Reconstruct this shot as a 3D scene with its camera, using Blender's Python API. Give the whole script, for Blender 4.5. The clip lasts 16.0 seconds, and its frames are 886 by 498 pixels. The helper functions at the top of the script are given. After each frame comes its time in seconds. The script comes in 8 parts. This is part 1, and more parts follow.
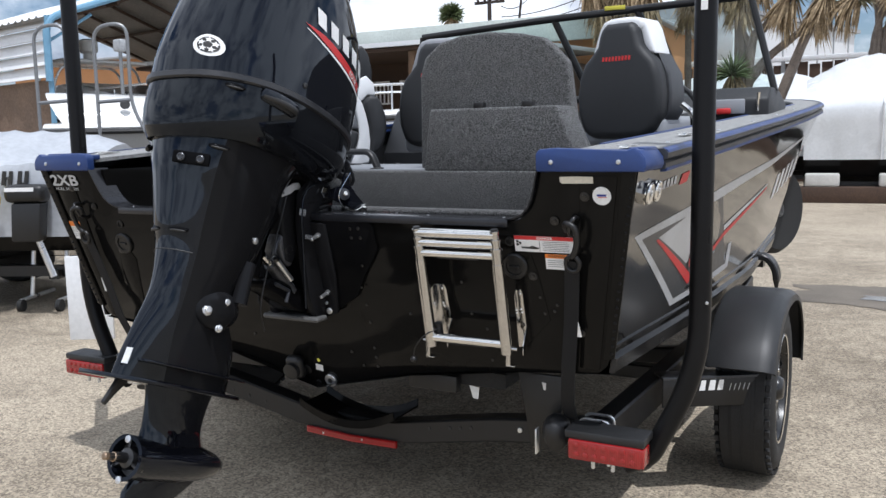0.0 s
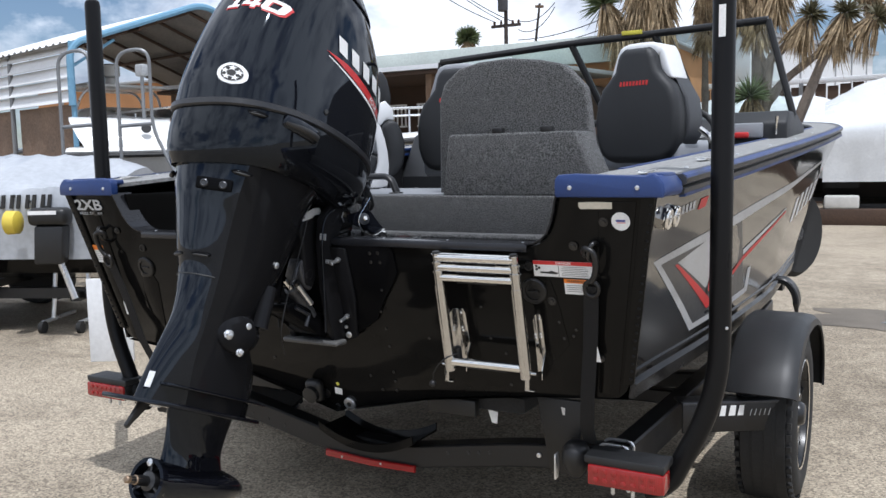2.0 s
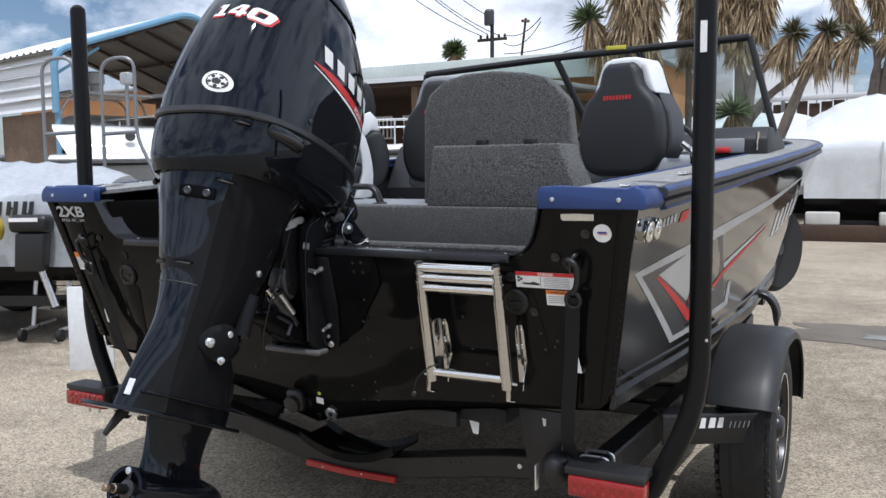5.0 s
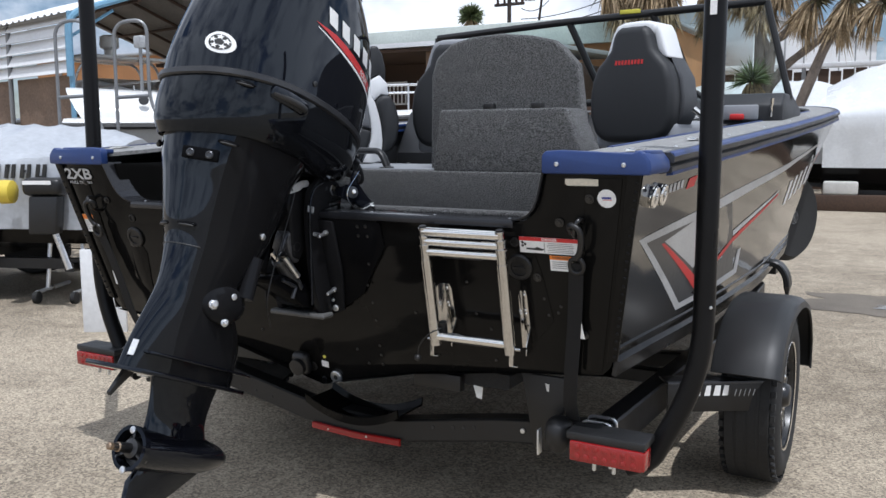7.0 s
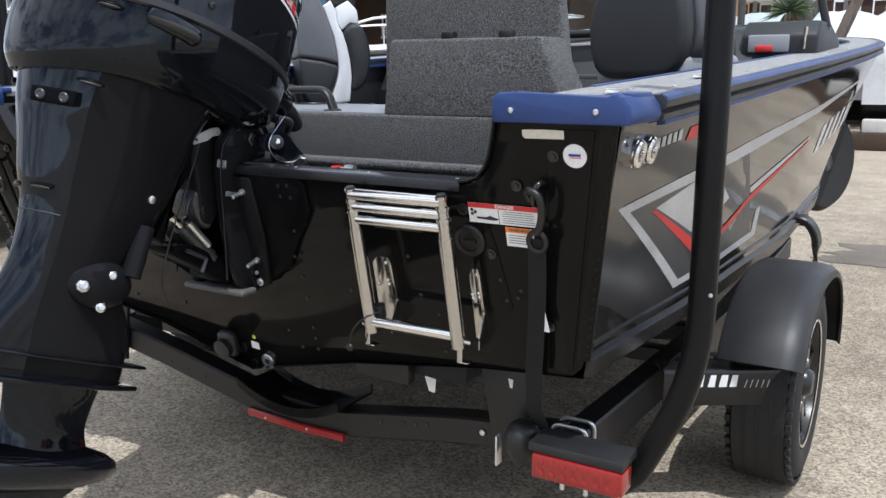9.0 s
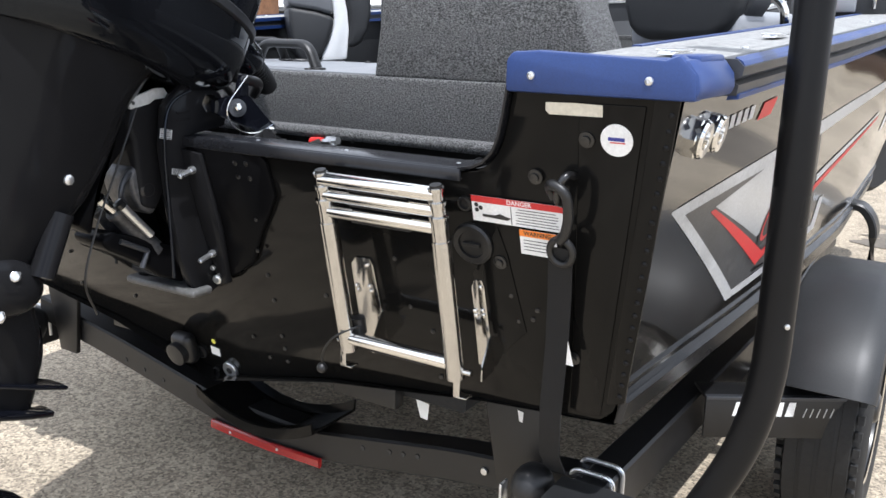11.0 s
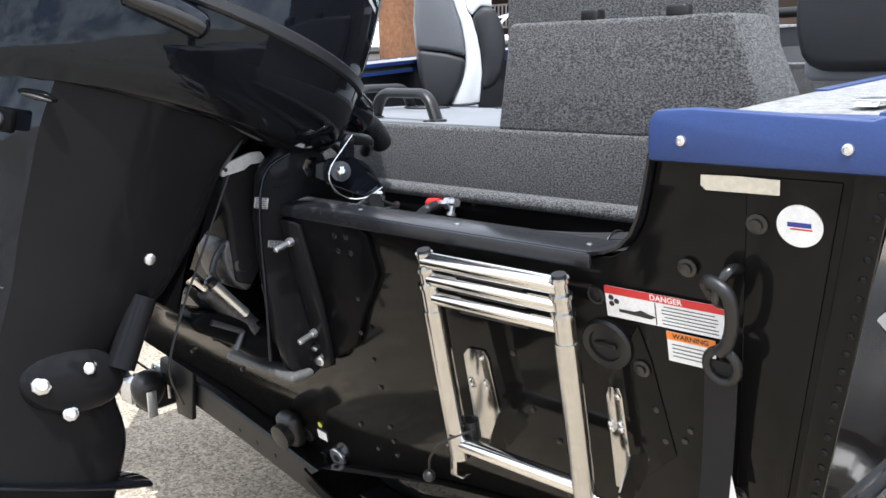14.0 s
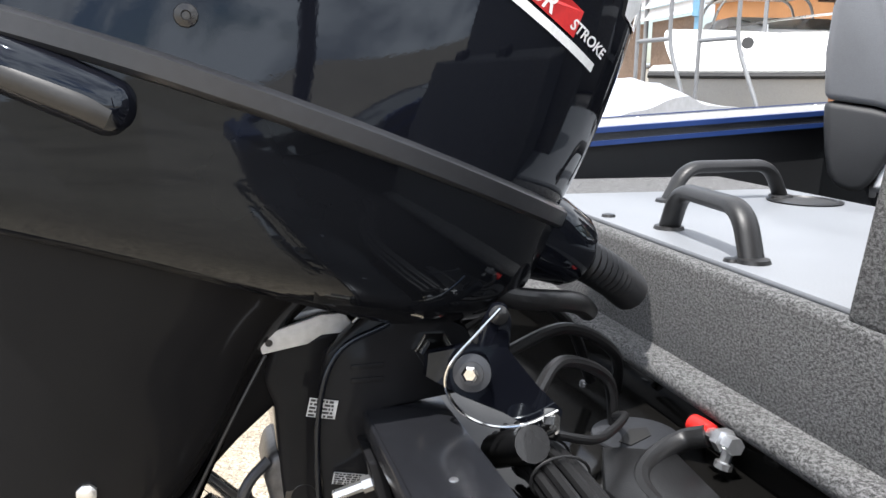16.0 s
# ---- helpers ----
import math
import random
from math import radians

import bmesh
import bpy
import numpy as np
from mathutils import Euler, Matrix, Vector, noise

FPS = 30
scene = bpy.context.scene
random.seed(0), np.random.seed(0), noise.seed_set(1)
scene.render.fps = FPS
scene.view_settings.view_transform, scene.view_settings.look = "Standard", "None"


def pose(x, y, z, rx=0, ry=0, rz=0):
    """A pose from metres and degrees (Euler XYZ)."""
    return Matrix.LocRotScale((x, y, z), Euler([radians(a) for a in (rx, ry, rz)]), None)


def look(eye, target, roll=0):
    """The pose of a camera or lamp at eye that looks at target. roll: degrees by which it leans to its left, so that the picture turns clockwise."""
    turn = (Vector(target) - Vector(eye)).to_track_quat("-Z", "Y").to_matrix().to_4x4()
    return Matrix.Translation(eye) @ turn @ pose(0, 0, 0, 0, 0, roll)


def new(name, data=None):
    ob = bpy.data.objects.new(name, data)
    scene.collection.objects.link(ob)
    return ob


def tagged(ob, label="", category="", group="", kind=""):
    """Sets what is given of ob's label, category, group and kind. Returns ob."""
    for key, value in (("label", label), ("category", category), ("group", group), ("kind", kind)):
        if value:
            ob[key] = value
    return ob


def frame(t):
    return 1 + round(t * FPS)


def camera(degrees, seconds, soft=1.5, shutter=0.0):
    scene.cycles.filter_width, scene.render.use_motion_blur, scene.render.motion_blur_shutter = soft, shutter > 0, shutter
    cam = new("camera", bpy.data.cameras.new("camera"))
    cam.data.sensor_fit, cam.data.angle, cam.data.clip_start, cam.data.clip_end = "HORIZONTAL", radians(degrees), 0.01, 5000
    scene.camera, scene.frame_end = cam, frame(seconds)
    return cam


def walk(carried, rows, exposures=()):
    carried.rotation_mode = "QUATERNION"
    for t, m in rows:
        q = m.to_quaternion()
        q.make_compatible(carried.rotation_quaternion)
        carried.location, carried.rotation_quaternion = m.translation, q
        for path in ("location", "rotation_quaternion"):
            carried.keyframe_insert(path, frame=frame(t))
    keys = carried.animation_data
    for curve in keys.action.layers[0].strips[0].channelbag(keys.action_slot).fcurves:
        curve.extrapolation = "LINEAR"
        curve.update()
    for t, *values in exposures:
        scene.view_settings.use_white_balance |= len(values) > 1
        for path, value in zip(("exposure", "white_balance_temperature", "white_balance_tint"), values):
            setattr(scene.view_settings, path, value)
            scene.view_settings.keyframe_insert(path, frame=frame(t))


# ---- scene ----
cam = camera(55.23, 16.0)
# seconds, eye x y z, yaw, pitch, roll
ROWS = [
    (0.0, 1.7407, -2.2938, 1.3302, 28.01, -7.43, -1.05),
    (0.5, 1.7406, -2.2953, 1.3343, 28.32, -7.09, -1.10),
    (1.0, 1.7411, -2.2985, 1.3386, 28.55, -6.58, -1.12),
    (1.5, 1.7420, -2.3071, 1.3422, 28.71, -6.32, -0.96),
    (2.0, 1.7407, -2.3097, 1.3410, 29.13, -5.94, -1.13),
    (2.5, 1.7448, -2.3106, 1.3402, 29.12, -5.55, -1.42),
    (3.0, 1.7447, -2.3128, 1.3422, 28.71, -5.31, -0.91),
    (3.5, 1.7447, -2.3116, 1.3433, 28.23, -4.88, -0.48),
    (4.0, 1.7506, -2.3165, 1.3404, 28.28, -4.66, -0.53),
    (6.5, 1.7454, -2.3122, 1.3307, 28.34, -6.76, -0.09),
    (7.0, 1.7739, -2.2923, 1.3269, 29.21, -7.34, -0.06),
    (7.5, 1.7240, -2.2156, 1.3245, 28.11, -7.91, -0.32),
    (8.0, 1.6289, -2.0716, 1.3439, 25.90, -8.06, -0.73),
    (8.5, 1.6656, -1.9340, 1.3426, 28.29, -8.96, -0.95),
    (8.7, 1.7282, -1.8509, 1.3381, 30.12, -10.16, -0.52),
    (10.8, 1.5174, -1.3370, 1.3271, 32.40, -14.74, 1.19),
    (11.0, 1.5128, -1.3284, 1.3217, 32.39, -14.31, 1.18),
    (11.5, 1.5007, -1.3098, 1.3221, 32.14, -14.30, 1.07),
    (12.0, 1.4963, -1.3064, 1.3233, 31.77, -14.54, 1.17),
    (12.5, 1.4943, -1.2988, 1.3213, 32.35, -14.93, 0.94),
    (13.0, 1.4836, -1.2986, 1.3180, 33.41, -15.45, 0.46),
    (13.5, 1.4484, -1.2662, 1.3257, 36.67, -14.44, -0.25),
    (14.0, 1.3883, -1.0703, 1.3535, 42.28, -12.31, -0.86),
    (14.5, 1.3004, -0.8433, 1.3817, 48.92, -10.91, -0.57),
    (15.0, 1.1402, -0.6426, 1.4051, 52.77, -11.12, 0.36),
    (15.5, 1.0048, -0.4511, 1.4039, 61.68, -10.11, 0.06),
    (16.0, 0.9209, -0.2742, 1.4477, 73.56, -11.62, 1.00),
]
EXPOSURES = [(0.0, -0.27, 5800, 11), (4.0, -0.31, 5750, 11), (6.5, -0.40, 5750, 11), (7.2, -0.36, 5750, 11), (8.0, -0.18, 5750, 11), (8.6, -0.14, 5750, 11), (11.0, 0.52, 5850, 11), (12.5, 0.52, 5850, 11), (13.5, 0.77, 5850, 10), (14.0, 0.68, 5850, 10), (15.0, 0.54, 5900, 10), (16.0, 0.86, 6200, 11)]
walk(cam, [(t, pose(x, y, z, 90 + pitch, -roll, yaw)) for t, x, y, z, yaw, pitch, roll in ROWS], EXPOSURES)

# ---- world, sun ----
SUN = Vector((0.40, -0.34, 1.28)).normalized()
world = bpy.data.worlds.new("sky")
scene.world = world
world.use_nodes = True
wn, wl = world.node_tree.nodes, world.node_tree.links
wn.clear()
sky = wn.new("ShaderNodeTexSky")
sky.sky_type, sky.sun_disc = "NISHITA", False
sky.sun_elevation = math.asin(SUN.z)
sky.sun_rotation = math.atan2(SUN.x, SUN.y)
sky.altitude, sky.air_density, sky.dust_density = 50, 1.0, 1.0
bg_sky = wn.new("ShaderNodeBackground")
bg_sky.inputs["Strength"].default_value = 0.11
wl.new(sky.outputs[0], bg_sky.inputs["Color"])
bg_cloud = wn.new("ShaderNodeBackground")
bg_cloud.inputs["Strength"].default_value = 1.0
tc = wn.new("ShaderNodeTexCoord")
stretch = wn.new("ShaderNodeMapping")
stretch.inputs["Scale"].default_value = (1.0, 1.0, 1.7)
stretch.inputs["Location"].default_value = (2.3, 0.4, 0.0)
wl.new(tc.outputs["Generated"], stretch.inputs["Vector"])


def cloud_noise(scale, detail, rough):
    t = wn.new("ShaderNodeTexNoise")
    t.inputs["Scale"].default_value, t.inputs["Detail"].default_value = scale, detail
    t.inputs["Roughness"].default_value = rough
    wl.new(stretch.outputs[0], t.inputs["Vector"])
    return t


cloud = cloud_noise(1.9, 10.0, 0.58)
cover = wn.new("ShaderNodeMapRange")
cover.inputs["From Min"].default_value, cover.inputs["From Max"].default_value = 0.372, 0.450
wl.new(cloud.outputs["Fac"], cover.inputs["Value"])
tone = cloud_noise(3.4, 10.0, 0.60)
tint = wn.new("ShaderNodeValToRGB")
tint.color_ramp.elements[0].position, tint.color_ramp.elements[0].color = 0.36, (0.50, 0.54, 0.62, 1)
tint.color_ramp.elements[1].position, tint.color_ramp.elements[1].color = 0.55, (1.5, 1.5, 1.5, 1)
wl.new(tone.outputs["Fac"], tint.inputs[0])
wl.new(tint.outputs[0], bg_cloud.inputs["Color"])
skymix = wn.new("ShaderNodeMixShader")
wl.new(cover.outputs[0], skymix.inputs[0])
wl.new(bg_sky.outputs[0], skymix.inputs[1])
wl.new(bg_cloud.outputs[0], skymix.inputs[2])
wout = wn.new("ShaderNodeOutputWorld")
wl.new(skymix.outputs[0], wout.inputs["Surface"])

sun = new("sun", bpy.data.lights.new("sun", "SUN"))
sun.data.energy, sun.data.angle, sun.data.color = 4.0, radians(0.5), (1.0, 0.95, 0.88)
sun.matrix_world = look(SUN * 30, (0, 0, 0))


# ---- mesh tools ----
def part(name, bm, material, parent=None, label="", smooth=30, kind=""):
    """Links a bmesh as one mesh object, under a thing or a part."""
    me = bpy.data.meshes.new(name)
    bm.normal_update()
    bm.to_mesh(me)
    bm.free()
    me.materials.append(material)
    if smooth:
        me.shade_smooth()
        me.set_sharp_from_angle(angle=radians(smooth))
    ob = new(name, me)
    ob.parent = parent
    return tagged(ob, label, kind=kind)


def thing(name, label, category, at=(0, 0, 0), rot=(0, 0, 0), group=""):
    ob = new(name)
    ob.empty_display_size = 0.1
    ob.matrix_world = pose(*at, *rot)
    return tagged(ob, label, category, group)


def B():
    return bmesh.new()


def poly_add(bm, verts, faces):
    vs = [bm.verts.new(v) for v in verts]
    for f in faces:
        try:
            bm.faces.new([vs[i] for i in f])
        except ValueError:
            pass
    return bm


def merge(bm, other, m=None):
    me = bpy.data.meshes.new("tmp")
    other.to_mesh(me)
    other.free()
    if m is not None:
        me.transform(m)
    bm.from_mesh(me)
    bpy.data.meshes.remove(me)
    return bm


def box(bm, lo, hi, bevel=0.0, m=None, seg=2):
    t = B()
    lo, hi = Vector(lo), Vector(hi)
    bmesh.ops.create_cube(t, size=1, matrix=Matrix.Translation((lo + hi) / 2) @ Matrix.Diagonal((*(hi - lo), 1)))
    if bevel:
        bmesh.ops.bevel(t, geom=t.edges[:], offset=bevel, segments=seg, profile=0.5, affect="EDGES")
    return merge(bm, t, m)


def prism(bm, outline, d0, d1, axis="y", bevel=0.0, m=None, seg=2):
    """A closed outline of two coordinates, carried along axis from d0 to d1."""
    put = {"x": lambda a, b, d: (d, a, b), "y": lambda a, b, d: (a, d, b), "z": lambda a, b, d: (a, b, d)}[axis]
    n = len(outline)
    t = B()
    poly_add(t, [put(a, b, d0) for a, b in outline] + [put(a, b, d1) for a, b in outline],
             [list(range(n)), list(range(2 * n - 1, n - 1, -1))] + [[i, (i + 1) % n, n + (i + 1) % n, n + i] for i in range(n)])
    bmesh.ops.recalc_face_normals(t, faces=t.faces[:])
    if bevel:
        bmesh.ops.bevel(t, geom=[e for e in t.edges if e.calc_face_angle(0) > 0.6], offset=bevel, segments=seg, profile=0.5, affect="EDGES")
    return merge(bm, t, m)


def frame_at(direction):
    d = Vector(direction).normalized()
    a = d.cross(Vector((0, 0, 1)) if abs(d.z) < 0.9 else Vector((0, 1, 0))).normalized()
    return a, d.cross(a).normalized(), d


def tube(bm, points, r, seg=12, closed=False, radii=None, caps=True):
    """A round bar along points; radii, where given, one for each point."""
    pts = [Vector(p) for p in points]
    n = len(pts)
    rings = []
    a = None
    for i, p in enumerate(pts):
        prev, nxt = pts[i - 1] if (i or closed) else p, pts[(i + 1) % n] if (i < n - 1 or closed) else p
        d = (nxt - prev).normalized()
        if a is None:
            a, b, _ = frame_at(d)
        else:
            a = (a - d * a.dot(d)).normalized()
            b = d.cross(a)
        q = radii[i] if radii else r
        rings.append([bm.verts.new(p + (a * math.cos(2 * math.pi * k / seg) + b * math.sin(2 * math.pi * k / seg)) * q) for k in range(seg)])
    for i in range(n if closed else n - 1):
        u, v = rings[i], rings[(i + 1) % n]
        for k in range(seg):
            bm.faces.new((u[k], u[(k + 1) % seg], v[(k + 1) % seg], v[k]))
    if caps and not closed:
        bm.faces.new(rings[0][::-1])
        bm.faces.new(rings[-1])
    return bm


def arc(points, r=0.03, n=5):
    """Rounds the inner corners of a run of points."""
    pts = [Vector(p) for p in points]
    out = [pts[0]]
    for a, b, c in zip(pts, pts[1:], pts[2:]):
        u, v = (a - b), (c - b)
        k = min(r, u.length * 0.48, v.length * 0.48)
        p, q = b + u.normalized() * k, b + v.normalized() * k
        for i in range(n + 1):
            s = i / n
            out.append(p * (1 - s) ** 2 + b * 2 * s * (1 - s) + q * s * s)
    return out + [pts[-1]]


def spline(points, n=6):
    """A smooth run through the points."""
    p = [Vector(q) for q in points]
    p = [p[0] * 2 - p[1]] + p + [p[-1] * 2 - p[-2]]
    out = []
    for i in range(1, len(p) - 2):
        for k in range(n):
            t = k / n
            a, b, c, d = p[i - 1], p[i], p[i + 1], p[i + 2]
            out.append(0.5 * ((2 * b) + (c - a) * t + (2 * a - 5 * b + 4 * c - d) * t * t + (3 * b - a - 3 * c + d) * t ** 3))
    return out + [p[-2]]


def lathe(bm, profile, origin, direction, seg=24, cap=True):
    """(radius, distance along) turned about direction."""
    a, b, d = frame_at(direction)
    o = Vector(origin)
    rings = []
    for r, h in profile:
        rings.append([bm.verts.new(o + d * h + (a * math.cos(2 * math.pi * k / seg) + b * math.sin(2 * math.pi * k / seg)) * max(r, 1e-4)) for k in range(seg)])
    for u, v in zip(rings, rings[1:]):
        for k in range(seg):
            bm.faces.new((u[k], u[(k + 1) % seg], v[(k + 1) % seg], v[k]))
    if cap:
        bm.faces.new(rings[0][::-1])
        bm.faces.new(rings[-1])
    bmesh.ops.recalc_face_normals(bm, faces=bm.faces[:])
    return bm


def loft(bm, sections, cap=True):
    """Closed rings with the same number of points, skinned in turn."""
    rings = [[bm.verts.new(p) for p in s] for s in sections]
    n = len(rings[0])
    for u, v in zip(rings, rings[1:]):
        for k in range(n):
            bm.faces.new((u[k], u[(k + 1) % n], v[(k + 1) % n], v[k]))
    if cap:
        bm.faces.new(rings[0][::-1])
        bm.faces.new(rings[-1])
    bmesh.ops.recalc_face_normals(bm, faces=bm.faces[:])
    return bm


def oval(x, v0, v1, w, power=2.6, n=32, flat=1.0):
    """A superellipse ring: half breadth x, from v0 to v1 along y, at height w."""
    c, h = (v0 + v1) / 2, (v1 - v0) / 2
    out = []
    for k in range(n):
        t = 2 * math.pi * k / n
        cs, sn = math.cos(t), math.sin(t)
        out.append((x * math.copysign(abs(cs) ** (2 / power), cs), c + h * math.copysign(abs(sn) ** (2 / power), sn), w))
    return out


def mirror_outline(half):
    """Both sides of an outline given from the middle line outwards and back to it."""
    return half + [(-a, b) for a, b in reversed(half) if abs(a) > 1e-5]


def text_mesh(body, size, depth=0.0006, bold=0.0, shear=0.0):
    c = bpy.data.curves.new("txt", "FONT")
    c.body, c.size, c.extrude, c.offset, c.shear = body, size, depth, bold, shear
    c.align_x, c.align_y, c.resolution_u = "CENTER", "CENTER", 3
    ob = bpy.data.objects.new("txt", c)
    scene.collection.objects.link(ob)
    me = bpy.data.meshes.new_from_object(ob.evaluated_get(bpy.context.evaluated_depsgraph_get()))
    bpy.data.objects.remove(ob)
    bpy.data.curves.remove(c)
    bm = B()
    bm.from_mesh(me)
    bpy.data.meshes.remove(me)
    return bm


# ---- materials ----
def nodes_of(name):
    m = bpy.data.materials.new(name)
    m.use_nodes = True
    return m, m.node_tree.nodes, m.node_tree.links, m.node_tree.nodes["Principled BSDF"]


def surface(name, color, rough=0.5, metal=0.0, vary=0.25, scale=8.0, fine=120.0, bump=0.1, bump_scale=0.0, coat=0.0, rough_vary=0.12, second=None, grain=0.5):
    """Colour with stains at one scale and grain at a finer one, uneven gloss and fine relief."""
    m, n, l, p = nodes_of(name)
    c = n.new("ShaderNodeTexCoord")
    big, small = n.new("ShaderNodeTexNoise"), n.new("ShaderNodeTexNoise")
    for t, s, d in ((big, scale, 5.0), (small, fine, 3.0)):
        t.inputs["Scale"].default_value, t.inputs["Detail"].default_value = s, d
        l.new(c.outputs["Object"], t.inputs["Vector"])
    mix = n.new("ShaderNodeMix")
    mix.data_type = "FLOAT"
    mix.inputs[0].default_value = grain
    l.new(big.outputs["Fac"], mix.inputs[2])
    l.new(small.outputs["Fac"], mix.inputs[3])
    ramp = n.new("ShaderNodeValToRGB")
    lo = [max(0, v * (1 - vary)) for v in color]
    hi = second or [min(1, v * (1 + vary)) for v in color]
    ramp.color_ramp.elements[0].position, ramp.color_ramp.elements[0].color = 0.36, (*lo, 1)
    ramp.color_ramp.elements[1].position, ramp.color_ramp.elements[1].color = 0.64, (*hi, 1)
    l.new(mix.outputs[0], ramp.inputs[0])
    l.new(ramp.outputs[0], p.inputs["Base Color"])
    rr = n.new("ShaderNodeMapRange")
    rr.inputs["To Min"].default_value, rr.inputs["To Max"].default_value = max(0.02, rough - rough_vary), min(1, rough + rough_vary)
    l.new(big.outputs["Fac"], rr.inputs["Value"])
    l.new(rr.outputs[0], p.inputs["Roughness"])
    p.inputs["Metallic"].default_value = metal
    if coat:
        p.inputs["Coat Weight"].default_value, p.inputs["Coat Roughness"].default_value = coat, 0.03
    if bump:
        b = n.new("ShaderNodeBump")
        b.inputs["Strength"].default_value, b.inputs["Distance"].default_value = bump, 0.002
        if bump_scale:
            q = n.new("ShaderNodeTexNoise")
            q.inputs["Scale"].default_value, q.inputs["Detail"].default_value = bump_scale, 4.0
            l.new(c.outputs["Object"], q.inputs["Vector"])
            l.new(q.outputs["Fac"], b.inputs["Height"])
        else:
            l.new(small.outputs["Fac"], b.inputs["Height"])
        l.new(b.outputs[0], p.inputs["Normal"])
    return m


def glossy_paint(name, color, fleck=0.0, rough=0.12, coat=0.8, spec=0.5, cast=(1, 1, 1)):
    """Sprayed and lacquered: faint orange peel, a little dust."""
    m, n, l, p = nodes_of(name)
    c = n.new("ShaderNodeTexCoord")
    t = n.new("ShaderNodeTexNoise")
    t.inputs["Scale"].default_value, t.inputs["Detail"].default_value = 5.0, 6.0
    l.new(c.outputs["Object"], t.inputs["Vector"])
    mix = n.new("ShaderNodeMix")
    mix.data_type = "RGBA"
    mix.inputs[6].default_value = (*color, 1)
    mix.inputs[7].default_value = (*[v * 1.25 + 0.003 for v in color], 1)
    l.new(t.outputs["Fac"], mix.inputs[0])
    l.new(mix.outputs[2], p.inputs["Base Color"])
    rr = n.new("ShaderNodeMapRange")
    rr.inputs["To Min"].default_value, rr.inputs["To Max"].default_value = rough * 0.6, rough * 1.6
    l.new(t.outputs["Fac"], rr.inputs["Value"])
    l.new(rr.outputs[0], p.inputs["Roughness"])
    p.inputs["Coat Weight"].default_value, p.inputs["Coat Roughness"].default_value = coat, 0.02
    p.inputs["Specular IOR Level"].default_value = spec
    p.inputs["Specular Tint"].default_value = (*cast, 1)
    q = n.new("ShaderNodeTexNoise")
    q.inputs["Scale"].default_value = 900.0 if fleck else 260.0
    l.new(c.outputs["Object"], q.inputs["Vector"])
    b = n.new("ShaderNodeBump")
    b.inputs["Strength"].default_value, b.inputs["Distance"].default_value = 0.03, 0.0006
    l.new(q.outputs["Fac"], b.inputs["Height"])
    l.new(b.outputs[0], p.inputs["Normal"])
    if fleck:
        p.inputs["Metallic"].default_value = fleck
    return m


def carpet_material(name, dark, light):
    m, n, l, p = nodes_of(name)
    c = n.new("ShaderNodeTexCoord")
    loops = n.new("ShaderNodeTexNoise")
    loops.inputs["Scale"].default_value, loops.inputs["Detail"].default_value, loops.inputs["Roughness"].default_value = 215.0, 4.0, 0.90
    patch = n.new("ShaderNodeTexNoise")
    patch.inputs["Scale"].default_value, patch.inputs["Detail"].default_value = 22.0, 6.0
    pile = n.new("ShaderNodeMapping")
    pile.inputs["Scale"].default_value = (1.0, 1.0, 1.7)
    l.new(c.outputs["Object"], pile.inputs["Vector"])
    for t in (loops, patch):
        l.new(pile.outputs[0], t.inputs["Vector"])
    ramp = n.new("ShaderNodeValToRGB")
    ramp.color_ramp.elements[0].position, ramp.color_ramp.elements[0].color = 0.455, (*dark, 1)
    ramp.color_ramp.elements[1].position, ramp.color_ramp.elements[1].color = 0.575, (*light, 1)
    l.new(loops.outputs["Fac"], ramp.inputs[0])
    mul = n.new("ShaderNodeMix")
    mul.data_type, mul.blend_type = "RGBA", "MULTIPLY"
    mul.inputs[0].default_value = 0.45
    l.new(ramp.outputs[0], mul.inputs[6])
    l.new(patch.outputs["Color"], mul.inputs[7])
    hue = n.new("ShaderNodeHueSaturation")
    hue.inputs["Saturation"].default_value = 0.12
    hue.inputs["Value"].default_value = 1.25
    l.new(mul.outputs[2], hue.inputs["Color"])
    l.new(hue.outputs[0], p.inputs["Base Color"])
    p.inputs["Roughness"].default_value = 1.0
    p.inputs["Specular IOR Level"].default_value = 0.1
    p.inputs["Sheen Weight"].default_value, p.inputs["Sheen Roughness"].default_value = 0.22, 0.6
    b = n.new("ShaderNodeBump")
    b.inputs["Strength"].default_value, b.inputs["Distance"].default_value = 0.9, 0.004
    l.new(loops.outputs["Fac"], b.inputs["Height"])
    l.new(b.outputs[0], p.inputs["Normal"])
    return m


def plain(name, color, rough=0.5, metal=0.0, emit=None):
    return surface(name, color, rough, metal, vary=0.10, scale=14.0, fine=220.0, bump=0.05, rough_vary=0.08)


def glass_material(name, tint=(0.80, 0.90, 0.88), rough=0.0):
    m, n, l, p = nodes_of(name)
    n.remove(p)
    tr, gl, mx = n.new("ShaderNodeBsdfTransparent"), n.new("ShaderNodeBsdfGlossy"), n.new("ShaderNodeMixShader")
    fr = n.new("ShaderNodeFresnel")
    fr.inputs["IOR"].default_value = 1.5
    tr.inputs["Color"].default_value = (*tint, 1)
    gl.inputs["Roughness"].default_value = 0.02
    l.new(fr.outputs[0], mx.inputs[0])
    l.new(tr.outputs[0], mx.inputs[1])
    l.new(gl.outputs[0], mx.inputs[2])
    l.new(mx.outputs[0], n["Material Output"].inputs["Surface"])
    return m


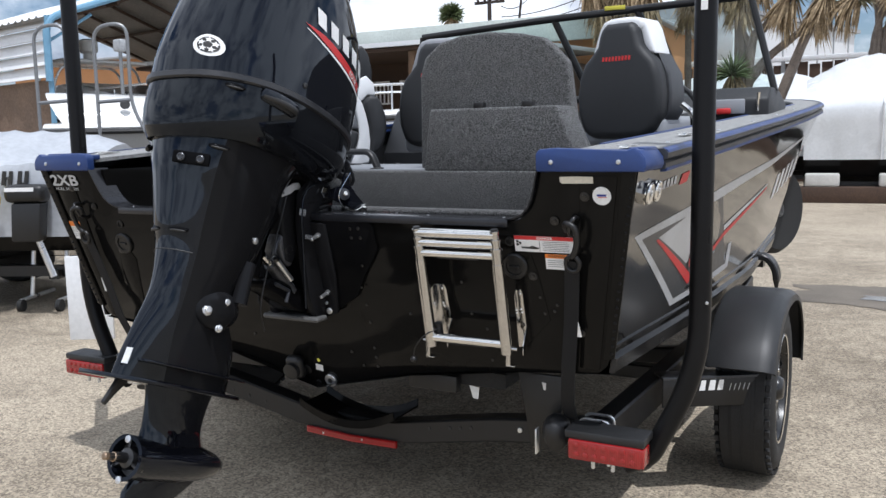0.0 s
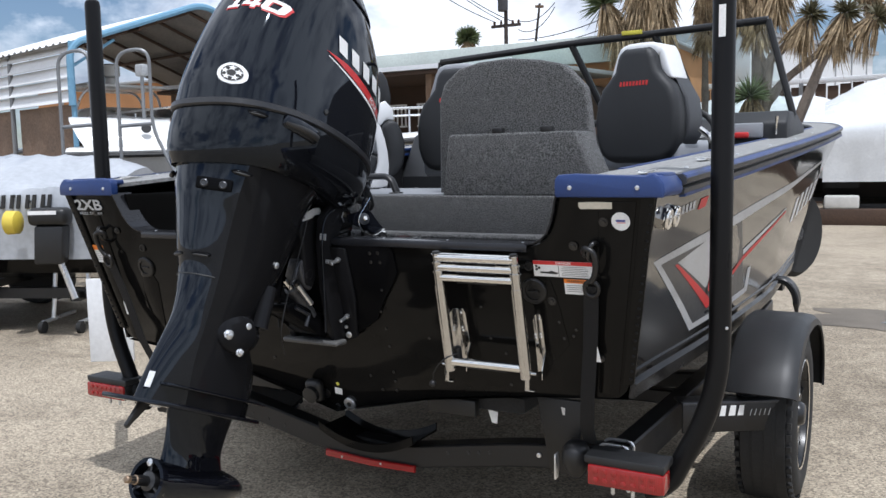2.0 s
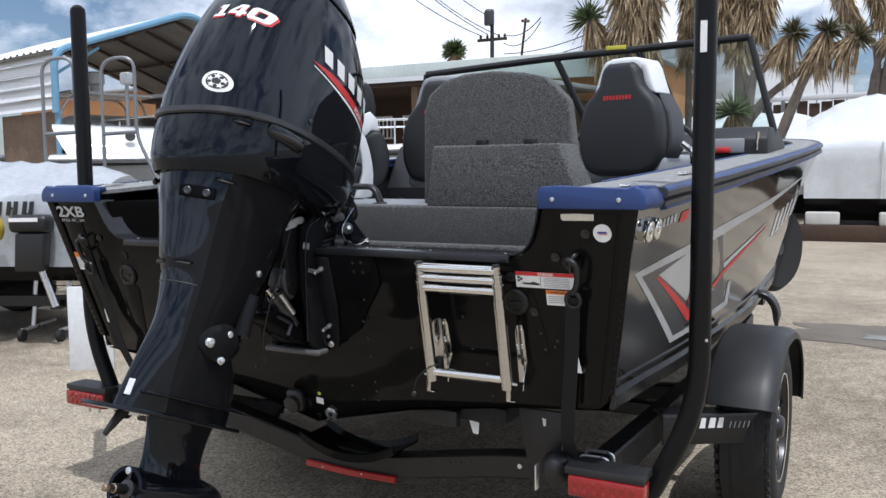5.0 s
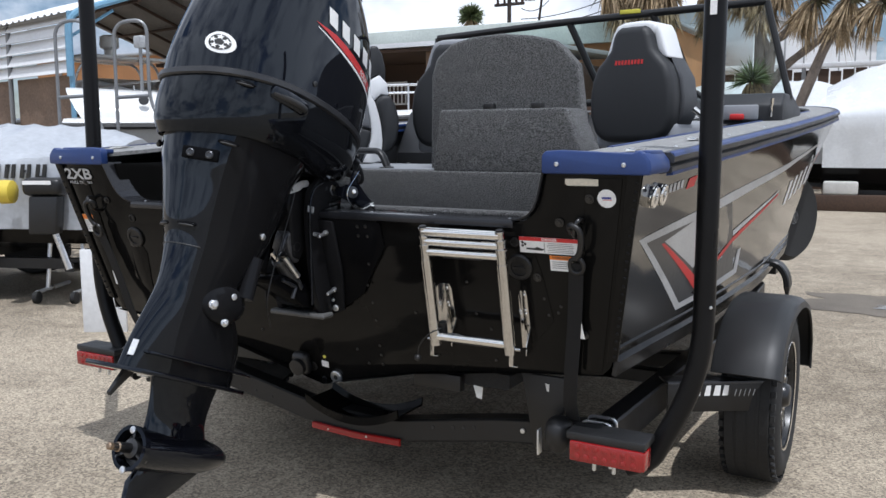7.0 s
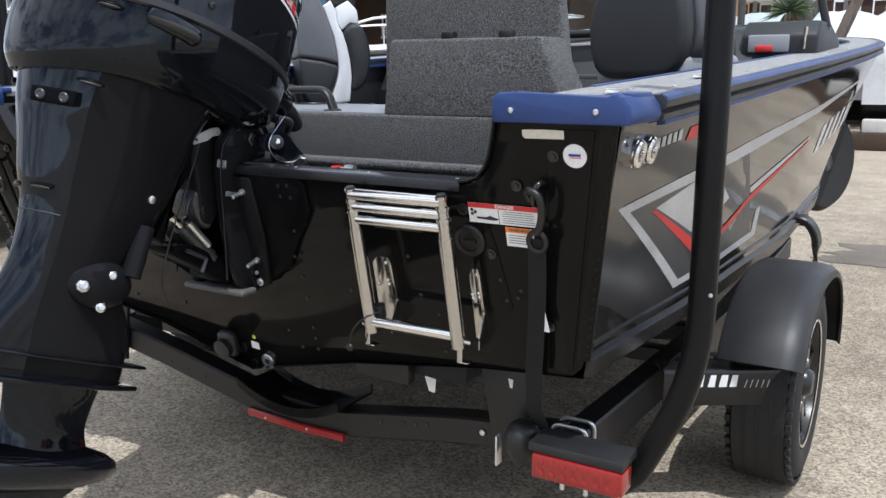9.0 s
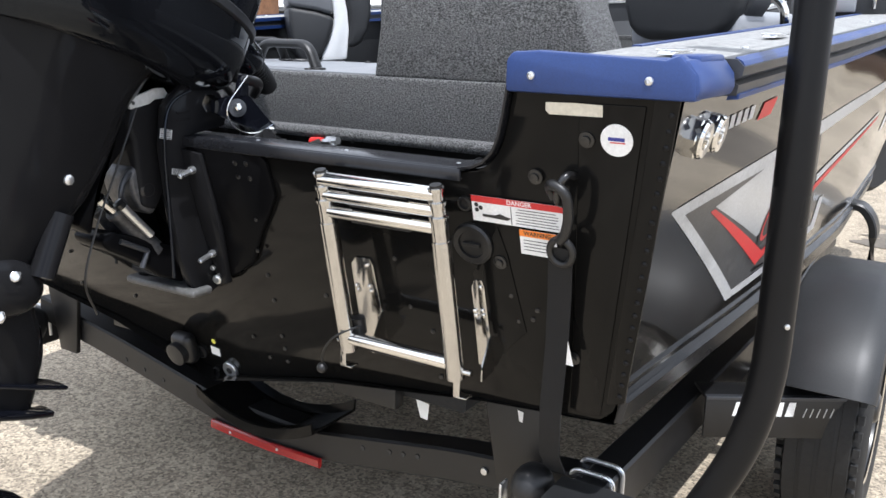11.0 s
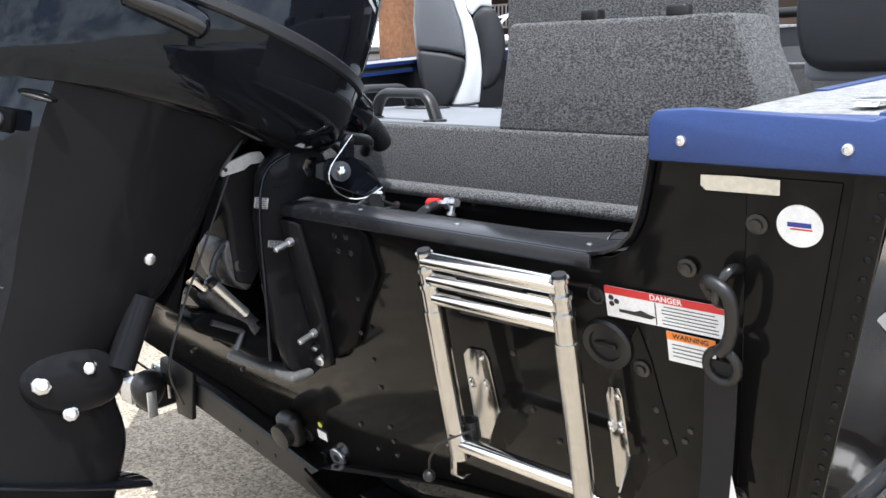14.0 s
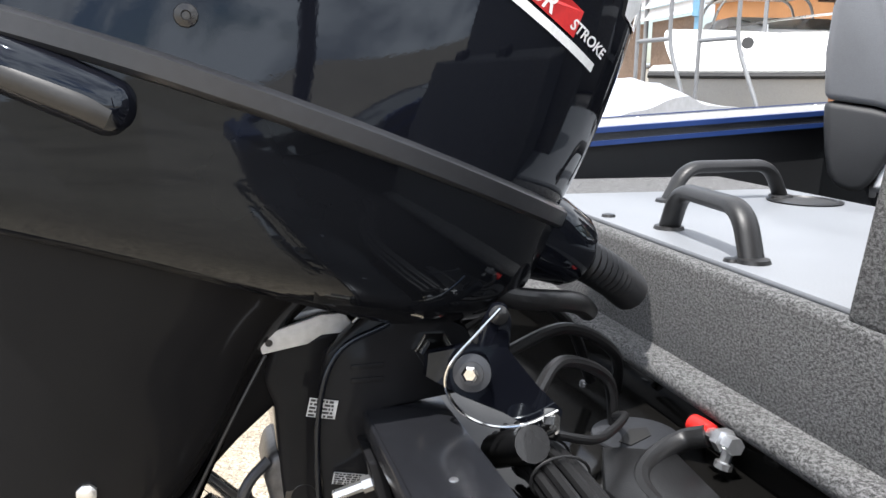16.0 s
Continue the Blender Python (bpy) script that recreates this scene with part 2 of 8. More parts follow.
def ground_material():
    """Worn pale asphalt with exposed aggregate, patches and cracks."""
    m, n, l, p = nodes_of("aggregate_paving")
    c = n.new("ShaderNodeTexCoord")
    def tex(kind, scale, detail=5.0, rough=0.6):
        t = n.new(kind)
        t.inputs["Scale"].default_value = scale
        if "Detail" in t.inputs:
            t.inputs["Detail"].default_value, t.inputs["Roughness"].default_value = detail, rough
        l.new(c.outputs["Object"], t.inputs["Vector"])
        return t
    stones = tex("ShaderNodeTexVoronoi", 115.0, 0.0)
    grit, mottle, broad = tex("ShaderNodeTexNoise", 160.0, 4.0, 0.7), tex("ShaderNodeTexNoise", 6.0), tex("ShaderNodeTexNoise", 0.55, 6.0)
    ramp = n.new("ShaderNodeValToRGB")
    e = ramp.color_ramp.elements
    e[0].position, e[0].color = 0.30, (0.085, 0.072, 0.054, 1)
    e[1].position, e[1].color = 0.72, (0.67, 0.57, 0.42, 1)
    mid = e.new(0.5)
    mid.color = (0.36, 0.305, 0.23, 1)
    mixf = n.new("ShaderNodeMix")
    mixf.data_type = "FLOAT"
    mixf.inputs[0].default_value = 0.55
    l.new(grit.outputs["Fac"], mixf.inputs[2])
    sepc = n.new("ShaderNodeSeparateColor")
    l.new(stones.outputs["Color"], sepc.inputs[0])
    sm = n.new("ShaderNodeMapRange")
    sm.inputs["To Min"].default_value, sm.inputs["To Max"].default_value = 0.26, 0.74
    l.new(sepc.outputs[0], sm.inputs["Value"])
    l.new(sm.outputs[0], mixf.inputs[3])
    l.new(mixf.outputs[0], ramp.inputs[0])
    mul = n.new("ShaderNodeMix")
    mul.data_type, mul.blend_type = "RGBA", "MULTIPLY"
    mul.inputs[0].default_value = 1.0
    stain = n.new("ShaderNodeValToRGB")
    stain.color_ramp.elements[0].position, stain.color_ramp.elements[0].color = 0.36, (0.55, 0.535, 0.52, 1)
    stain.color_ramp.elements[1].position, stain.color_ramp.elements[1].color = 0.55, (1, 1, 1, 1)
    blend = n.new("ShaderNodeMix")
    blend.data_type = "FLOAT"
    blend.inputs[0].default_value = 0.35
    l.new(broad.outputs["Fac"], blend.inputs[2])
    l.new(mottle.outputs["Fac"], blend.inputs[3])
    l.new(blend.outputs[0], stain.inputs[0])
    l.new(ramp.outputs[0], mul.inputs[6])
    l.new(stain.outputs[0], mul.inputs[7])
    l.new(mul.outputs[2], p.inputs["Base Color"])
    p.inputs["Roughness"].default_value = 0.85
    b = n.new("ShaderNodeBump")
    b.inputs["Strength"].default_value, b.inputs["Distance"].default_value = 0.6, 0.004
    l.new(mixf.outputs[0], b.inputs["Height"])
    l.new(b.outputs[0], p.inputs["Normal"])
    return m


PAVING = ground_material()
HULL_BLACK = glossy_paint("hull_black_paint", (0.0045, 0.0043, 0.004), rough=0.08, coat=0.0, spec=0.14)
HULL_SIDE = glossy_paint("hull_bronze_black_paint", (0.022, 0.0205, 0.0185), fleck=0.20, rough=0.06, coat=0.25, spec=0.38)
# Bluish cast put into the reflections to offset the brown ground mirrored there.
COWL = glossy_paint("motor_black_paint", (0.003, 0.0035, 0.006), rough=0.03, coat=0.0, spec=0.41, cast=(0.80, 0.90, 1.0))
# Cowling paint with weaker reflection, to dim the ground mirrored low down.
DIM_COWL = glossy_paint("dim_cowl_paint", (0.004, 0.0045, 0.006), rough=0.03, coat=0.0, spec=0.30, cast=(0.80, 0.90, 1.0))
# Motor black again, reflection cut so the leg's sides and brackets stay dark.
DIM_BLACK = glossy_paint("dim_black_paint", (0.010, 0.010, 0.011), rough=0.08, coat=0.0, spec=0.085, cast=(0.80, 0.90, 1.0))
PLATE_PAINT = glossy_paint("plate_black_paint", (0.0035, 0.0035, 0.004), rough=0.16, coat=0.0, spec=0.03, cast=(0.85, 0.92, 1.0))
RAIL_BLACK = surface("black_anodised_rail", (0.022, 0.023, 0.027), 0.22, 0.35, vary=0.15, bump=0.05, rough_vary=0.06)
MOTOR_DARK = surface("motor_black_casting", (0.009, 0.009, 0.0095), 0.30, vary=0.3, bump=0.12, fine=300, coat=0.3)
BAND = surface("motor_grey_band", (0.022, 0.023, 0.026), 0.34, vary=0.15, bump=0.05)
BLACK_PLASTIC = surface("black_plastic", (0.009, 0.009, 0.0095), 0.42, vary=0.25, bump=0.12, fine=400)
SLEEVE = glossy_paint("black_post_sleeve", (0.006, 0.006, 0.0065), rough=0.30, coat=0.0, spec=0.16)
RUBBER = surface("tyre_rubber", (0.013, 0.013, 0.013), 0.75, vary=0.3, bump=0.2)
STEEL_BLACK = surface("black_powder_coat", (0.007, 0.007, 0.0075), 0.40, vary=0.2, bump=0.12, fine=350)
FENDER = surface("fender_black_plastic", (0.014, 0.0145, 0.0155), 0.48, vary=0.3, bump=0.12, fine=300)
BLUE = surface("blue_plastic", (0.017, 0.042, 0.155), 0.42, vary=0.12, bump=0.10, fine=350)
ALU = surface("brushed_aluminium", (0.42, 0.43, 0.45), 0.38, 0.9, vary=0.12, bump=0.08, fine=250)
ALU_DARK = surface("dark_anodised_aluminium", (0.055, 0.058, 0.065), 0.36, 0.45, vary=0.12, bump=0.06)
CHINE_ALU = surface("mill_aluminium", (0.024, 0.024, 0.025), 0.22, 0.4, vary=0.25, scale=5, bump=0.08, fine=250)
CHROME = surface("polished_stainless", (0.78, 0.77, 0.74), 0.10, 1.0, vary=0.06, bump=0.02, rough_vary=0.05)
STAINLESS = surface("satin_stainless", (0.56, 0.55, 0.53), 0.16, 1.0, vary=0.08, bump=0.03, rough_vary=0.06)
ZINC = surface("zinc_hardware", (0.70, 0.71, 0.72), 0.30, 0.9, vary=0.1, bump=0.05)
CARPET = carpet_material("grey_marine_carpet", (0.003, 0.0033, 0.0036), (0.172, 0.177, 0.184))
VINYL_DARK = surface("charcoal_vinyl", (0.016, 0.017, 0.019), 0.55, vary=0.15, bump=0.25, fine=500)
VINYL_GREY = surface("grey_vinyl", (0.28, 0.29, 0.31), 0.5, vary=0.08, bump=0.2, fine=500)
VINYL_WHITE = surface("white_vinyl", (0.72, 0.73, 0.74), 0.45, vary=0.06, bump=0.15, fine=500)
HATCH = surface("grey_hatch_laminate", (0.20, 0.21, 0.225), 0.5, vary=0.10, bump=0.12, fine=400)
NONSKID = surface("grey_nonskid", (0.25, 0.25, 0.245), 0.7, vary=0.45, scale=60, fine=380, bump=0.5)
WHITE = plain("white_print", (0.80, 0.80, 0.79), 0.5)
SILVER = surface("silver_foil", (0.50, 0.51, 0.52), 0.40, 0.1, vary=0.15, bump=0.05)
RED = plain("red_print", (0.55, 0.025, 0.025), 0.45)
ORANGE = plain("orange_print", (0.80, 0.22, 0.02), 0.5)
INK = plain("black_print", (0.02, 0.02, 0.02), 0.5)
DARKGREY = surface("dark_grey_print", (0.055, 0.056, 0.058), 0.35, vary=0.35, scale=40, fine=300, bump=0.05)
TAPE = surface("masking_tape", (0.62, 0.58, 0.48), 0.7, vary=0.12, bump=0.2)
GLASS = glass_material("windshield_glass")
def lens_material(name, color):
    m, n, l, p = nodes_of(name)
    c = n.new("ShaderNodeTexCoord")
    t = n.new("ShaderNodeTexWave")
    t.inputs["Scale"].default_value, t.inputs["Distortion"].default_value = 60.0, 0.0
    l.new(c.outputs["Object"], t.inputs["Vector"])
    b = n.new("ShaderNodeBump")
    b.inputs["Strength"].default_value, b.inputs["Distance"].default_value = 0.3, 0.002
    l.new(t.outputs["Fac"], b.inputs["Height"])
    l.new(b.outputs[0], p.inputs["Normal"])
    p.inputs["Base Color"].default_value = (*color, 1)
    p.inputs["Roughness"].default_value, p.inputs["Coat Weight"].default_value = 0.25, 0.6
    p.inputs["Subsurface Weight"].default_value = 0.0
    return m
RED_LENS = lens_material("red_lens", (0.27, 0.008, 0.008))


# ---- the ground ----
gbm = B()
bmesh.ops.create_grid(gbm, x_segments=60, y_segments=60, size=300)
ground = part("ground", gbm, PAVING, smooth=0, kind="structure")
tagged(ground, "pale worn aggregate paving of a boat yard", "ground")


# ---- the boat ----
def transom_y(z, proud=0.0):
    """The raked transom's aft face; proud: metres aft of it."""
    return -0.072 - 0.267 * (z - 1.0) - proud


RAKE = math.degrees(math.atan(0.267))


def on_transom(x, z, proud=0.0):
    """The pose of something flat on the transom, facing aft, with y up the plate."""
    return pose(x, transom_y(z, proud), z, 90 + RAKE, 0, 0)


boat = thing("fishing_boat", "black aluminium fishing boat with blue gunwale caps on a trailer", "boat")

STATIONS = [0.0, 0.02] + [0.1 * k for k in range(1, 57)] + [5.7]


def curve_at(keys, y):
    for (a, u), (b, v) in zip(keys, keys[1:]):
        if y <= b:
            s = (y - a) / (b - a)
            return u + (v - u) * (s * s * (3 - 2 * s) * 0.4 + s * 0.6)
    return keys[-1][1]


SHEER_X = [(-0.2, 1.150), (1.0, 1.225), (2.0, 1.270), (3.0, 1.295), (3.8, 1.290), (4.5, 1.17), (5.1, 0.86), (5.5, 0.42), (5.7, 0.02)]
CHINE_X = [(-0.2, 1.03), (1.0, 1.085), (2.0, 1.115), (3.0, 1.10), (3.8, 1.0), (4.5, 0.80), (5.1, 0.48), (5.5, 0.2), (5.7, 0.01)]
CHINE_Z = [(-0.2, 0.655), (1.0, 0.625), (2.0, 0.62), (3.0, 0.66), (3.8, 0.76), (4.5, 0.90), (5.1, 1.06), (5.5, 1.22), (5.7, 1.38)]
KEEL_Z = [(-0.2, 0.478), (2.0, 0.482), (3.0, 0.49), (3.8, 0.50), (4.5, 0.60), (5.1, 0.80), (5.5, 1.06), (5.7, 1.38)]


def sheer_z(y):
    return 1.243 + 0.060 * y


def hull_side_point(y, s, side=1, proud=0.0):
    """A point of the side: s is 0 at the chine and 1 at the sheer."""
    xc, zc, xs, zs = curve_at(CHINE_X, y), curve_at(CHINE_Z, y), curve_at(SHEER_X, y), sheer_z(y)
    x, z = xc + (xs - xc) * s, zc + (zs - zc) * s
    yy = max(y, transom_y(z)) if y < 0 else transom_y(z) if y < 1e-6 else y
    n = Vector((zs - zc, 0, xc - xs)).normalized()
    return Vector(((x + n.x * proud) * side, yy, z + n.z * proud))


def hull_mesh(side_rows):
    bm = B()
    for side in (1, -1):
        grid = [[bm.verts.new(hull_side_point(y, s, side)) for s in side_rows] for y in STATIONS]
        for u, v in zip(grid, grid[1:]):
            for k in range(len(side_rows) - 1):
                bm.faces.new((u[k], v[k], v[k + 1], u[k + 1])[::side])
    bmesh.ops.remove_doubles(bm, verts=bm.verts[:], dist=0.0005)
    return bm


part("hull_side", hull_mesh([0, 0.08, 0.3, 0.55, 0.8, 1.0]), HULL_SIDE, boat, "dark bronze-black gloss painted hull sides", 50)


def hull_bottom():
    bm = B()
    for side in (1, -1):
        rows = []
        for y in STATIONS:
            row = []
            for s in (0.0, 0.36, 0.74, 1.0):
                x = curve_at(CHINE_X, y) * s
                zk, zc = curve_at(KEEL_Z, y), curve_at(CHINE_Z, y) - 0.004
                z = zk + (zc - zk) * (s * 0.45 + 0.55 * (1 - (1 - s) ** 2.3))
                row.append(bm.verts.new((x * side, transom_y(z) if y < 1e-6 else y, z)))
            rows.append(row)
        for u, v in zip(rows, rows[1:]):
            for k in range(3):
                bm.faces.new((u[k], u[k + 1], v[k + 1], v[k])[::side])
    bmesh.ops.remove_doubles(bm, verts=bm.verts[:], dist=0.0005)
    return bm


part("hull_bottom", hull_bottom(), HULL_BLACK, boat)

# transom plate, notched for the motor
NOTCH = [(0.0, 1.094), (0.78, 1.094), (0.805, 1.098), (0.828, 1.11), (0.848, 1.13), (0.862, 1.155), (0.874, 1.19), (0.888, 1.240)]
half = [(0.0, 0.468), (0.18, 0.520), (0.37, 0.566), (0.60, 0.600), (0.76, 0.618), (0.98, 0.640), (1.010, 0.648), (1.034, 0.672), (1.046, 0.700), (1.144, 1.240)]
OUT = half + NOTCH[::-1]
outline = mirror_outline(OUT)


def plate(bm, outline, t0, t1, bevel=0.0):
    """An outline of (x, z) on the transom's plane; t0, t1 metres aft of it."""
    n = len(outline)
    t = B()
    poly_add(t, [(x, transom_y(z, t0), z) for x, z in outline] + [(x, transom_y(z, t1), z) for x, z in outline],
             [list(range(n)), list(range(2 * n - 1, n - 1, -1))] + [[i, (i + 1) % n, n + (i + 1) % n, n + i] for i in range(n)])
    bmesh.ops.recalc_face_normals(t, faces=t.faces[:])
    if bevel:
        bmesh.ops.bevel(t, geom=[e for e in t.edges if e.calc_face_angle(0) > 0.6], offset=bevel, segments=2, profile=0.5, affect="EDGES")
    return merge(bm, t)


part("transom", plate(B(), outline, -0.045, 0.0, 0.003), HULL_BLACK, boat, "gloss black raked transom plate, notched for the motor", 35)
# corner posts where side meets transom, with a row of rivets
for sx in (1, -1):
    bm = B()
    pts = [(1.060, 0.700), (1.156, 1.240), (1.118, 1.240), (1.026, 0.690)]
    plate(bm, [(a * sx, b) for a, b in pts], 0.0005, 0.009, 0.003)
    part("corner_strip", bm, HULL_BLACK, boat)
    rivet = B()
    lathe(rivet, [(0.0048, 0), (0.0044, 0.0018), (0.002, 0.0032)], (0, 0, 0), (0, -1, -0.2), 10)
    first = None
    for i in range(22):
        s = i / 21
        x, z = (1.052 + (1.143 - 1.052) * s) * sx, 0.715 + 0.50 * s
        if first is None:
            first = part("rivet", rivet, SLEEVE, boat)
            first.location = (x, transom_y(z, 0.009), z)
        else:
            r = first.copy()
            scene.collection.objects.link(r)
            r.location = (x, transom_y(z, 0.009), z)

# raised wing panels and centre stiffener shapes pressed in the plate
for sx in (1, -1):
    part("wing_panel", plate(B(), [(a * sx, b) for a, b in [(0.952, 0.66), (0.995, 0.655), (1.012, 0.66), (1.104, 1.225), (1.000, 1.225), (0.975, 0.9)]], 0.0004, 0.004, 0.002), HULL_BLACK, boat)
    part("gusset", plate(B(), [(a * sx, b) for a, b in [(0.835, 1.0), (0.85, 0.95), (0.875, 0.80), (0.80, 0.72), (0.775, 0.90)]], 0.0004, 0.0022, 0.001), HULL_BLACK, boat)

# motor mounting plate
mp = mirror_outline([(0.0, 1.086), (0.300, 1.086), (0.322, 1.066), (0.326, 0.995), (0.300, 0.955), (0.262, 0.905), (0.236, 0.862), (0.216, 0.828), (0.165, 0.796), (0.105, 0.762), (0.060, 0.734), (0.0, 0.722)])
part("mounting_plate", plate(B(), mp, 0.0005, 0.012, 0.004), PLATE_PAINT, boat, "thick gloss black motor mounting plate")

# notch rail: folded aluminium angle along the notch
bm = B()
box(bm, (-0.78, transom_y(1.10, 0.010), 1.094), (0.78, -0.022, 1.1015), 0.002)
box(bm, (-0.78, transom_y(1.10, 0.014), 1.078), (0.78, transom_y(1.10, 0.006), 1.0995), 0.002)
for sx in (1, -1):
    run = [(0.775, 1.0975), (0.80, 1.1015), (0.825, 1.113), (0.846, 1.134), (0.860, 1.160), (0.872, 1.195), (0.886, 1.244)]
    for (a, b), (c, d) in zip(run, run[1:]):
        n = Vector((-(d - b), c - a)).normalized() * 0.004
        vs = []
        for yy in (-0.012, 0.078):
            for p in ((a, b), (c, d), (c + n.x, d + n.y), (a + n.x, b + n.y)):
                vs.append((p[0] * sx, transom_y(p[1]) + yy, p[1]))
        poly_add(bm, vs, [(0, 1, 2, 3), (7, 6, 5, 4), (0, 4, 5, 1), (2, 6, 7, 3), (1, 5, 6, 2), (0, 3, 7, 4)])
bmesh.ops.recalc_face_normals(bm, faces=bm.faces[:])
part("notch_rail", bm, RAIL_BLACK, boat, "dark satin aluminium angle along the motor notch")
for x in (-0.75, -0.45, -0.2, 0.27, 0.50, 0.75):
    bm = B()
    lathe(bm, [(0.0045, 0), (0.004, 0.0012), (0.002, 0.0016)], (x, -0.066, 1.1015), (0, 0, 1), 10)
    part("rail_screw", bm, ALU, boat)

# blue moulded gunwale caps at the stern
for sx in (1, -1):
    bm = B()
    prism(bm, [(0.880, 1.236), (0.880, 1.284), (0.890, 1.297), (0.935, 1.300), (1.130, 1.292), (1.150, 1.300), (1.160, 1.290), (1.176, 1.274), (1.178, 1.236)], -0.150, -0.118, "y", 0.006)
    box(bm, (0.885, -0.14, 1.276), (1.155, -0.085, 1.294), 0.005)
    prism(bm, [(1.135, 1.236), (1.135, 1.290), (1.163, 1.294), (1.180, 1.272), (1.183, 1.252), (1.178, 1.238)], -0.148, 0.040, "y", 0.006)
    box(bm, (1.12, -0.10, 1.282), (1.166, 0.03, 1.299), 0.006)
    cap = part("gunwale_cap", bm, BLUE, boat, "blue moulded plastic stern cap")
    if sx < 0:
        cap.data.transform(Matrix.Diagonal((-1, 1, 1, 1)))
        cap.data.flip_normals()
    for x in (0.925, 1.110):
        bm = B()
        lathe(bm, [(0.0065, 0), (0.006, 0.003), (0.003, 0.0045), (0.0025, 0.003)], (x * sx, -0.150, 1.262), (0, -1, 0), 12)
        part("cap_screw", bm, ZINC, cap)

# gunwale tops and rails
def strip(bm, ys, fn):
    """fn(y) gives a ring of points for each y."""
    loft(bm, [fn(y) for y in ys])
    return bm


GY = [-0.10, 0.3, 0.8, 1.3, 1.8, 2.3, 2.8, 3.3, 3.7, 4.05, 4.4, 4.7, 4.95]
for sx in (1, -1):
    def deck(y, sx=sx):
        xo, z = curve_at(SHEER_X, y) + 0.004, sheer_z(y) + 0.041
        w = 0.262 if y < 0.5 else max(0.15, 0.262 - 0.03 * (y - 0.5))
        return [((xo - w) * sx, y, z - 0.012), ((xo - w) * sx, y, z + 0.002), ((xo - 0.01) * sx, y, z + 0.004), ((xo - 0.01) * sx, y, z - 0.012)]
    part("gunwale_top", strip(B(), GY, deck), NONSKID, boat, "grey speckled non-skid gunwale top")
    def rail(y, sx=sx):
        xo, z = curve_at(SHEER_X, y), sheer_z(y)
        prof = [(-0.012, -0.012), (0.020, -0.010), (0.022, 0.006), (0.012, 0.012), (0.026, 0.020), (0.028, 0.034), (0.016, 0.046), (-0.012, 0.046)]
        return [((xo + a) * sx, y, z + b) for a, b in prof]
    part("gunwale_rail", strip(B(), [0.05] + GY[1:], rail), ALU_DARK, boat, "satin grey aluminium gunwale extrusion")
    def insert(y, sx=sx):
        xo, z = curve_at(SHEER_X, y), sheer_z(y)
        return [((xo + a) * sx, y, z + b) for a, b in [(0.010, 0.0385), (0.0275, 0.0355), (0.0235, 0.0425), (0.012, 0.0485)]]
    part("rail_insert", strip(B(), [0.055] + GY[1:], insert), BLUE, boat, "blue vinyl rail insert")
    # blue inner face of the gunwale
    def inner(y, sx=sx):
        xo, z = curve_at(SHEER_X, y), sheer_z(y)
        w = 0.262 if y < 0.5 else max(0.15, 0.262 - 0.03 * (y - 0.5))
        x0 = xo + 0.004 - w
        return x0, z
    for z0, z1, out, mat, text in ((0.033, 0.046, 0.006, BLUE, "blue inner edge of the gunwale"), (0.014, 0.033, 0.002, ALU_DARK, "grey inner band of the gunwale"), (0.002, 0.014, 0.006, BLUE, "")):
        def ring(y, z0=z0, z1=z1, out=out):
            x0, z = inner(y)
            return [((x0 - out) * sx, y, z + z0), ((x0 - out) * sx, y, z + z1), ((x0 + 0.014) * sx, y, z + z1), ((x0 + 0.014) * sx, y, z + z0)]
        part("inner_edge", strip(B(), GY[1:9], ring), mat, boat, text)
    # lower blue edge
    def low(y, sx=sx):
        xo, z = curve_at(SHEER_X, y), sheer_z(y)
        return [((xo + a) * sx, y, z + b) for a, b in [(0.004, -0.018), (0.0225, -0.016), (0.0235, -0.008), (0.006, -0.008)]]
    part("rail_lip", strip(B(), [0.055] + GY[1:], low), BLUE, boat)
    # inner liner
    def liner(y, sx=sx):
        xo, z = curve_at(SHEER_X, y), sheer_z(y)
        w = 0.262 if y < 0.5 else max(0.15, 0.262 - 0.03 * (y - 0.5))
        x0 = xo - w + 0.02
        xc, zc = curve_at(CHINE_X, y), curve_at(CHINE_Z, y)
        x1 = min(x0 + 0.10, xc + (xo - xc) * (0.80 - zc) / (z - zc) - 0.075)
        return [((x0) * sx, y, z + 0.03), ((x0 + 0.004) * sx, y, z - 0.10), (x1 * sx, y, 0.80), ((x1 + 0.02) * sx, y, 0.80), ((x0 + 0.03) * sx, y, z - 0.09), ((x0 + 0.03) * sx, y, z + 0.03)]
    part("inner_liner", strip(B(), [0.36] + GY[2:], liner), VINYL_DARK, boat, "charcoal inner side liner")
    for y, dx in ((0.10, 0.10), (0.62, 0.09)):
        bm = B()
        x = (curve_at(SHEER_X, y) - dx)
        z = sheer_z(y) + 0.046
        prism(bm, [(-0.055, 0.0), (-0.045, 0.007), (0.045, 0.007), (0.055, 0.0)], -0.014, 0.014, "x", 0.002)
        box(bm, (-0.020, -0.045, 0.006), (0.020, 0.045, 0.009), 0.001)
        c = part("cleat", bm, CHROME, boat, "flush stainless pull-up cleat")
        c.location = (x * sx, y, z)
    for y in (0.3, 0.9, 1.5, 2.1, 2.7):
        bm = B()
        lathe(bm, [(0.007, 0), (0.006, 0.003), (0.002, 0.004)], ((curve_at(SHEER_X, y) - 0.05) * sx, y, sheer_z(y) + 0.045), (0, 0, 1), 10)
        part("deck_screw", bm, ZINC, boat)

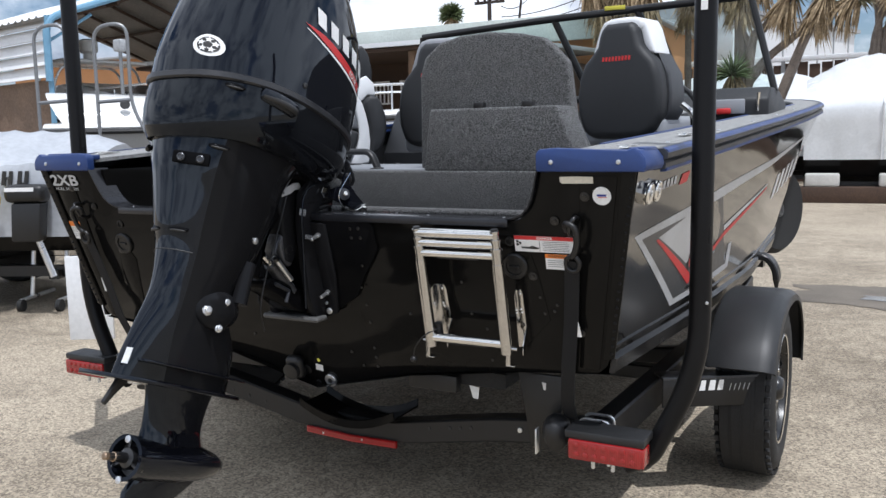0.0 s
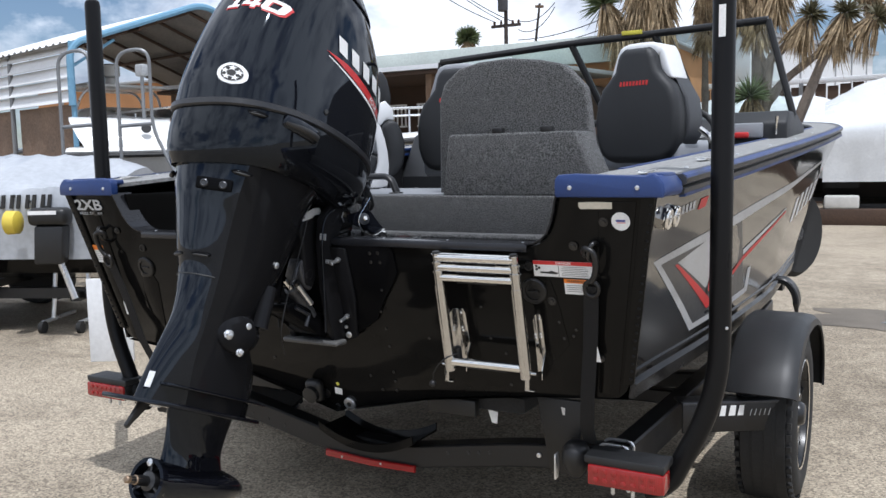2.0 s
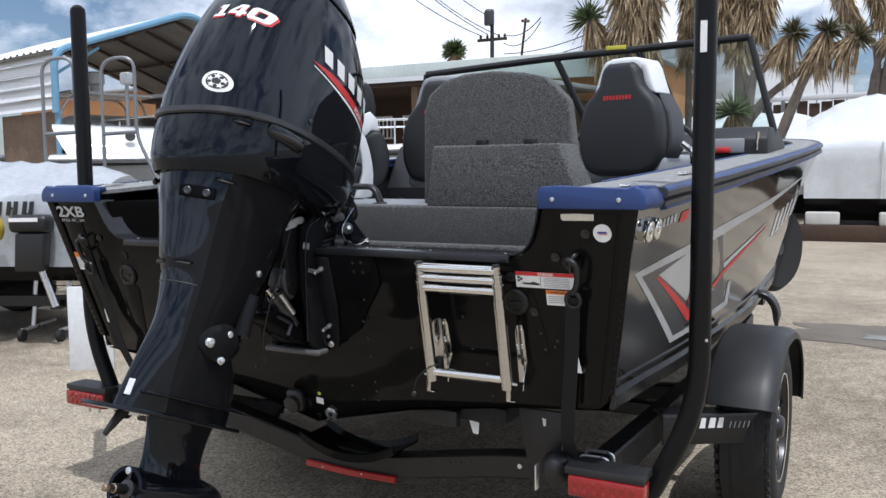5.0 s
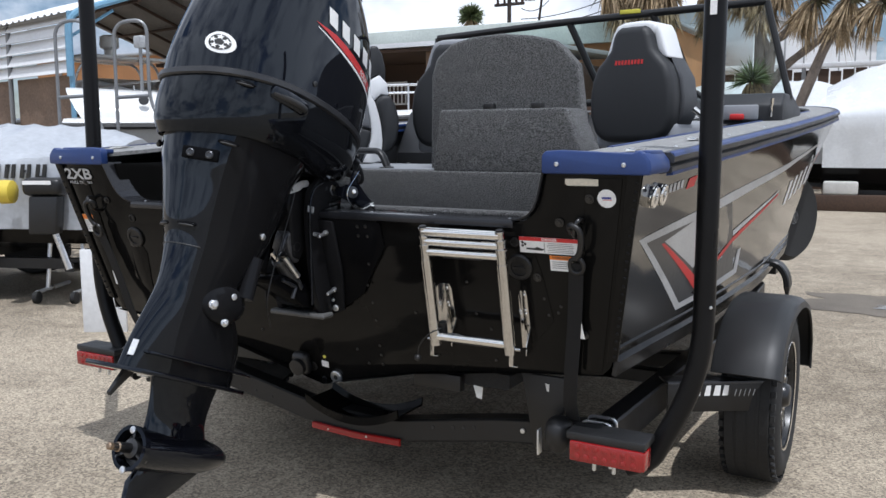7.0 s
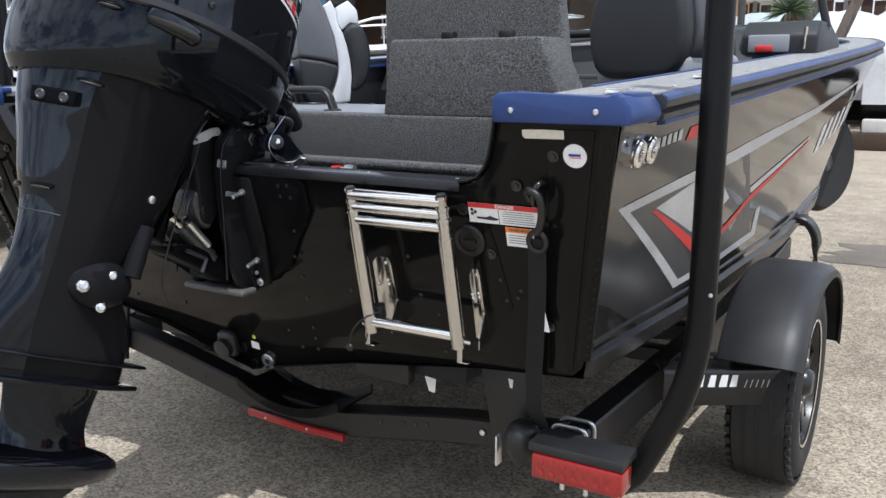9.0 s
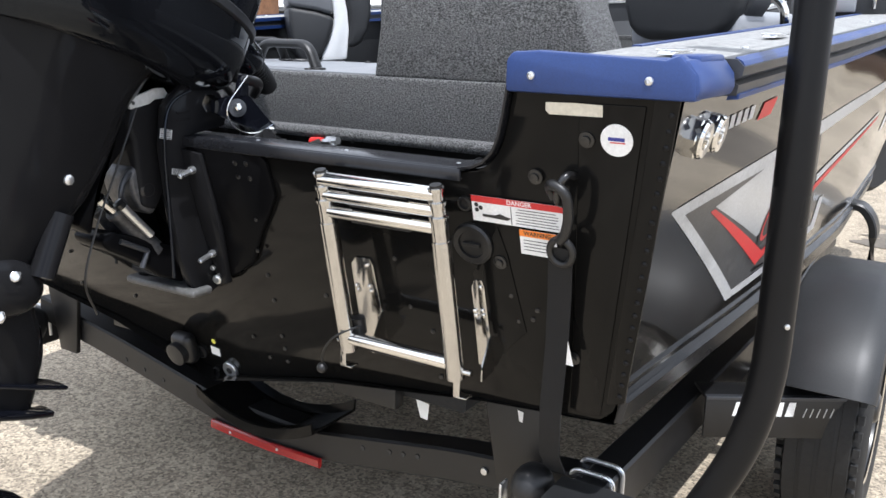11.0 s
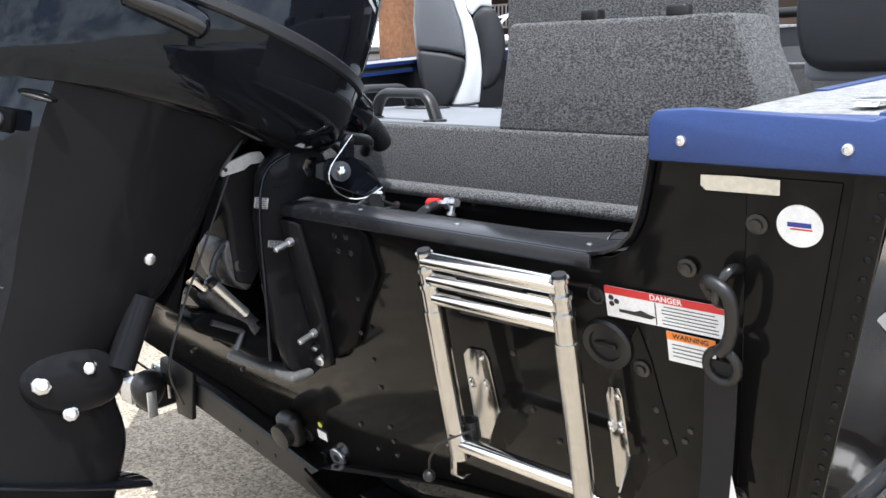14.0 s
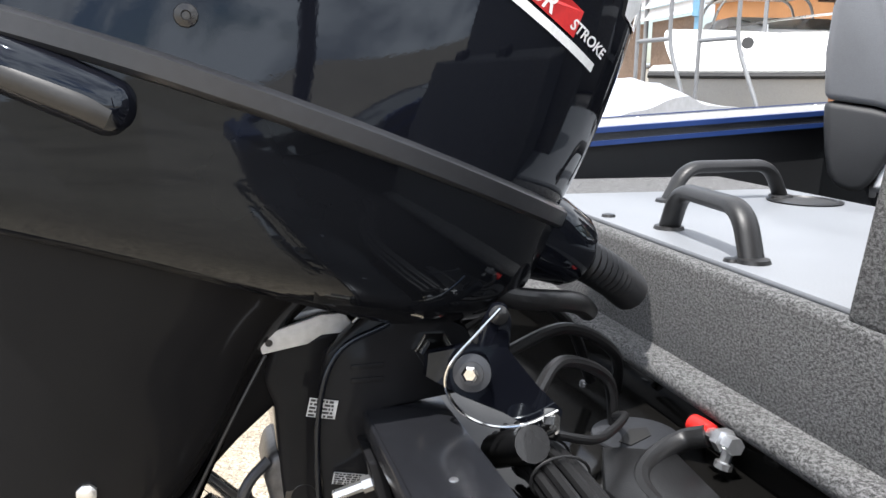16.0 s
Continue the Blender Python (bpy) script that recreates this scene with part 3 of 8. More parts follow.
# rub strakes along the chine and lower side
for sx in (1, -1):
    for s0, s1, mat, pr in ((0.005, 0.078, CHINE_ALU, 0.012), (0.13, 0.145, CHINE_ALU, 0.005)):
        bm = B()
        sec = []
        for y in STATIONS[1:50:3]:
            yy = max(y, 0.02)
            sec.append([hull_side_point(yy, s0, sx, 0.0), hull_side_point(yy, s0, sx, pr), hull_side_point(yy, s1, sx, pr), hull_side_point(yy, s1, sx, 0.0)])
        loft(bm, sec)
        part("chine_strake", bm, mat, boat, "dark aluminium spray strake along the chine")


# painted graphics on the side, lying just proud of it
def decal(name, mat, pts, label="", proud=0.0015, sides=(1, -1), n=6):
    """pts: (y, s) corners of a patch on the side, split so that it follows the curve."""
    for sx in sides:
        bm = B()
        a, b, c, d = pts
        rows = []
        for i in range(n + 1):
            t = i / n
            row = []
            for k in range(3):
                q = k / 2
                y = (a[0] + (b[0] - a[0]) * t) * (1 - q) + (d[0] + (c[0] - d[0]) * t) * q
                s = (a[1] + (b[1] - a[1]) * t) * (1 - q) + (d[1] + (c[1] - d[1]) * t) * q
                row.append(bm.verts.new(hull_side_point(y if abs(y) > 1e-5 else -1e-4, s, sx, proud)))
            rows.append(row)
        for u, v in zip(rows, rows[1:]):
            for k in range(2):
                bm.faces.new((u[k], v[k], v[k + 1], u[k + 1])[::sx])
        part(name, bm, mat, boat, label)


# ---- the outboard motor, tilted a little out of the water line ----
from mathutils import noise as mnoise
from mathutils.bvhtree import BVHTree

TILT_UP = 23.0
motor = thing("outboard_motor", "glossy black four-stroke outboard motor with no propeller fitted", "outboard motor", (0, -0.03, 1.15), (-TILT_UP, 0, 0))


def mring(w, drop, v0, v1, hw, power=2.6, n=48):
    """A ring of the motor: front height w, lower by drop aft, from v0 to v1 aft of the tilt tube."""
    out = []
    for x, v, _ in oval(hw, v0, v1, 0, power, n):
        t = max(0.0, min(1.0, (v - v0) / (v1 - v0)))
        out.append((x * (1 - 0.20 * (1 - t) ** 2), -v, w - drop * t ** 2.6))
    return out


def smooth_rings(keys, per=4):
    """Rings between keyed numbers, by a spline through each number."""
    cols = list(zip(*keys))
    runs = []
    for col in cols:
        p = [2 * col[0] - col[1], *col, 2 * col[-1] - col[-2]]
        r = []
        for i in range(1, len(p) - 2):
            a, b, c, d = p[i - 1:i + 3]
            for k in range(per):
                t = k / per
                r.append(0.5 * (2 * b + (c - a) * t + (2 * a - 5 * b + 4 * c - d) * t * t + (3 * b - a - 3 * c + d) * t ** 3))
        runs.append(r + [col[-1]])
    return list(zip(*runs))


COWL_KEYS = [(0.200, 0.062, -0.082, 0.640, 0.2255), (0.28, 0.050, -0.088, 0.643, 0.2225), (0.40, 0.030, -0.082, 0.622, 0.2125), (0.50, 0.012, -0.055, 0.592, 0.202), (0.585, 0.0, 0.01, 0.552, 0.190), (0.655, 0.0, 0.085, 0.510, 0.172), (0.700, 0.0, 0.13, 0.475, 0.150), (0.715, 0.0, 0.20, 0.40, 0.080)]
bm = loft(B(), [mring(*k) for k in smooth_rings(COWL_KEYS)])
cowl_tree = BVHTree.FromBMesh(bm)
part("cowling", bm, COWL, motor, "deep gloss black upper cowling", 60)
# top air scoop ridge
LID_KEYS = [(0.640, 0.0, 0.055, 0.526, 0.1790), (0.646, 0.0, 0.058, 0.528, 0.1815), (0.675, 0.0, 0.088, 0.512, 0.1730), (0.720, 0.0, 0.130, 0.474, 0.1500), (0.756, 0.0, 0.185, 0.420, 0.112), (0.772, 0.0, 0.24, 0.36, 0.045)]
part("cowl_lid", loft(B(), [mring(*k) for k in smooth_rings(LID_KEYS, 3)]), COWL, motor, "gloss black top lid of the cowling", 50)
# grey seal band between the cowlings
bm = loft(B(), [mring(0.178, 0.062, -0.090, 0.645, 0.227), mring(0.182, 0.062, -0.095, 0.650, 0.232), mring(0.197, 0.062, -0.095, 0.650, 0.232), mring(0.202, 0.062, -0.088, 0.643, 0.225)])
part("seal_band", bm, BAND, motor, "grey rubber seal band round the cowling", 40)
LOW_KEYS = [(0.180, 0.062, -0.088, 0.640, 0.223), (0.140, 0.062, -0.088, 0.641, 0.222), (0.095, 0.062, -0.080, 0.638, 0.218), (0.055, 0.062, -0.05, 0.630, 0.208), (0.022, 0.062, 0.02, 0.612, 0.186)]
bm = loft(B(), [mring(*k) for k in smooth_rings(LOW_KEYS)])
part("lower_cowling", bm, DIM_COWL, motor, "gloss black lower cowling", 60)

# mid section: a glossy aft cover running down into the leg
LEG_KEYS = [(0.06, 0.07, 0.10, 0.606, 0.178, 0.10), (-0.05, 0.05, 0.150, 0.592, 0.151, 0.088), (-0.136, 0.03, 0.158, 0.573, 0.132, 0.080), (-0.24, 0.02, 0.175, 0.549, 0.110, 0.072), (-0.325, 0.0, 0.206, 0.528, 0.093, 0.066), (-0.44, 0.0, 0.242, 0.528, 0.070, 0.085), (-0.55, 0.0, 0.178, 0.560, 0.060, 0.13), (-0.63, 0.0, 0.165, 0.582, 0.056, 0.17), (-0.682, 0.0, 0.164, 0.592, 0.054, 0.19)]


def leg_ring(w, drop, v0, v1, hw, crease, n=24):
    """A ring of the leg: bowed aft panel that ends in a crease, then straight sides and a rounded front."""
    vc = v1 - crease * 0.72
    half = []
    for k in range(n + 1):
        u = k / n
        half.append((hw * 0.84 * u, v1 - crease * 0.72 * u ** 2.1))
    for k in range(1, n + 1):
        u = k / n
        flare = 1 - 0.16 * max(0.0, 1 - u / 0.45) ** 2
        half.append((hw * flare * (1 - u ** 3.2) ** 0.5, vc - (vc - v0) * u))
    ring = half + [(-x, v) for x, v in half[-2:0:-1]]
    return [(x, -v, w - drop * max(0.0, (v - v0) / (v1 - v0)) ** 2.6) for x, v in ring]


LEG_SECTIONS = [leg_ring(*k) for k in smooth_rings(LEG_KEYS)]
bm = loft(B(), LEG_SECTIONS)
count, cuts = len(LEG_SECTIONS[0]), len(LEG_SECTIONS) - 1


def is_cover(i):
    return i < count * cuts and (i % count < 24 or i % count >= count - 24)


bm.faces.ensure_lookup_table()
# Aft faces split off; the other faces get the black with cut reflections.
cover = bm.copy()
cover.faces.ensure_lookup_table()
bmesh.ops.delete(cover, geom=[f for i, f in enumerate(cover.faces[:]) if not is_cover(i)], context="FACES")
bmesh.ops.delete(bm, geom=[f for i, f in enumerate(bm.faces[:]) if is_cover(i)], context="FACES")
leg = part("leg", bm, DIM_BLACK, motor, "black painted leg", 50)
part("aft_cover", cover, COWL, leg, "deep gloss black aft cover of the leg", 50)
# joint line across the aft cover
run = [(x, y, z) for x, y, z in leg_ring(-0.332, 0.0, 0.207, 0.5275, 0.0925, 0.066)]
run = run[-22:] + run[:23]
part("joint_seam", tube(B(), run, 0.0018, 6), INK, leg, "", 60)
# anti-ventilation plate, strut, torpedo and skeg
def vplate(bm, pts, t0, t1, bevel=0.003):
    out = mirror_outline([(x, -v) for x, v in pts])
    return prism(bm, out, t0, t1, "z", bevel)
bm = vplate(B(), [(0.0, 0.125), (0.04, 0.135), (0.075, 0.22), (0.09, 0.28), (0.115, 0.42), (0.120, 0.55), (0.105, 0.608), (0.0, 0.615)], -0.694, -0.682)
vplate(bm, [(0.0, 0.105), (0.03, 0.112), (0.055, 0.20), (0.066, 0.30), (0.072, 0.46), (0.06, 0.54), (0.0, 0.55)], -0.640, -0.632)
part("ventilation_plate", bm, COWL, motor, "gloss black anti-ventilation plate")
STRUT = [(-0.686, 0.0, 0.212, 0.470, 0.044, 2.0), (-0.74, 0.0, 0.222, 0.458, 0.034, 1.8), (-0.80, 0.0, 0.225, 0.450, 0.032, 1.8), (-0.85, 0.0, 0.205, 0.450, 0.040, 2.0), (-0.88, 0.0, 0.19, 0.450, 0.042, 2.0)]
part("strut", loft(B(), [mring(*k) for k in smooth_rings(STRUT)]), COWL, motor, "", 60)
bm = B()
lathe(bm, [(0.002, -0.36), (0.020, -0.345), (0.036, -0.31), (0.050, -0.25), (0.056, -0.18), (0.057, -0.05), (0.054, -0.005), (0.060, 0.0), (0.061, 0.018), (0.050, 0.018), (0.047, -0.03)], (0, -0.465, -0.888), (0, -1, 0), 32, cap=False)
gear = part("gearcase", bm, COWL, motor, "gloss black torpedo gearcase", 40)
bm = B()
lathe(bm, [(0.030, -0.05), (0.030, 0.0), (0.026, 0.012), (0.014, 0.016), (0.013, 0.055), (0.010, 0.058), (0.010, 0.075), (0.006, 0.078)], (0, -0.465, -0.888), (0, -1, 0), 20)
for k in range(3):
    a = 2 * math.pi * k / 3 + 0.5
    box(bm, (0.020, -0.475, -0.892), (0.056, -0.455, -0.884), 0.001, Matrix.Translation((0, -0.0, -0.888)) @ Matrix.Rotation(a, 4, "Y") @ Matrix.Translation((0, 0, 0.888)))
part("propeller_shaft", bm, MOTOR_DARK, gear, "dark propeller shaft boss")
bm = B()
lathe(bm, [(0.0135, 0.02), (0.013, 0.056), (0.010, 0.058), (0.010, 0.085), (0.006, 0.088)], (0, -0.465, -0.888), (0, -1, 0), 14)
part("shaft_end", bm, surface("bronze_shaft", (0.30, 0.22, 0.15), 0.4, 0.8), gear, "bare bronze-coloured shaft end")
bm = B()
lathe(bm, [(0.046, -0.02), (0.0465, -0.018), (0.043, -0.019)], (0, -0.470, -0.888), (0, -1, 0), 24)
part("hub_recess", bm, MOTOR_DARK, gear)
bm = B()
pts = [(-0.20, -0.93), (-0.43, -0.925), (-0.46, -0.975), (-0.455, -1.06), (-0.42, -1.075), (-0.36, -1.05), (-0.24, -0.96)]
prism(bm, pts, -0.010, 0.010, "x", 0.006)
part("skeg", bm, COWL, motor, "", 40)
bm = B()
prism(bm, [(-0.535, -0.692), (-0.572, -0.692), (-0.600, -0.756), (-0.592, -0.764), (-0.566, -0.730)], -0.006, 0.006, "x", 0.002)
part("trim_tab", bm, BLACK_PLASTIC, motor)
for a in (-0.585, -0.30):
    bm = B()
    lathe(bm, [(0.010, 0), (0.010, 0.006), (0.004, 0.008)], (0.0, a * 0.0 - 0.48, -0.84 if a < -0.4 else -0.945), (0, -1, 0), 8)
    part("gearcase_bolt", bm, ZINC, gear)


def stick(bm, tree, origin, toward, up=(0, 0, 1), lift=0.0012):
    """Lays a flat shape (x across, y up) on a curved shell, seen along toward."""
    o, d = Vector(origin), Vector(toward).normalized()
    xa = d.cross(Vector(up)).normalized()
    ya = xa.cross(d).normalized()
    for v in bm.verts:
        p = o + xa * v.co.x + ya * v.co.y
        hit, n, _, _ = tree.ray_cast(p - d * 0.6, d)
        if hit is None:
            hit, n, _, _ = tree.find_nearest(p)
        if n.dot(d) > 0:
            n = -n
        v.co = hit + n * (lift + max(0.0, v.co.z) * 0.3)
    return bm


def fine(bm, cuts=1):
    bmesh.ops.triangulate(bm, faces=bm.faces[:])
    for _ in range(cuts):
        long = [e for e in bm.edges if e.calc_length() > 0.012]
        if long:
            bmesh.ops.subdivide_edges(bm, edges=long, cuts=1)
    return bm


def wide(bm, k=1.3, h=1.0):
    bmesh.ops.scale(bm, vec=(k, h, 1), verts=bm.verts[:])
    return bm


def flat_poly(pts, z=0.0):
    bm = B()
    poly_add(bm, [(x, y, z) for x, y in pts], [list(range(len(pts)))])
    return bm


AFT = (0, 1, -0.25)
ONE = [[(0.30, 0), (0.68, 0), (0.68, 1), (0.30, 1)], [(0, 0.76), (0.30, 0.76), (0.30, 1), (0.20, 1)], [(0.04, 0), (0.30, 0), (0.30, 0.2), (0.04, 0.2)], [(0.68, 0), (0.94, 0), (0.94, 0.2), (0.68, 0.2)]]
FOUR = [[(0.66, 0), (1.0, 0), (1.0, 1), (0.66, 1)], [(0, 0.2), (0.66, 0.2), (0.66, 0.42), (0, 0.42)], [(1.0, 0.2), (1.18, 0.2), (1.18, 0.42), (1.0, 0.42)], [(0, 0.42), (0.32, 0.42), (0.66, 0.82), (0.66, 1), (0.52, 1)]]
NOUGHT = [[(0, 0.16), (0.34, 0.25), (0.34, 0.75), (0, 0.84)], [(0.86, 0.25), (1.2, 0.16), (1.2, 0.84), (0.86, 0.75)], [(0, 0.84), (0.34, 0.75), (0.86, 0.75), (1.2, 0.84), (1.04, 1), (0.16, 1)], [(0.16, 0), (1.04, 0), (1.2, 0.16), (0.86, 0.25), (0.34, 0.25), (0, 0.16)]]


def block_figures(h, k):
    """The figures 1, 4, 0 in slanted block shapes, centred."""
    bm = B()
    for x0, shapes in ((-1.78, ONE), (-0.70, FOUR), (0.60, NOUGHT)):
        for pts in shapes:
            merge(bm, flat_poly([((x0 + x + 0.22 * y) * h * k, (y - 0.5) * h) for x, y in pts]))
    return fine(bm, 2)


part("power_number", stick(block_figures(0.046, 1.0), cowl_tree, (0.062, -0.53, 0.445), AFT, lift=0.0028), WHITE, motor, "white 140 figures with red edge", 0)
part("power_number_edge", stick(block_figures(0.049, 0.98), cowl_tree, (0.0625, -0.53, 0.4415), AFT, lift=0.0014), RED, motor, "", 0)
ring = B()
bmesh.ops.create_circle(ring, cap_ends=True, segments=36, radius=0.0425)
part("round_badge", stick(fine(wide(ring, 1.0, 0.72), 3), cowl_tree, (0.088, -0.60, 0.206), AFT), WHITE, motor, "round white badge with dark emblem", 0)
ring = B()
bmesh.ops.create_circle(ring, cap_ends=True, segments=30, radius=0.031)
part("badge_disc", stick(fine(wide(ring, 1.0, 0.72), 3), cowl_tree, (0.088, -0.60, 0.206), AFT, lift=0.002), INK, motor, "", 0)
for k in range(5):
    a = math.pi * 2 * k / 5 + 0.3
    star = []
    for i in range(10):
        r = 0.0125 if i % 2 == 0 else 0.0055
        t = math.pi * 2 * i / 10 + a
        star.append((math.cos(a) * 0.020 + r * math.cos(t), math.sin(a) * 0.020 + r * math.sin(t)))
    part("badge_star", stick(wide(flat_poly(star), 1.0, 0.72), cowl_tree, (0.088, -0.60, 0.206), AFT, lift=0.0028), WHITE, motor, "", 0)


# ---- the trailer ----
trailer = thing("boat_trailer", "black steel boat trailer with plastic fenders under the boat", "boat trailer")


def bar(bm, pts, w, h, bevel=0.006):
    """A rectangular steel tube along points, kept upright."""
    p = [Vector(q) for q in pts]
    rings = []
    for i, q in enumerate(p):
        d = ((p[i + 1] if i < len(p) - 1 else q) - (p[i - 1] if i else q)).normalized()
        s = d.cross(Vector((0, 0, 1))).normalized()
        u = s.cross(d)
        c = bevel
        prof = [(-w / 2 + c, -h / 2), (w / 2 - c, -h / 2), (w / 2, -h / 2 + c), (w / 2, h / 2 - c), (w / 2 - c, h / 2), (-w / 2 + c, h / 2), (-w / 2, h / 2 - c), (-w / 2, -h / 2 + c)]
        rings.append([q + s * a + u * b for a, b in prof])
    return loft(bm, rings)


for sx in (1, -1):
    part("frame_rail", bar(B(), [(0.945 * sx, 0.10, 0.385), (0.965 * sx, 0.6, 0.385), (1.00 * sx, 1.6, 0.385), (0.95 * sx, 3.2, 0.39), (0.45 * sx, 4.8, 0.42), (0.05 * sx, 5.9, 0.45)], 0.075, 0.11), STEEL_BLACK, trailer, "black powder-coated frame rail")
# bent rear cross member
part("cross_member", bar(B(), arc([(-0.93, 0.2, 0.448), (-0.55, 0.2, 0.386), (-0.15, 0.2, 0.306), (0.19, 0.2, 0.296), (0.62, 0.2, 0.372), (0.93, 0.2, 0.405)], 0.06, 4), 0.075, 0.080), STEEL_BLACK, trailer, "bent black rear cross member")
part("cross_member", bar(B(), [(-1.0, 1.6, 0.33), (-0.3, 1.6, 0.26), (0.3, 1.6, 0.26), (1.0, 1.6, 0.33)], 0.07, 0.07), STEEL_BLACK, trailer)
part("cross_member", bar(B(), [(-0.93, 3.1, 0.34), (0.0, 3.1, 0.27), (0.93, 3.1, 0.34)], 0.07, 0.07), STEEL_BLACK, trailer)
part("axle", bar(B(), [(-1.15, 1.25, 0.32), (1.15, 1.25, 0.32)], 0.06, 0.06), STEEL_BLACK, trailer)
# red marker strip under the cross member
bm = bar(B(), [(-0.155, 0.154, 0.266), (0.045, 0.154, 0.258), (0.230, 0.154, 0.262)], 0.014, 0.027, 0.004)
mk = part("marker_strip", bm, RED_LENS, trailer, "long red reflector strip")
for x in (-0.08, 0.09):
    bm = B()
    lathe(bm, [(0.004, 0), (0.003, 0.002)], (x, 0.147, 0.262), (0, -1, 0), 8)
    part("marker_screw", bm, ZINC, mk)
# curved keel cradle: a trough with turned-up lips
def cradle():
    run = [(-0.135 + 0.397 * i / 20, 0.322 + 1.35 * (abs(-0.135 + 0.397 * i / 20 - 0.065)) ** 2.0) for i in range(21)]
    bm = B()
    rings = []
    for x, z in run:
        prof = [(0.085, 0.030), (0.091, 0.032), (0.097, 0.008), (0.25, 0.008), (0.256, 0.032), (0.262, 0.030), (0.258, 0.0), (0.089, 0.0)]
        rings.append([(x, y, z + h) for y, h in prof])
    return loft(bm, rings)


part("keel_cradle", cradle(), HULL_BLACK, trailer, "curved glossy black keel cradle", 40)
for x0, x1, top in ((0.70, 0.86, 0.585), (-0.86, -0.70, 0.585)):
    bm = B()
    prism(bm, [(x0, top), (x1, top), ((x0 + x1) / 2 + 0.045, 0.34), ((x0 + x1) / 2 - 0.035, 0.34)], 0.145, 0.16, "y", 0.003)
    part("bunk_bracket", bm, STEEL_BLACK, trailer)
for sx in (1, -1):
    bm = B()
    box(bm, (0.40 * sx - 0.08, 0.10, 0.50), (0.40 * sx + 0.10, 0.135, 0.555), 0.004)
    part("bunk_end", bm, BLACK_PLASTIC, trailer, "black bunk end cap")
for sx in (1, -1):
    part("bunk", bar(B(), [(0.55 * sx, 0.14, 0.545), (0.55 * sx, 2.6, 0.53)], 0.22, 0.05), surface("bunk_carpet" + str(sx), (0.02, 0.02, 0.02), 0.95), trailer, "carpeted wooden bunk")
# white tags on the brackets
for x, z, w, h in ((0.545, 0.498, 0.036, 0.044), (0.790, 0.548, 0.014, 0.026)):
    bm = flat_poly([(-w, h), (w, h * 0.8), (w * 0.8, -h), (-w * 0.3, -h * 0.9)])
    t = part("paper_tag", bm, WHITE, trailer, "torn white paper tag", 0)
    t.matrix_world = pose(x, 0.142 if x < 0.7 else 0.143, z, 90, 0, 0) @ Matrix.Diagonal((0.5, 0.5, 1, 1))
bm = B()
lathe(bm, [(0.009, 0), (0.008, 0.004), (0.003, 0.005)], (0.700, 0.160, 0.385), (0, -1, 0), 10)
part("frame_bolt", bm, ZINC, trailer)
for x in (-0.52, -0.44, -0.36, 0.36, 0.44, 0.48, 0.52):
    bm = B()
    lathe(bm, [(0.007, 0), (0.006, 0.002), (0.003, 0.001)], (x, 0.162, 0.340 + (abs(x) - 0.36) * 0.16), (0, -1, 0), 8)
    part("frame_hole", bm, INK, trailer)

# tail lights
for sx in (1, -1):
    bm = B()
    box(bm, (0.932, 0.004, 0.378), (1.155, 0.082, 0.446), 0.006)
    tl = part("tail_light", bm, BLACK_PLASTIC, trailer, "red submersible trailer tail light in a black housing")
    bm = B()
    box(bm, (0.934, -0.006, 0.381), (1.152, 0.006, 0.442), 0.005)
    box(bm, (1.145, -0.004, 0.383), (1.160, 0.060, 0.440), 0.004)
    ln = part("lens", bm, RED_LENS, tl, "red ribbed lens")
    cups = []
    for i in range(7):
        for j in range(2):
            bm = B()
            lathe(bm, [(0.009, 0), (0.009, 0.002), (0.006, 0.003)], (0.958 + i * 0.028, -0.006, 0.398 + j * 0.028), (0, -1, 0), 10)
            cups.append(part("led_cup", bm, RED_LENS, ln))
    bm = B()
    box(bm, (0.922, -0.002, 0.444), (1.160, 0.10, 0.468), 0.005)
    lid = part("housing_lid", bm, FENDER, tl, "grey weathered lid")
    bits = [tl, ln, lid] + cups
    for x in (1.0, 1.06):
        bm = B()
        lathe(bm, [(0.006, 0), (0.006, 0.03), (0.003, 0.032)], (x, 0.03, 0.38), (0, 0, -1), 8)
        bits.append(part("stud", bm, ZINC, tl))
    for o in bits:
        o.data.transform(Matrix.Translation((-0.012, 0, 0.004)))
    if sx < 0:
        for o in bits:
            o.data.transform(Matrix.Translation((-0.21, 0.06, -0.02)) @ Matrix.Diagonal((-1, 1, 1, 1)))
            o.data.flip_normals()
for sx in (1, -1):
    part("side_guide", bar(B(), arc([(0.97 * sx, 2.4, 0.60), (1.15 * sx, 2.4, 0.70), (1.215 * sx, 2.4, 0.62), (1.215 * sx, 2.4, 0.385), (0.96 * sx, 2.4, 0.385)], 0.06, 5), 0.11, 0.03), STEEL_BLACK, trailer, "bent black side guide")
# u-bolts round the rail
for y in (0.17, 0.225):
    for sx in (1, -1):
        bm = tube(B(), arc([(0.900 * sx, y, 0.36), (0.900 * sx, y, 0.452), (0.992 * sx, y, 0.452), (0.992 * sx, y, 0.31)], 0.022), 0.0055, 10)
        part("u_bolt", bm, ZINC, trailer, "bright zinc u-bolt")
bm = B()
box(bm, (0.93, 0.06, 0.37), (0.995, 0.16, 0.437), 0.005)
part("light_bracket", bm, ZINC, trailer, "galvanised light bracket")
bm = B()
box(bm, (-0.995, 0.06, 0.36), (-0.93, 0.16, 0.43), 0.005)
part("light_bracket", bm, ZINC, trailer)

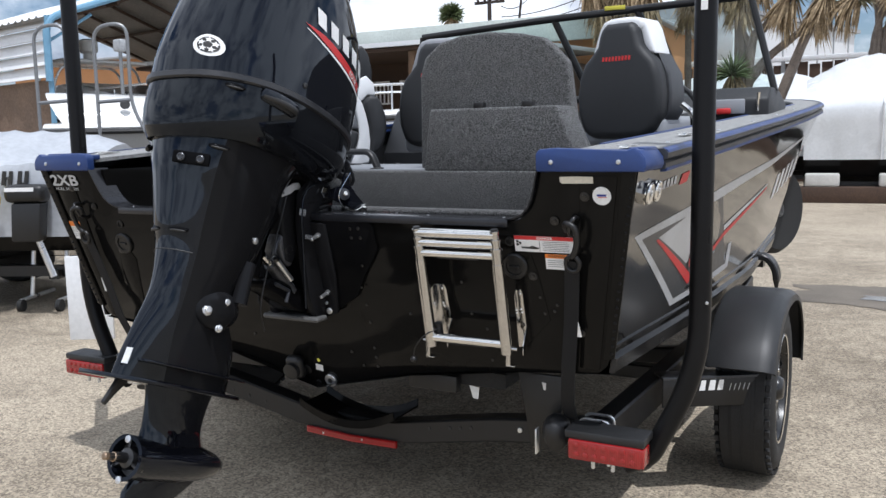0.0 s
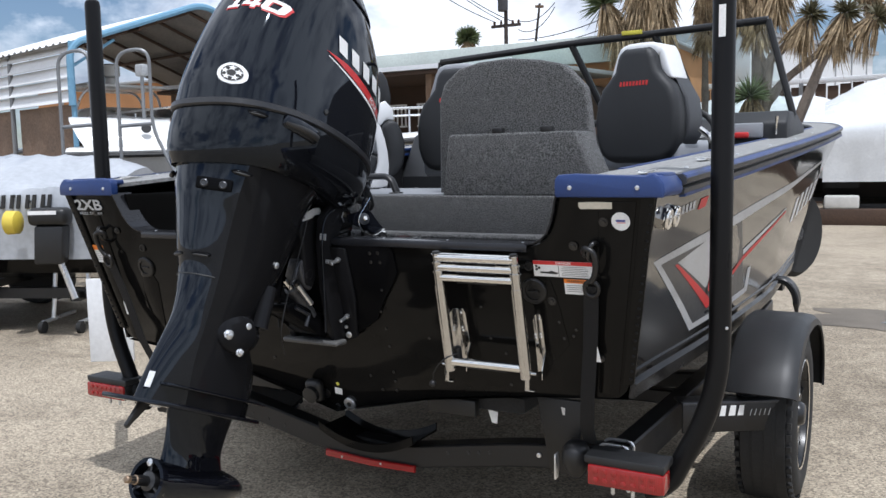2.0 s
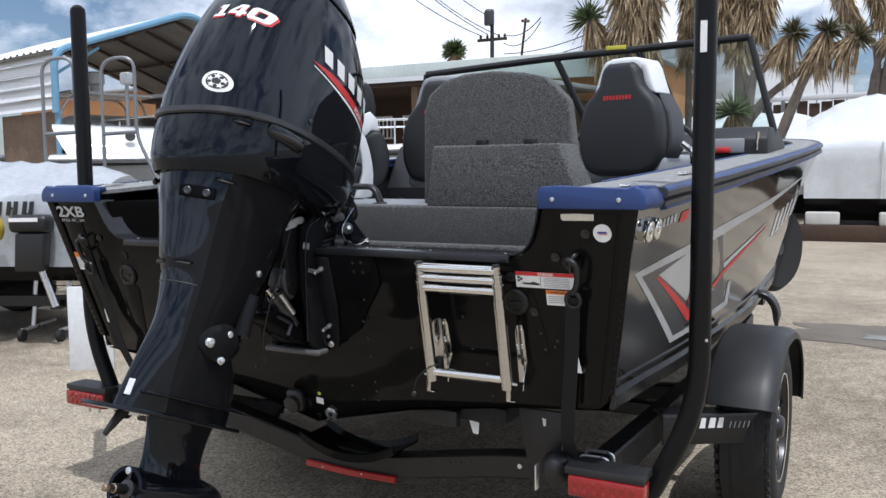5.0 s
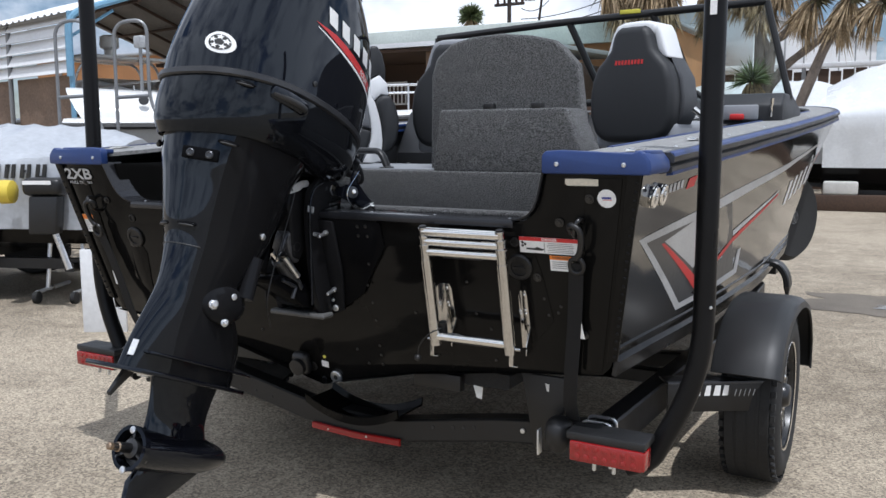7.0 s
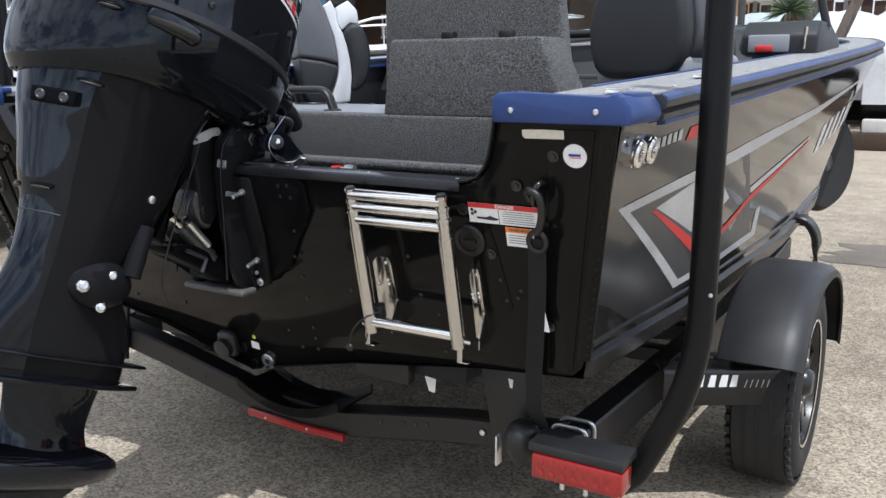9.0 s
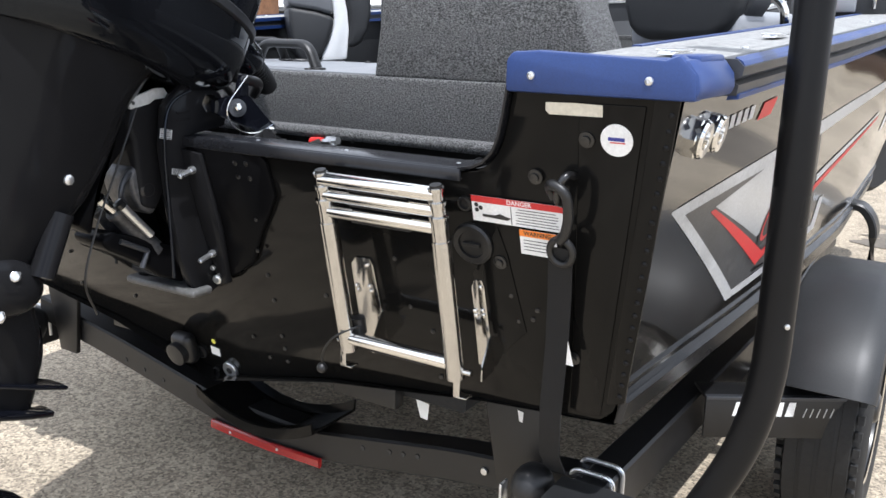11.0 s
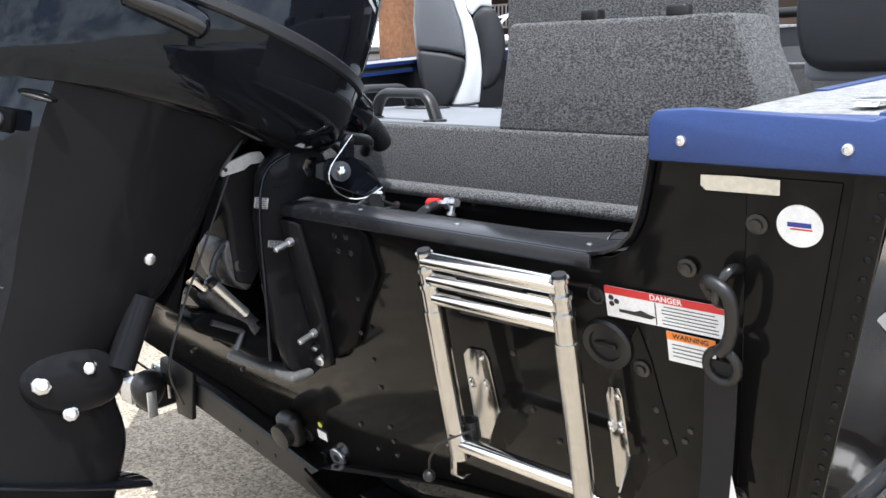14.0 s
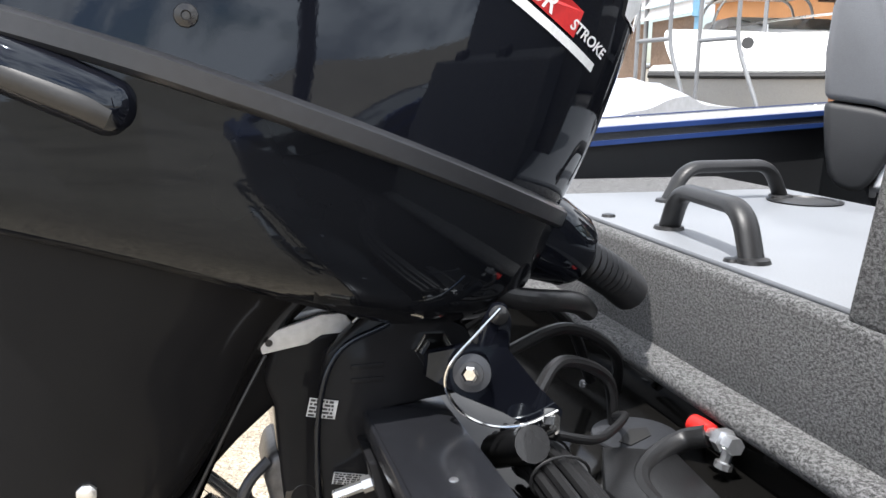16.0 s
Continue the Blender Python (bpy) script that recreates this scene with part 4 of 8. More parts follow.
# guide posts
for sx in (1, -1):
    x0 = 1.268
    pts = arc([(1.06 * sx, 0.13, 0.345), (1.13 * sx, 0.13, 0.375), (x0 * sx, 0.13, 0.665), ((x0 + 0.0) * sx, 0.13, 2.01)], 0.16, 10)
    bm = tube(B(), pts + [(x0 * sx, 0.13, 2.025), (x0 * sx, 0.13, 2.036), (x0 * sx, 0.13, 2.041)], 0.031, 20, radii=[0.031] * len(pts) + [0.028, 0.018, 0.004])
    gp = part("guide_post", bm, SLEEVE, trailer, "black sleeved guide post")
    bm = B()
    lathe(bm, [(0.034, 0), (0.034, 0.02)], (1.10 * sx, 0.13, 0.36), (0.5 * sx, 0, 0.4), 16)
    part("post_clamp", bm, STEEL_BLACK, gp)
    bm = B()
    lathe(bm, [(0.005, 0), (0.0045, 0.003), (0.002, 0.004)], (x0 * sx + 0.022, 0.108, 0.86), (0.7, -1, 0), 10)
    part("post_screw", bm, ZINC, gp)
    if sx > 0:
        bm = B()
        box(bm, (x0 - 0.008, 0.0975, 1.66), (x0 + 0.010, 0.0985, 1.745), 0.0)
        part("post_label", bm, WHITE, gp, "white paper label")

# winch strap block at the stern (tie-down ratchet)
for sx in (1, -1):
    bm = B()
    bmesh.ops.create_uvsphere(bm, u_segments=24, v_segments=14, radius=1.0)
    for v in bm.verts:
        k = 1.0 + 0.22 * v.co.z
        v.co = (0.856 * sx + 0.042 * k * v.co.x, 0.080 + 0.050 * k * v.co.y, 0.424 + 0.062 * v.co.z)
    rt = part("strap_reel", bm, BLACK_PLASTIC, trailer, "black retractable tie-down reel", 60)
    bm = B()
    box(bm, (0.80 * sx - 0.003, 0.045, 0.36), (0.80 * sx + 0.003, 0.075, 0.44), 0.002)
    part("reel_lever", bm, ZINC, rt)

# wheels, fenders
WX, WY, WR = 1.392, 1.165, 0.335


def wheel(sx):
    bm = B()
    prof = [(0.205, -0.20), (0.225, -0.212), (0.270, -0.215), (0.305, -0.205), (0.322, -0.185), (WR, -0.16), (WR, -0.06), (0.322, -0.03), (0.305, -0.008), (0.270, 0.002), (0.232, -0.002), (0.208, -0.012)]
    lathe(bm, prof, (WX * sx, WY, WR), (sx, 0, 0), 64, cap=False)
    w = part("wheel", bm, RUBBER, trailer, "trailer wheel with black tyre", 40)
    bm = B()
    for x0, x1 in ((-0.186, -0.152), (-0.144, -0.112), (-0.104, -0.072), (-0.064, -0.030)):
        lathe(bm, [(WR - 0.004, x0), (WR + 0.0018, x0 + 0.002), (WR + 0.0018, x1 - 0.002), (WR - 0.004, x1)], (WX * sx, WY, WR), (sx, 0, 0), 64, cap=False)
    for i in range(48):
        m = Matrix.Translation((WX * sx, WY, WR)) @ Matrix.Rotation(2 * math.pi * i / 48, 4, "X")
        for x0, x1 in ((-0.205, -0.189), (-0.027, -0.011)):
            box(bm, (min(x0 * sx, x1 * sx), -0.011, WR - 0.016), (max(x0 * sx, x1 * sx), 0.011, WR - 0.001), 0.0, m)
    part("tread", bm, RUBBER, w, "", 0)
    bm = B()
    lathe(bm, [(0.210, -0.19), (0.200, -0.16), (0.195, -0.06), (0.205, -0.012), (0.214, -0.006), (0.216, -0.012)], (WX * sx, WY, WR), (sx, 0, 0), 48, cap=False)
    rim = part("rim", bm, MOTOR_DARK, w, "black alloy rim with machined spokes", 40)
    bm = B()
    lathe(bm, [(0.205, -0.0075), (0.212, -0.0045), (0.214, -0.008)], (WX * sx, WY, WR), (sx, 0, 0), 48, cap=False)
    part("rim_lip", bm, CHROME, rim)
    for k in range(6):
        a = 2 * math.pi * k / 6 + 0.52
        m = Matrix.Translation((WX * sx, WY, WR)) @ Matrix.Rotation(a, 4, "X")
        bm = prism(B(), [(-0.034, 0.03), (0.034, 0.03), (0.052, 0.198), (0.020, 0.205), (0.006, 0.12), (-0.006, 0.12), (-0.020, 0.205), (-0.052, 0.198)], -0.075 * sx, -0.028 * sx, "x", 0.003, m)
        part("spoke", bm, MOTOR_DARK, rim)
        bm = prism(B(), [(-0.050, 0.192), (-0.023, 0.200), (-0.010, 0.118), (-0.022, 0.08)], -0.028 * sx, -0.026 * sx, "x", 0.0, m)
        prism(bm, [(0.050, 0.192), (0.023, 0.200), (0.010, 0.118), (0.022, 0.08)], -0.028 * sx, -0.026 * sx, "x", 0.0, m)
        part("spoke_face", bm, CHROME, rim, "machined bright spoke face")
        bm = B()
        lathe(bm, [(0.010, 0), (0.010, 0.018), (0.005, 0.022)], m @ Vector((-0.045 * sx, 0.0, 0.072)), (sx, 0, 0), 8)
        part("lug_nut", bm, CHROME, rim)
    bm = B()
    lathe(bm, [(0.050, -0.07), (0.048, -0.02), (0.040, -0.004), (0.034, 0.0), (0.005, 0.002)], (WX * sx, WY, WR), (sx, 0, 0), 24)
    part("hub_cap", bm, MOTOR_DARK, rim)
    return w


def fender(sx):
    bm = B()
    path = []
    for i in range(25):
        a = math.radians(22 + 166 * i / 24)
        path.append((WY + 0.03 - (0.46 if a < math.pi / 2 else 0.66) * math.cos(a), 0.345 + 0.352 * math.sin(a) ** 0.85 if math.sin(a) > 0 else 0.345 + 0.375 * math.sin(a)))
    rows = []
    for y, z in path:
        d = Vector((0, y - WY, z - 0.30)).normalized()
        prof = [(1.165, 0.004), (1.175, 0.012), (1.345, 0.012), (1.380, 0.006), (1.400, -0.012), (1.404, -0.040), (1.396, -0.040), (1.390, -0.014), (1.375, -0.002), (1.175, 0.0)]
        rows.append([(x * sx, y + d.y * t, z + d.z * t) for x, t in prof])
    loft(bm, rows)
    f = part("fender", bm, FENDER, trailer, "black moulded plastic fender", 40)
    turn = Matrix.Diagonal((sx, 1, 1, 1)) @ Matrix.Translation((1.04, 0.665, 0)) @ Matrix.Rotation(math.radians(33), 4, "Z")
    turn = Matrix.Translation((0, 0, 0.055)) @ turn
    def lay(name, bm, mat, parent, label=""):
        bmesh.ops.transform(bm, matrix=turn, verts=bm.verts[:])
        if sx < 0:
            bmesh.ops.reverse_faces(bm, faces=bm.faces[:])
        return part(name, bm, mat, parent, label, 0 if mat == WHITE else 30)
    bm = B()
    box(bm, (0.0, 0.0, 0.300), (0.365, 0.010, 0.409), 0.003)
    box(bm, (0.0, 0.0, 0.400), (0.365, 0.10, 0.409), 0.003)
    step = lay("fender_step", bm, STEEL_BLACK, f, "black steel step plate with white lettering shapes")
    lay("step_edge", box(B(), (0.0, -0.003, 0.402), (0.365, 0.014, 0.4115), 0.001), ALU_DARK, step)
    for i, w in enumerate((0.026, 0.022, 0.026, 0.030, 0.026)):
        x = 0.068 + i * 0.033
        lay("step_print", prism(B(), [(x, 0.360), (x + w * 0.8, 0.360), (x + w * 0.8 + 0.004, 0.397), (x + 0.008, 0.397)], -0.0015, 0.0005, "y"), WHITE, step)
    for i in range(6):
        x = 0.245 + i * 0.017
        lay("script_print", prism(B(), [(x, 0.358), (x + 0.002, 0.357), (x + 0.009, 0.381), (x + 0.007, 0.382)], -0.0015, 0.0005, "y"), SILVER, step)
    return f


for sx in (1, -1):
    wheel(sx)
    fender(sx)


# ---- boarding ladder folded up on the transom ----
ladder = thing("boarding_ladder", "polished stainless telescoping boarding ladder folded against the transom", "boarding ladder")
LT, LB = Vector((0.0, -0.152, 1.072)), Vector((0.0, -0.072, 0.703))     # top and foot of the tubes
LX0, LX1 = 0.508, 0.758


def lad(x, s, out=0.0):
    p = LB + (LT - LB) * s
    return Vector((x, p.y - out, p.z))


for x in (LX0, LX1):
    t = B()
    tube(t, [lad(x, 0.0), lad(x, 0.74)], 0.0175, 20)
    part("rail_tube", t, STAINLESS, ladder, "satin stainless outer tube")
    for s0, s1, r in ((0.735, 0.865, 0.0155), (0.86, 0.935, 0.0135), (0.93, 1.0, 0.0115)):
        t = B()
        tube(t, [lad(x, s0), lad(x, s1)], r, 20)
        sec = part("telescope_section", t, STAINLESS, ladder)
        t = B()
        tube(t, [lad(x, s1 - 0.018), lad(x, s1 - 0.002)], r + 0.0025, 20)
        part("collar", t, STAINLESS, sec)
    t = B()
    tube(t, [lad(x, 0.995), lad(x, 1.012)], 0.0105, 16)
    part("end_plug", t, BLACK_PLASTIC, ladder)
for s, r in ((0.075, 0.0135), (0.80, 0.0125), (0.885, 0.0125), (0.965, 0.0135)):
    t = B()
    tube(t, [lad(LX0, s), lad(LX1, s)], r, 20)
    rung = part("rung", t, CHROME, ladder, "polished round rung")
    t = B()
    box(t, (LX0 + 0.06, lad(0, s).y - 0.004, lad(0, s).z - r - 0.003), (LX1 - 0.06, lad(0, s).y + 0.006, lad(0, s).z - r + 0.004), 0.002)
    part("rung_grip", t, BLACK_PLASTIC, rung)
# hinge brackets on the plate
for x, sgn in ((0.516, 1), (0.782, 1)):
    t = B()
    k = 1.0 if x < 0.7 else 0.5
    plate(t, [(x - 0.034 * k, 0.705), (x + 0.032 * k, 0.712), (x + 0.029 * k, 0.875), (x + 0.022 * k, 0.890), (x - 0.012 * k, 0.888), (x - 0.026 * k, 0.872)], 0.0005, 0.004, 0.001)
    br = part("hinge_plate", t, STAINLESS, ladder, "pressed stainless hinge plate")
    for dx, dz in ((0.015, 0.876), (-0.020, 0.824), (0.012, 0.828), (-0.018, 0.815), (0.014, 0.818)):
        t = B()
        lathe(t, [(0.0055, 0), (0.005, 0.003), (0.002, 0.005)], (x + dx * k, transom_y(dz, 0.004), dz), (0, -1, -0.27), 10)
        part("hinge_screw", t, CHROME, br)
    t = B()
    prism(t, [(0.0, -0.005), (0.045, -0.012), (0.045, 0.020), (0.0, 0.10)], -0.0015, 0.0015, "x", 0.0)
    w = part("hinge_web", t, STAINLESS, br)
    w.data.transform(Matrix.Translation((x + 0.030 * k, transom_y(0.72, 0.0), 0.705)) @ Matrix.Rotation(math.pi, 4, "Z"))
for x in (LX0 - 0.006, LX1 + 0.012):
    t = B()
    tube(t, [lad(x, 0.04, -0.004) + Vector((-0.022, 0, 0)), lad(x, 0.04, -0.004) + Vector((0.022, 0, 0))], 0.006, 10)
    box(t, (x - 0.014, lad(x, 0).y - 0.004, 0.666), (x + 0.000, lad(x, 0).y - 0.001, 0.726), 0.001)
    box(t, (x - 0.014, lad(x, 0).y - 0.004, 0.664), (x + 0.014, lad(x, 0).y + 0.02, 0.667), 0.001)
    part("foot_clip", t, STAINLESS, ladder)
t = tube(B(), spline([(LX0 + 0.03, -0.07, 0.760), (LX0 - 0.005, -0.11, 0.740), (LX0 - 0.04, -0.105, 0.70), (LX0 - 0.052, -0.095, 0.665)], 6), 0.0022, 8)
cord = part("stow_cord", t, BLACK_PLASTIC, ladder, "thin black stow cord with a ball")
t = B()
bmesh.ops.create_uvsphere(t, u_segments=14, v_segments=10, radius=0.011, matrix=Matrix.Translation((LX0 - 0.053, -0.095, 0.658)))
part("ball", t, BLACK_PLASTIC, cord)
t = B()
tube(t, [lad(LX0 + 0.02, 0.10, -0.02), lad(LX0 + 0.02, 0.19, -0.02)], 0.013, 12)
part("rubber_catch", t, BLACK_PLASTIC, ladder)


# ---- inside the boat ----
FLOOR_Z = 0.78
bm = B()
prism(bm, [(-1.03, 0.36), (1.03, 0.36), (1.06, 1.5), (1.07, 3.0), (1.02, 3.7), (0.8, 4.5), (0.3, 5.1), (-0.3, 5.1), (-0.8, 4.5), (-1.02, 3.7), (-1.07, 3.0), (-1.06, 1.5)], FLOOR_Z - 0.03, FLOOR_Z, "z")
part("cockpit_floor", bm, CARPET, boat, "grey carpeted cockpit floor")
# stern well: a black pan with a carpeted riser in front of it
bm = B()
box(bm, (-0.87, -0.045, 1.000), (0.87, 0.36, 1.020), 0.004)
for sx in (1, -1):
    prism(bm, [(-0.045, 1.0), (0.36, 1.0), (0.36, 1.24), (-0.10, 1.24)], 0.862 * sx, 0.874 * sx, "x")
part("well_pan", bm, HULL_BLACK, boat, "black splash well pan")
bm = B()
box(bm, (-0.87, 0.330, 1.075), (0.87, 0.360, 1.219), 0.010, seg=3)
part("well_riser", bm, CARPET, boat, "grey carpeted riser")
bm = B()
box(bm, (-0.87, 0.285, 1.062), (0.87, 0.345, 1.088), 0.012, seg=3)
part("well_ledge", bm, CARPET, boat)
bm = B()
box(bm, (-0.868, 0.300, 1.02), (0.868, 0.330, 1.068), 0.002)
part("well_front", bm, HULL_BLACK, boat)
bm = B()
box(bm, (-0.90, 0.352, 1.195), (0.90, 0.98, 1.213), 0.004)
part("aft_deck", bm, CARPET, boat, "grey carpeted aft deck")
bm = B()
box(bm, (-0.90, 0.96, 0.78), (0.90, 0.98, 1.21), 0.004)
part("aft_deck_front", bm, CARPET, boat)
bm = B()
box(bm, (-0.60, 0.362, 1.2135), (0.262, 0.94, 1.2225), 0.003)
hatch = part("well_hatch", bm, HATCH, boat, "smooth grey access hatch with two pull handles")
for pts in ([(-0.207, 0.424), (0.030, 0.400)], [(-0.466, 0.578), (-0.485, 0.842)]):
    (ax, ay), (bx, by) = pts
    a, b = Vector((ax, ay, 1.2225)), Vector((bx, by, 1.2225))
    rise = Vector((0, 0, 0.064))
    path = arc([a, a + (b - a) * 0.13 + rise, b - (b - a) * 0.13 + rise, b], 0.060, 7)
    side = (b - a).cross(Vector((0, 0, 1))).normalized()
    bm = tube(B(), path, 0.0120, 16)
    for v in bm.verts:
        off = (v.co - a).dot(side)
        v.co += side * off * 0.45
    h = part("pull_handle", bm, BLACK_PLASTIC, hatch, "thick black plastic pull handle")
    for q in (a, b):
        bm = B()
        lathe(bm, [(0.024, 0), (0.022, 0.005), (0.012, 0.007)], q, (0, 0, 1), 16)
        part("handle_foot", bm, BLACK_PLASTIC, h)
bm = B()
lathe(bm, [(0.068, 0), (0.070, 0.003), (0.060, 0.004), (0.056, -0.001)], (-0.420, 0.846, 1.2225), (0, 0, 1), 32, cap=False)
part("cup_ring", bm, BLACK_PLASTIC, hatch)
bm = B()
lathe(bm, [(0.057, 0.0), (0.056, 0.0012)], (-0.420, 0.846, 1.2225), (0, 0, 1), 32)
part("cup_hole", bm, INK, hatch)
for x, y in ((-0.33, 0.385), (0.02, 0.378), (0.24, 0.60), (-0.2, 0.92)):
    bm = B()
    lathe(bm, [(0.012, 0), (0.010, 0.004), (0.004, 0.005)], (x, y, 1.2225), (0, 0, 1), 12)
    part("hatch_stud", bm, BLACK_PLASTIC, hatch)

# carpeted jump-seat box and its folded backrest
jump = thing("jump_seat", "grey carpeted folding jump seat at the stern", "boat seat")
bm = B()
t = B()
lo = [(0.262, 0.335), (0.842, 0.335), (0.875, 0.47), (0.262, 0.47)]
hi = [(0.285, 0.345), (0.755, 0.345), (0.775, 0.47), (0.285, 0.47)]
poly_add(t, [(x, y, 1.2145) for x, y in lo] + [(x, y, 1.432) for x, y in hi], [(3, 2, 1, 0), (4, 5, 6, 7)] + [(i, (i + 1) % 4, 4 + (i + 1) % 4, 4 + i) for i in range(4)])
bmesh.ops.bevel(t, geom=t.edges[:], offset=0.010, segments=3, profile=0.5, affect="EDGES")
merge(bm, t)
part("seat_box", bm, CARPET, jump, "carpet-covered seat base")
bm = B()
prism(bm, [(0.172, 1.214), (0.176, 1.56), (0.196, 1.625), (0.262, 1.676), (0.34, 1.694), (0.46, 1.700), (0.58, 1.686), (0.655, 1.668), (0.690, 1.640), (0.742, 1.585), (0.750, 1.54), (0.775, 1.34), (0.80, 1.214)], 0.475, 0.545, "y", 0.014, seg=3)
back = part("backrest", bm, CARPET, jump, "carpet-covered rounded backrest")
for x in (0.47, 0.65):
    bm = B()
    box(bm, (x - 0.020, 0.352, 1.428), (x + 0.020, 0.384, 1.452), 0.006, seg=3)
    part("hinge", bm, BLACK_PLASTIC, jump)


SIDE_VINYL = surface("dark_grey_vinyl", (0.045, 0.047, 0.052), 0.5, vary=0.12, bump=0.2, fine=500)


def helm_seat(name, label, at, turn, trim, base=FLOOR_Z):
    """A bucket seat: shell with a narrower headrest, contrasting piping and bolsters."""
    s = thing(name, label, "chair", at, (0, 0, turn), "cockpit chairs")
    out = [(0.0, 0.0), (0.135, 0.0), (0.185, 0.035), (0.212, 0.12), (0.216, 0.20), (0.205, 0.28), (0.178, 0.345), (0.140, 0.385), (0.110, 0.42), (0.096, 0.48), (0.086, 0.508), (0.06, 0.520), (0.0, 0.522)]
    bm = prism(B(), mirror_outline(out), -0.075, 0.035, "y", 0.034, seg=4)
    b = part("shell", bm, VINYL_DARK, s, "charcoal upholstered seat back", 60)
    bm = prism(B(), mirror_outline([(0.0, 0.05), (0.12, 0.05), (0.17, 0.12), (0.17, 0.28), (0.12, 0.36), (0.08, 0.47), (0.0, 0.49)]), 0.02, 0.085, "y", 0.03, seg=4)
    part("cushion_panel", bm, VINYL_GREY, s, "grey front panel", 60)
    for q in (1, -1):
        bm = prism(B(), [((x) * q, z) for x, z in [(0.188, 0.06), (0.226, 0.12), (0.230, 0.20), (0.217, 0.29), (0.150, 0.40), (0.112, 0.50), (0.094, 0.512), (0.13, 0.39), (0.185, 0.30)]], 0.012, 0.150, "y", 0.012, seg=3)
        part("bolster", bm, SIDE_VINYL, s, "dark grey side bolster", 60)
        bm = prism(B(), [(x * q, z) for x, z in [(0.122, 0.385), (0.165, 0.375), (0.142, 0.44), (0.122, 0.50), (0.102, 0.536), (0.05, 0.546), (0.05, 0.520), (0.080, 0.505), (0.094, 0.44)]], -0.018, 0.135, "y", 0.012, seg=3)
        part("headrest_side", bm, trim, s, "pale headrest side", 60)
    bm = prism(B(), mirror_outline([(0.0, 0.470), (0.085, 0.470), (0.110, 0.50), (0.100, 0.534), (0.06, 0.546), (0.0, 0.548)]), -0.030, 0.110, "y", 0.018, seg=3)
    part("headrest_band", bm, trim, s, "pale headrest edge", 60)
    bm = B()
    for k in range(9):
        x = -0.075 + k * 0.0165
        prism(bm, [(x, 0.352), (x + 0.010, 0.350), (x + 0.013, 0.370), (x + 0.003, 0.372)], -0.0765, -0.0745, "y")
    part("stitched_mark", bm, RED, s, "", 0)
    bm = B()
    box(bm, (-0.205, -0.03, -0.03), (0.205, 0.44, 0.10), 0.035, seg=4)
    part("seat_cushion", bm, VINYL_GREY, s, "upholstered seat cushion", 60)
    bm = B()
    lathe(bm, [(0.11, 0), (0.10, 0.006), (0.04, 0.010), (0.036, at[2] - base - 0.02), (0.09, at[2] - base - 0.01)], (0, 0.18, base - at[2]), (0, 0, 1), 20)
    part("pedestal", bm, ALU_DARK, s)
    return s


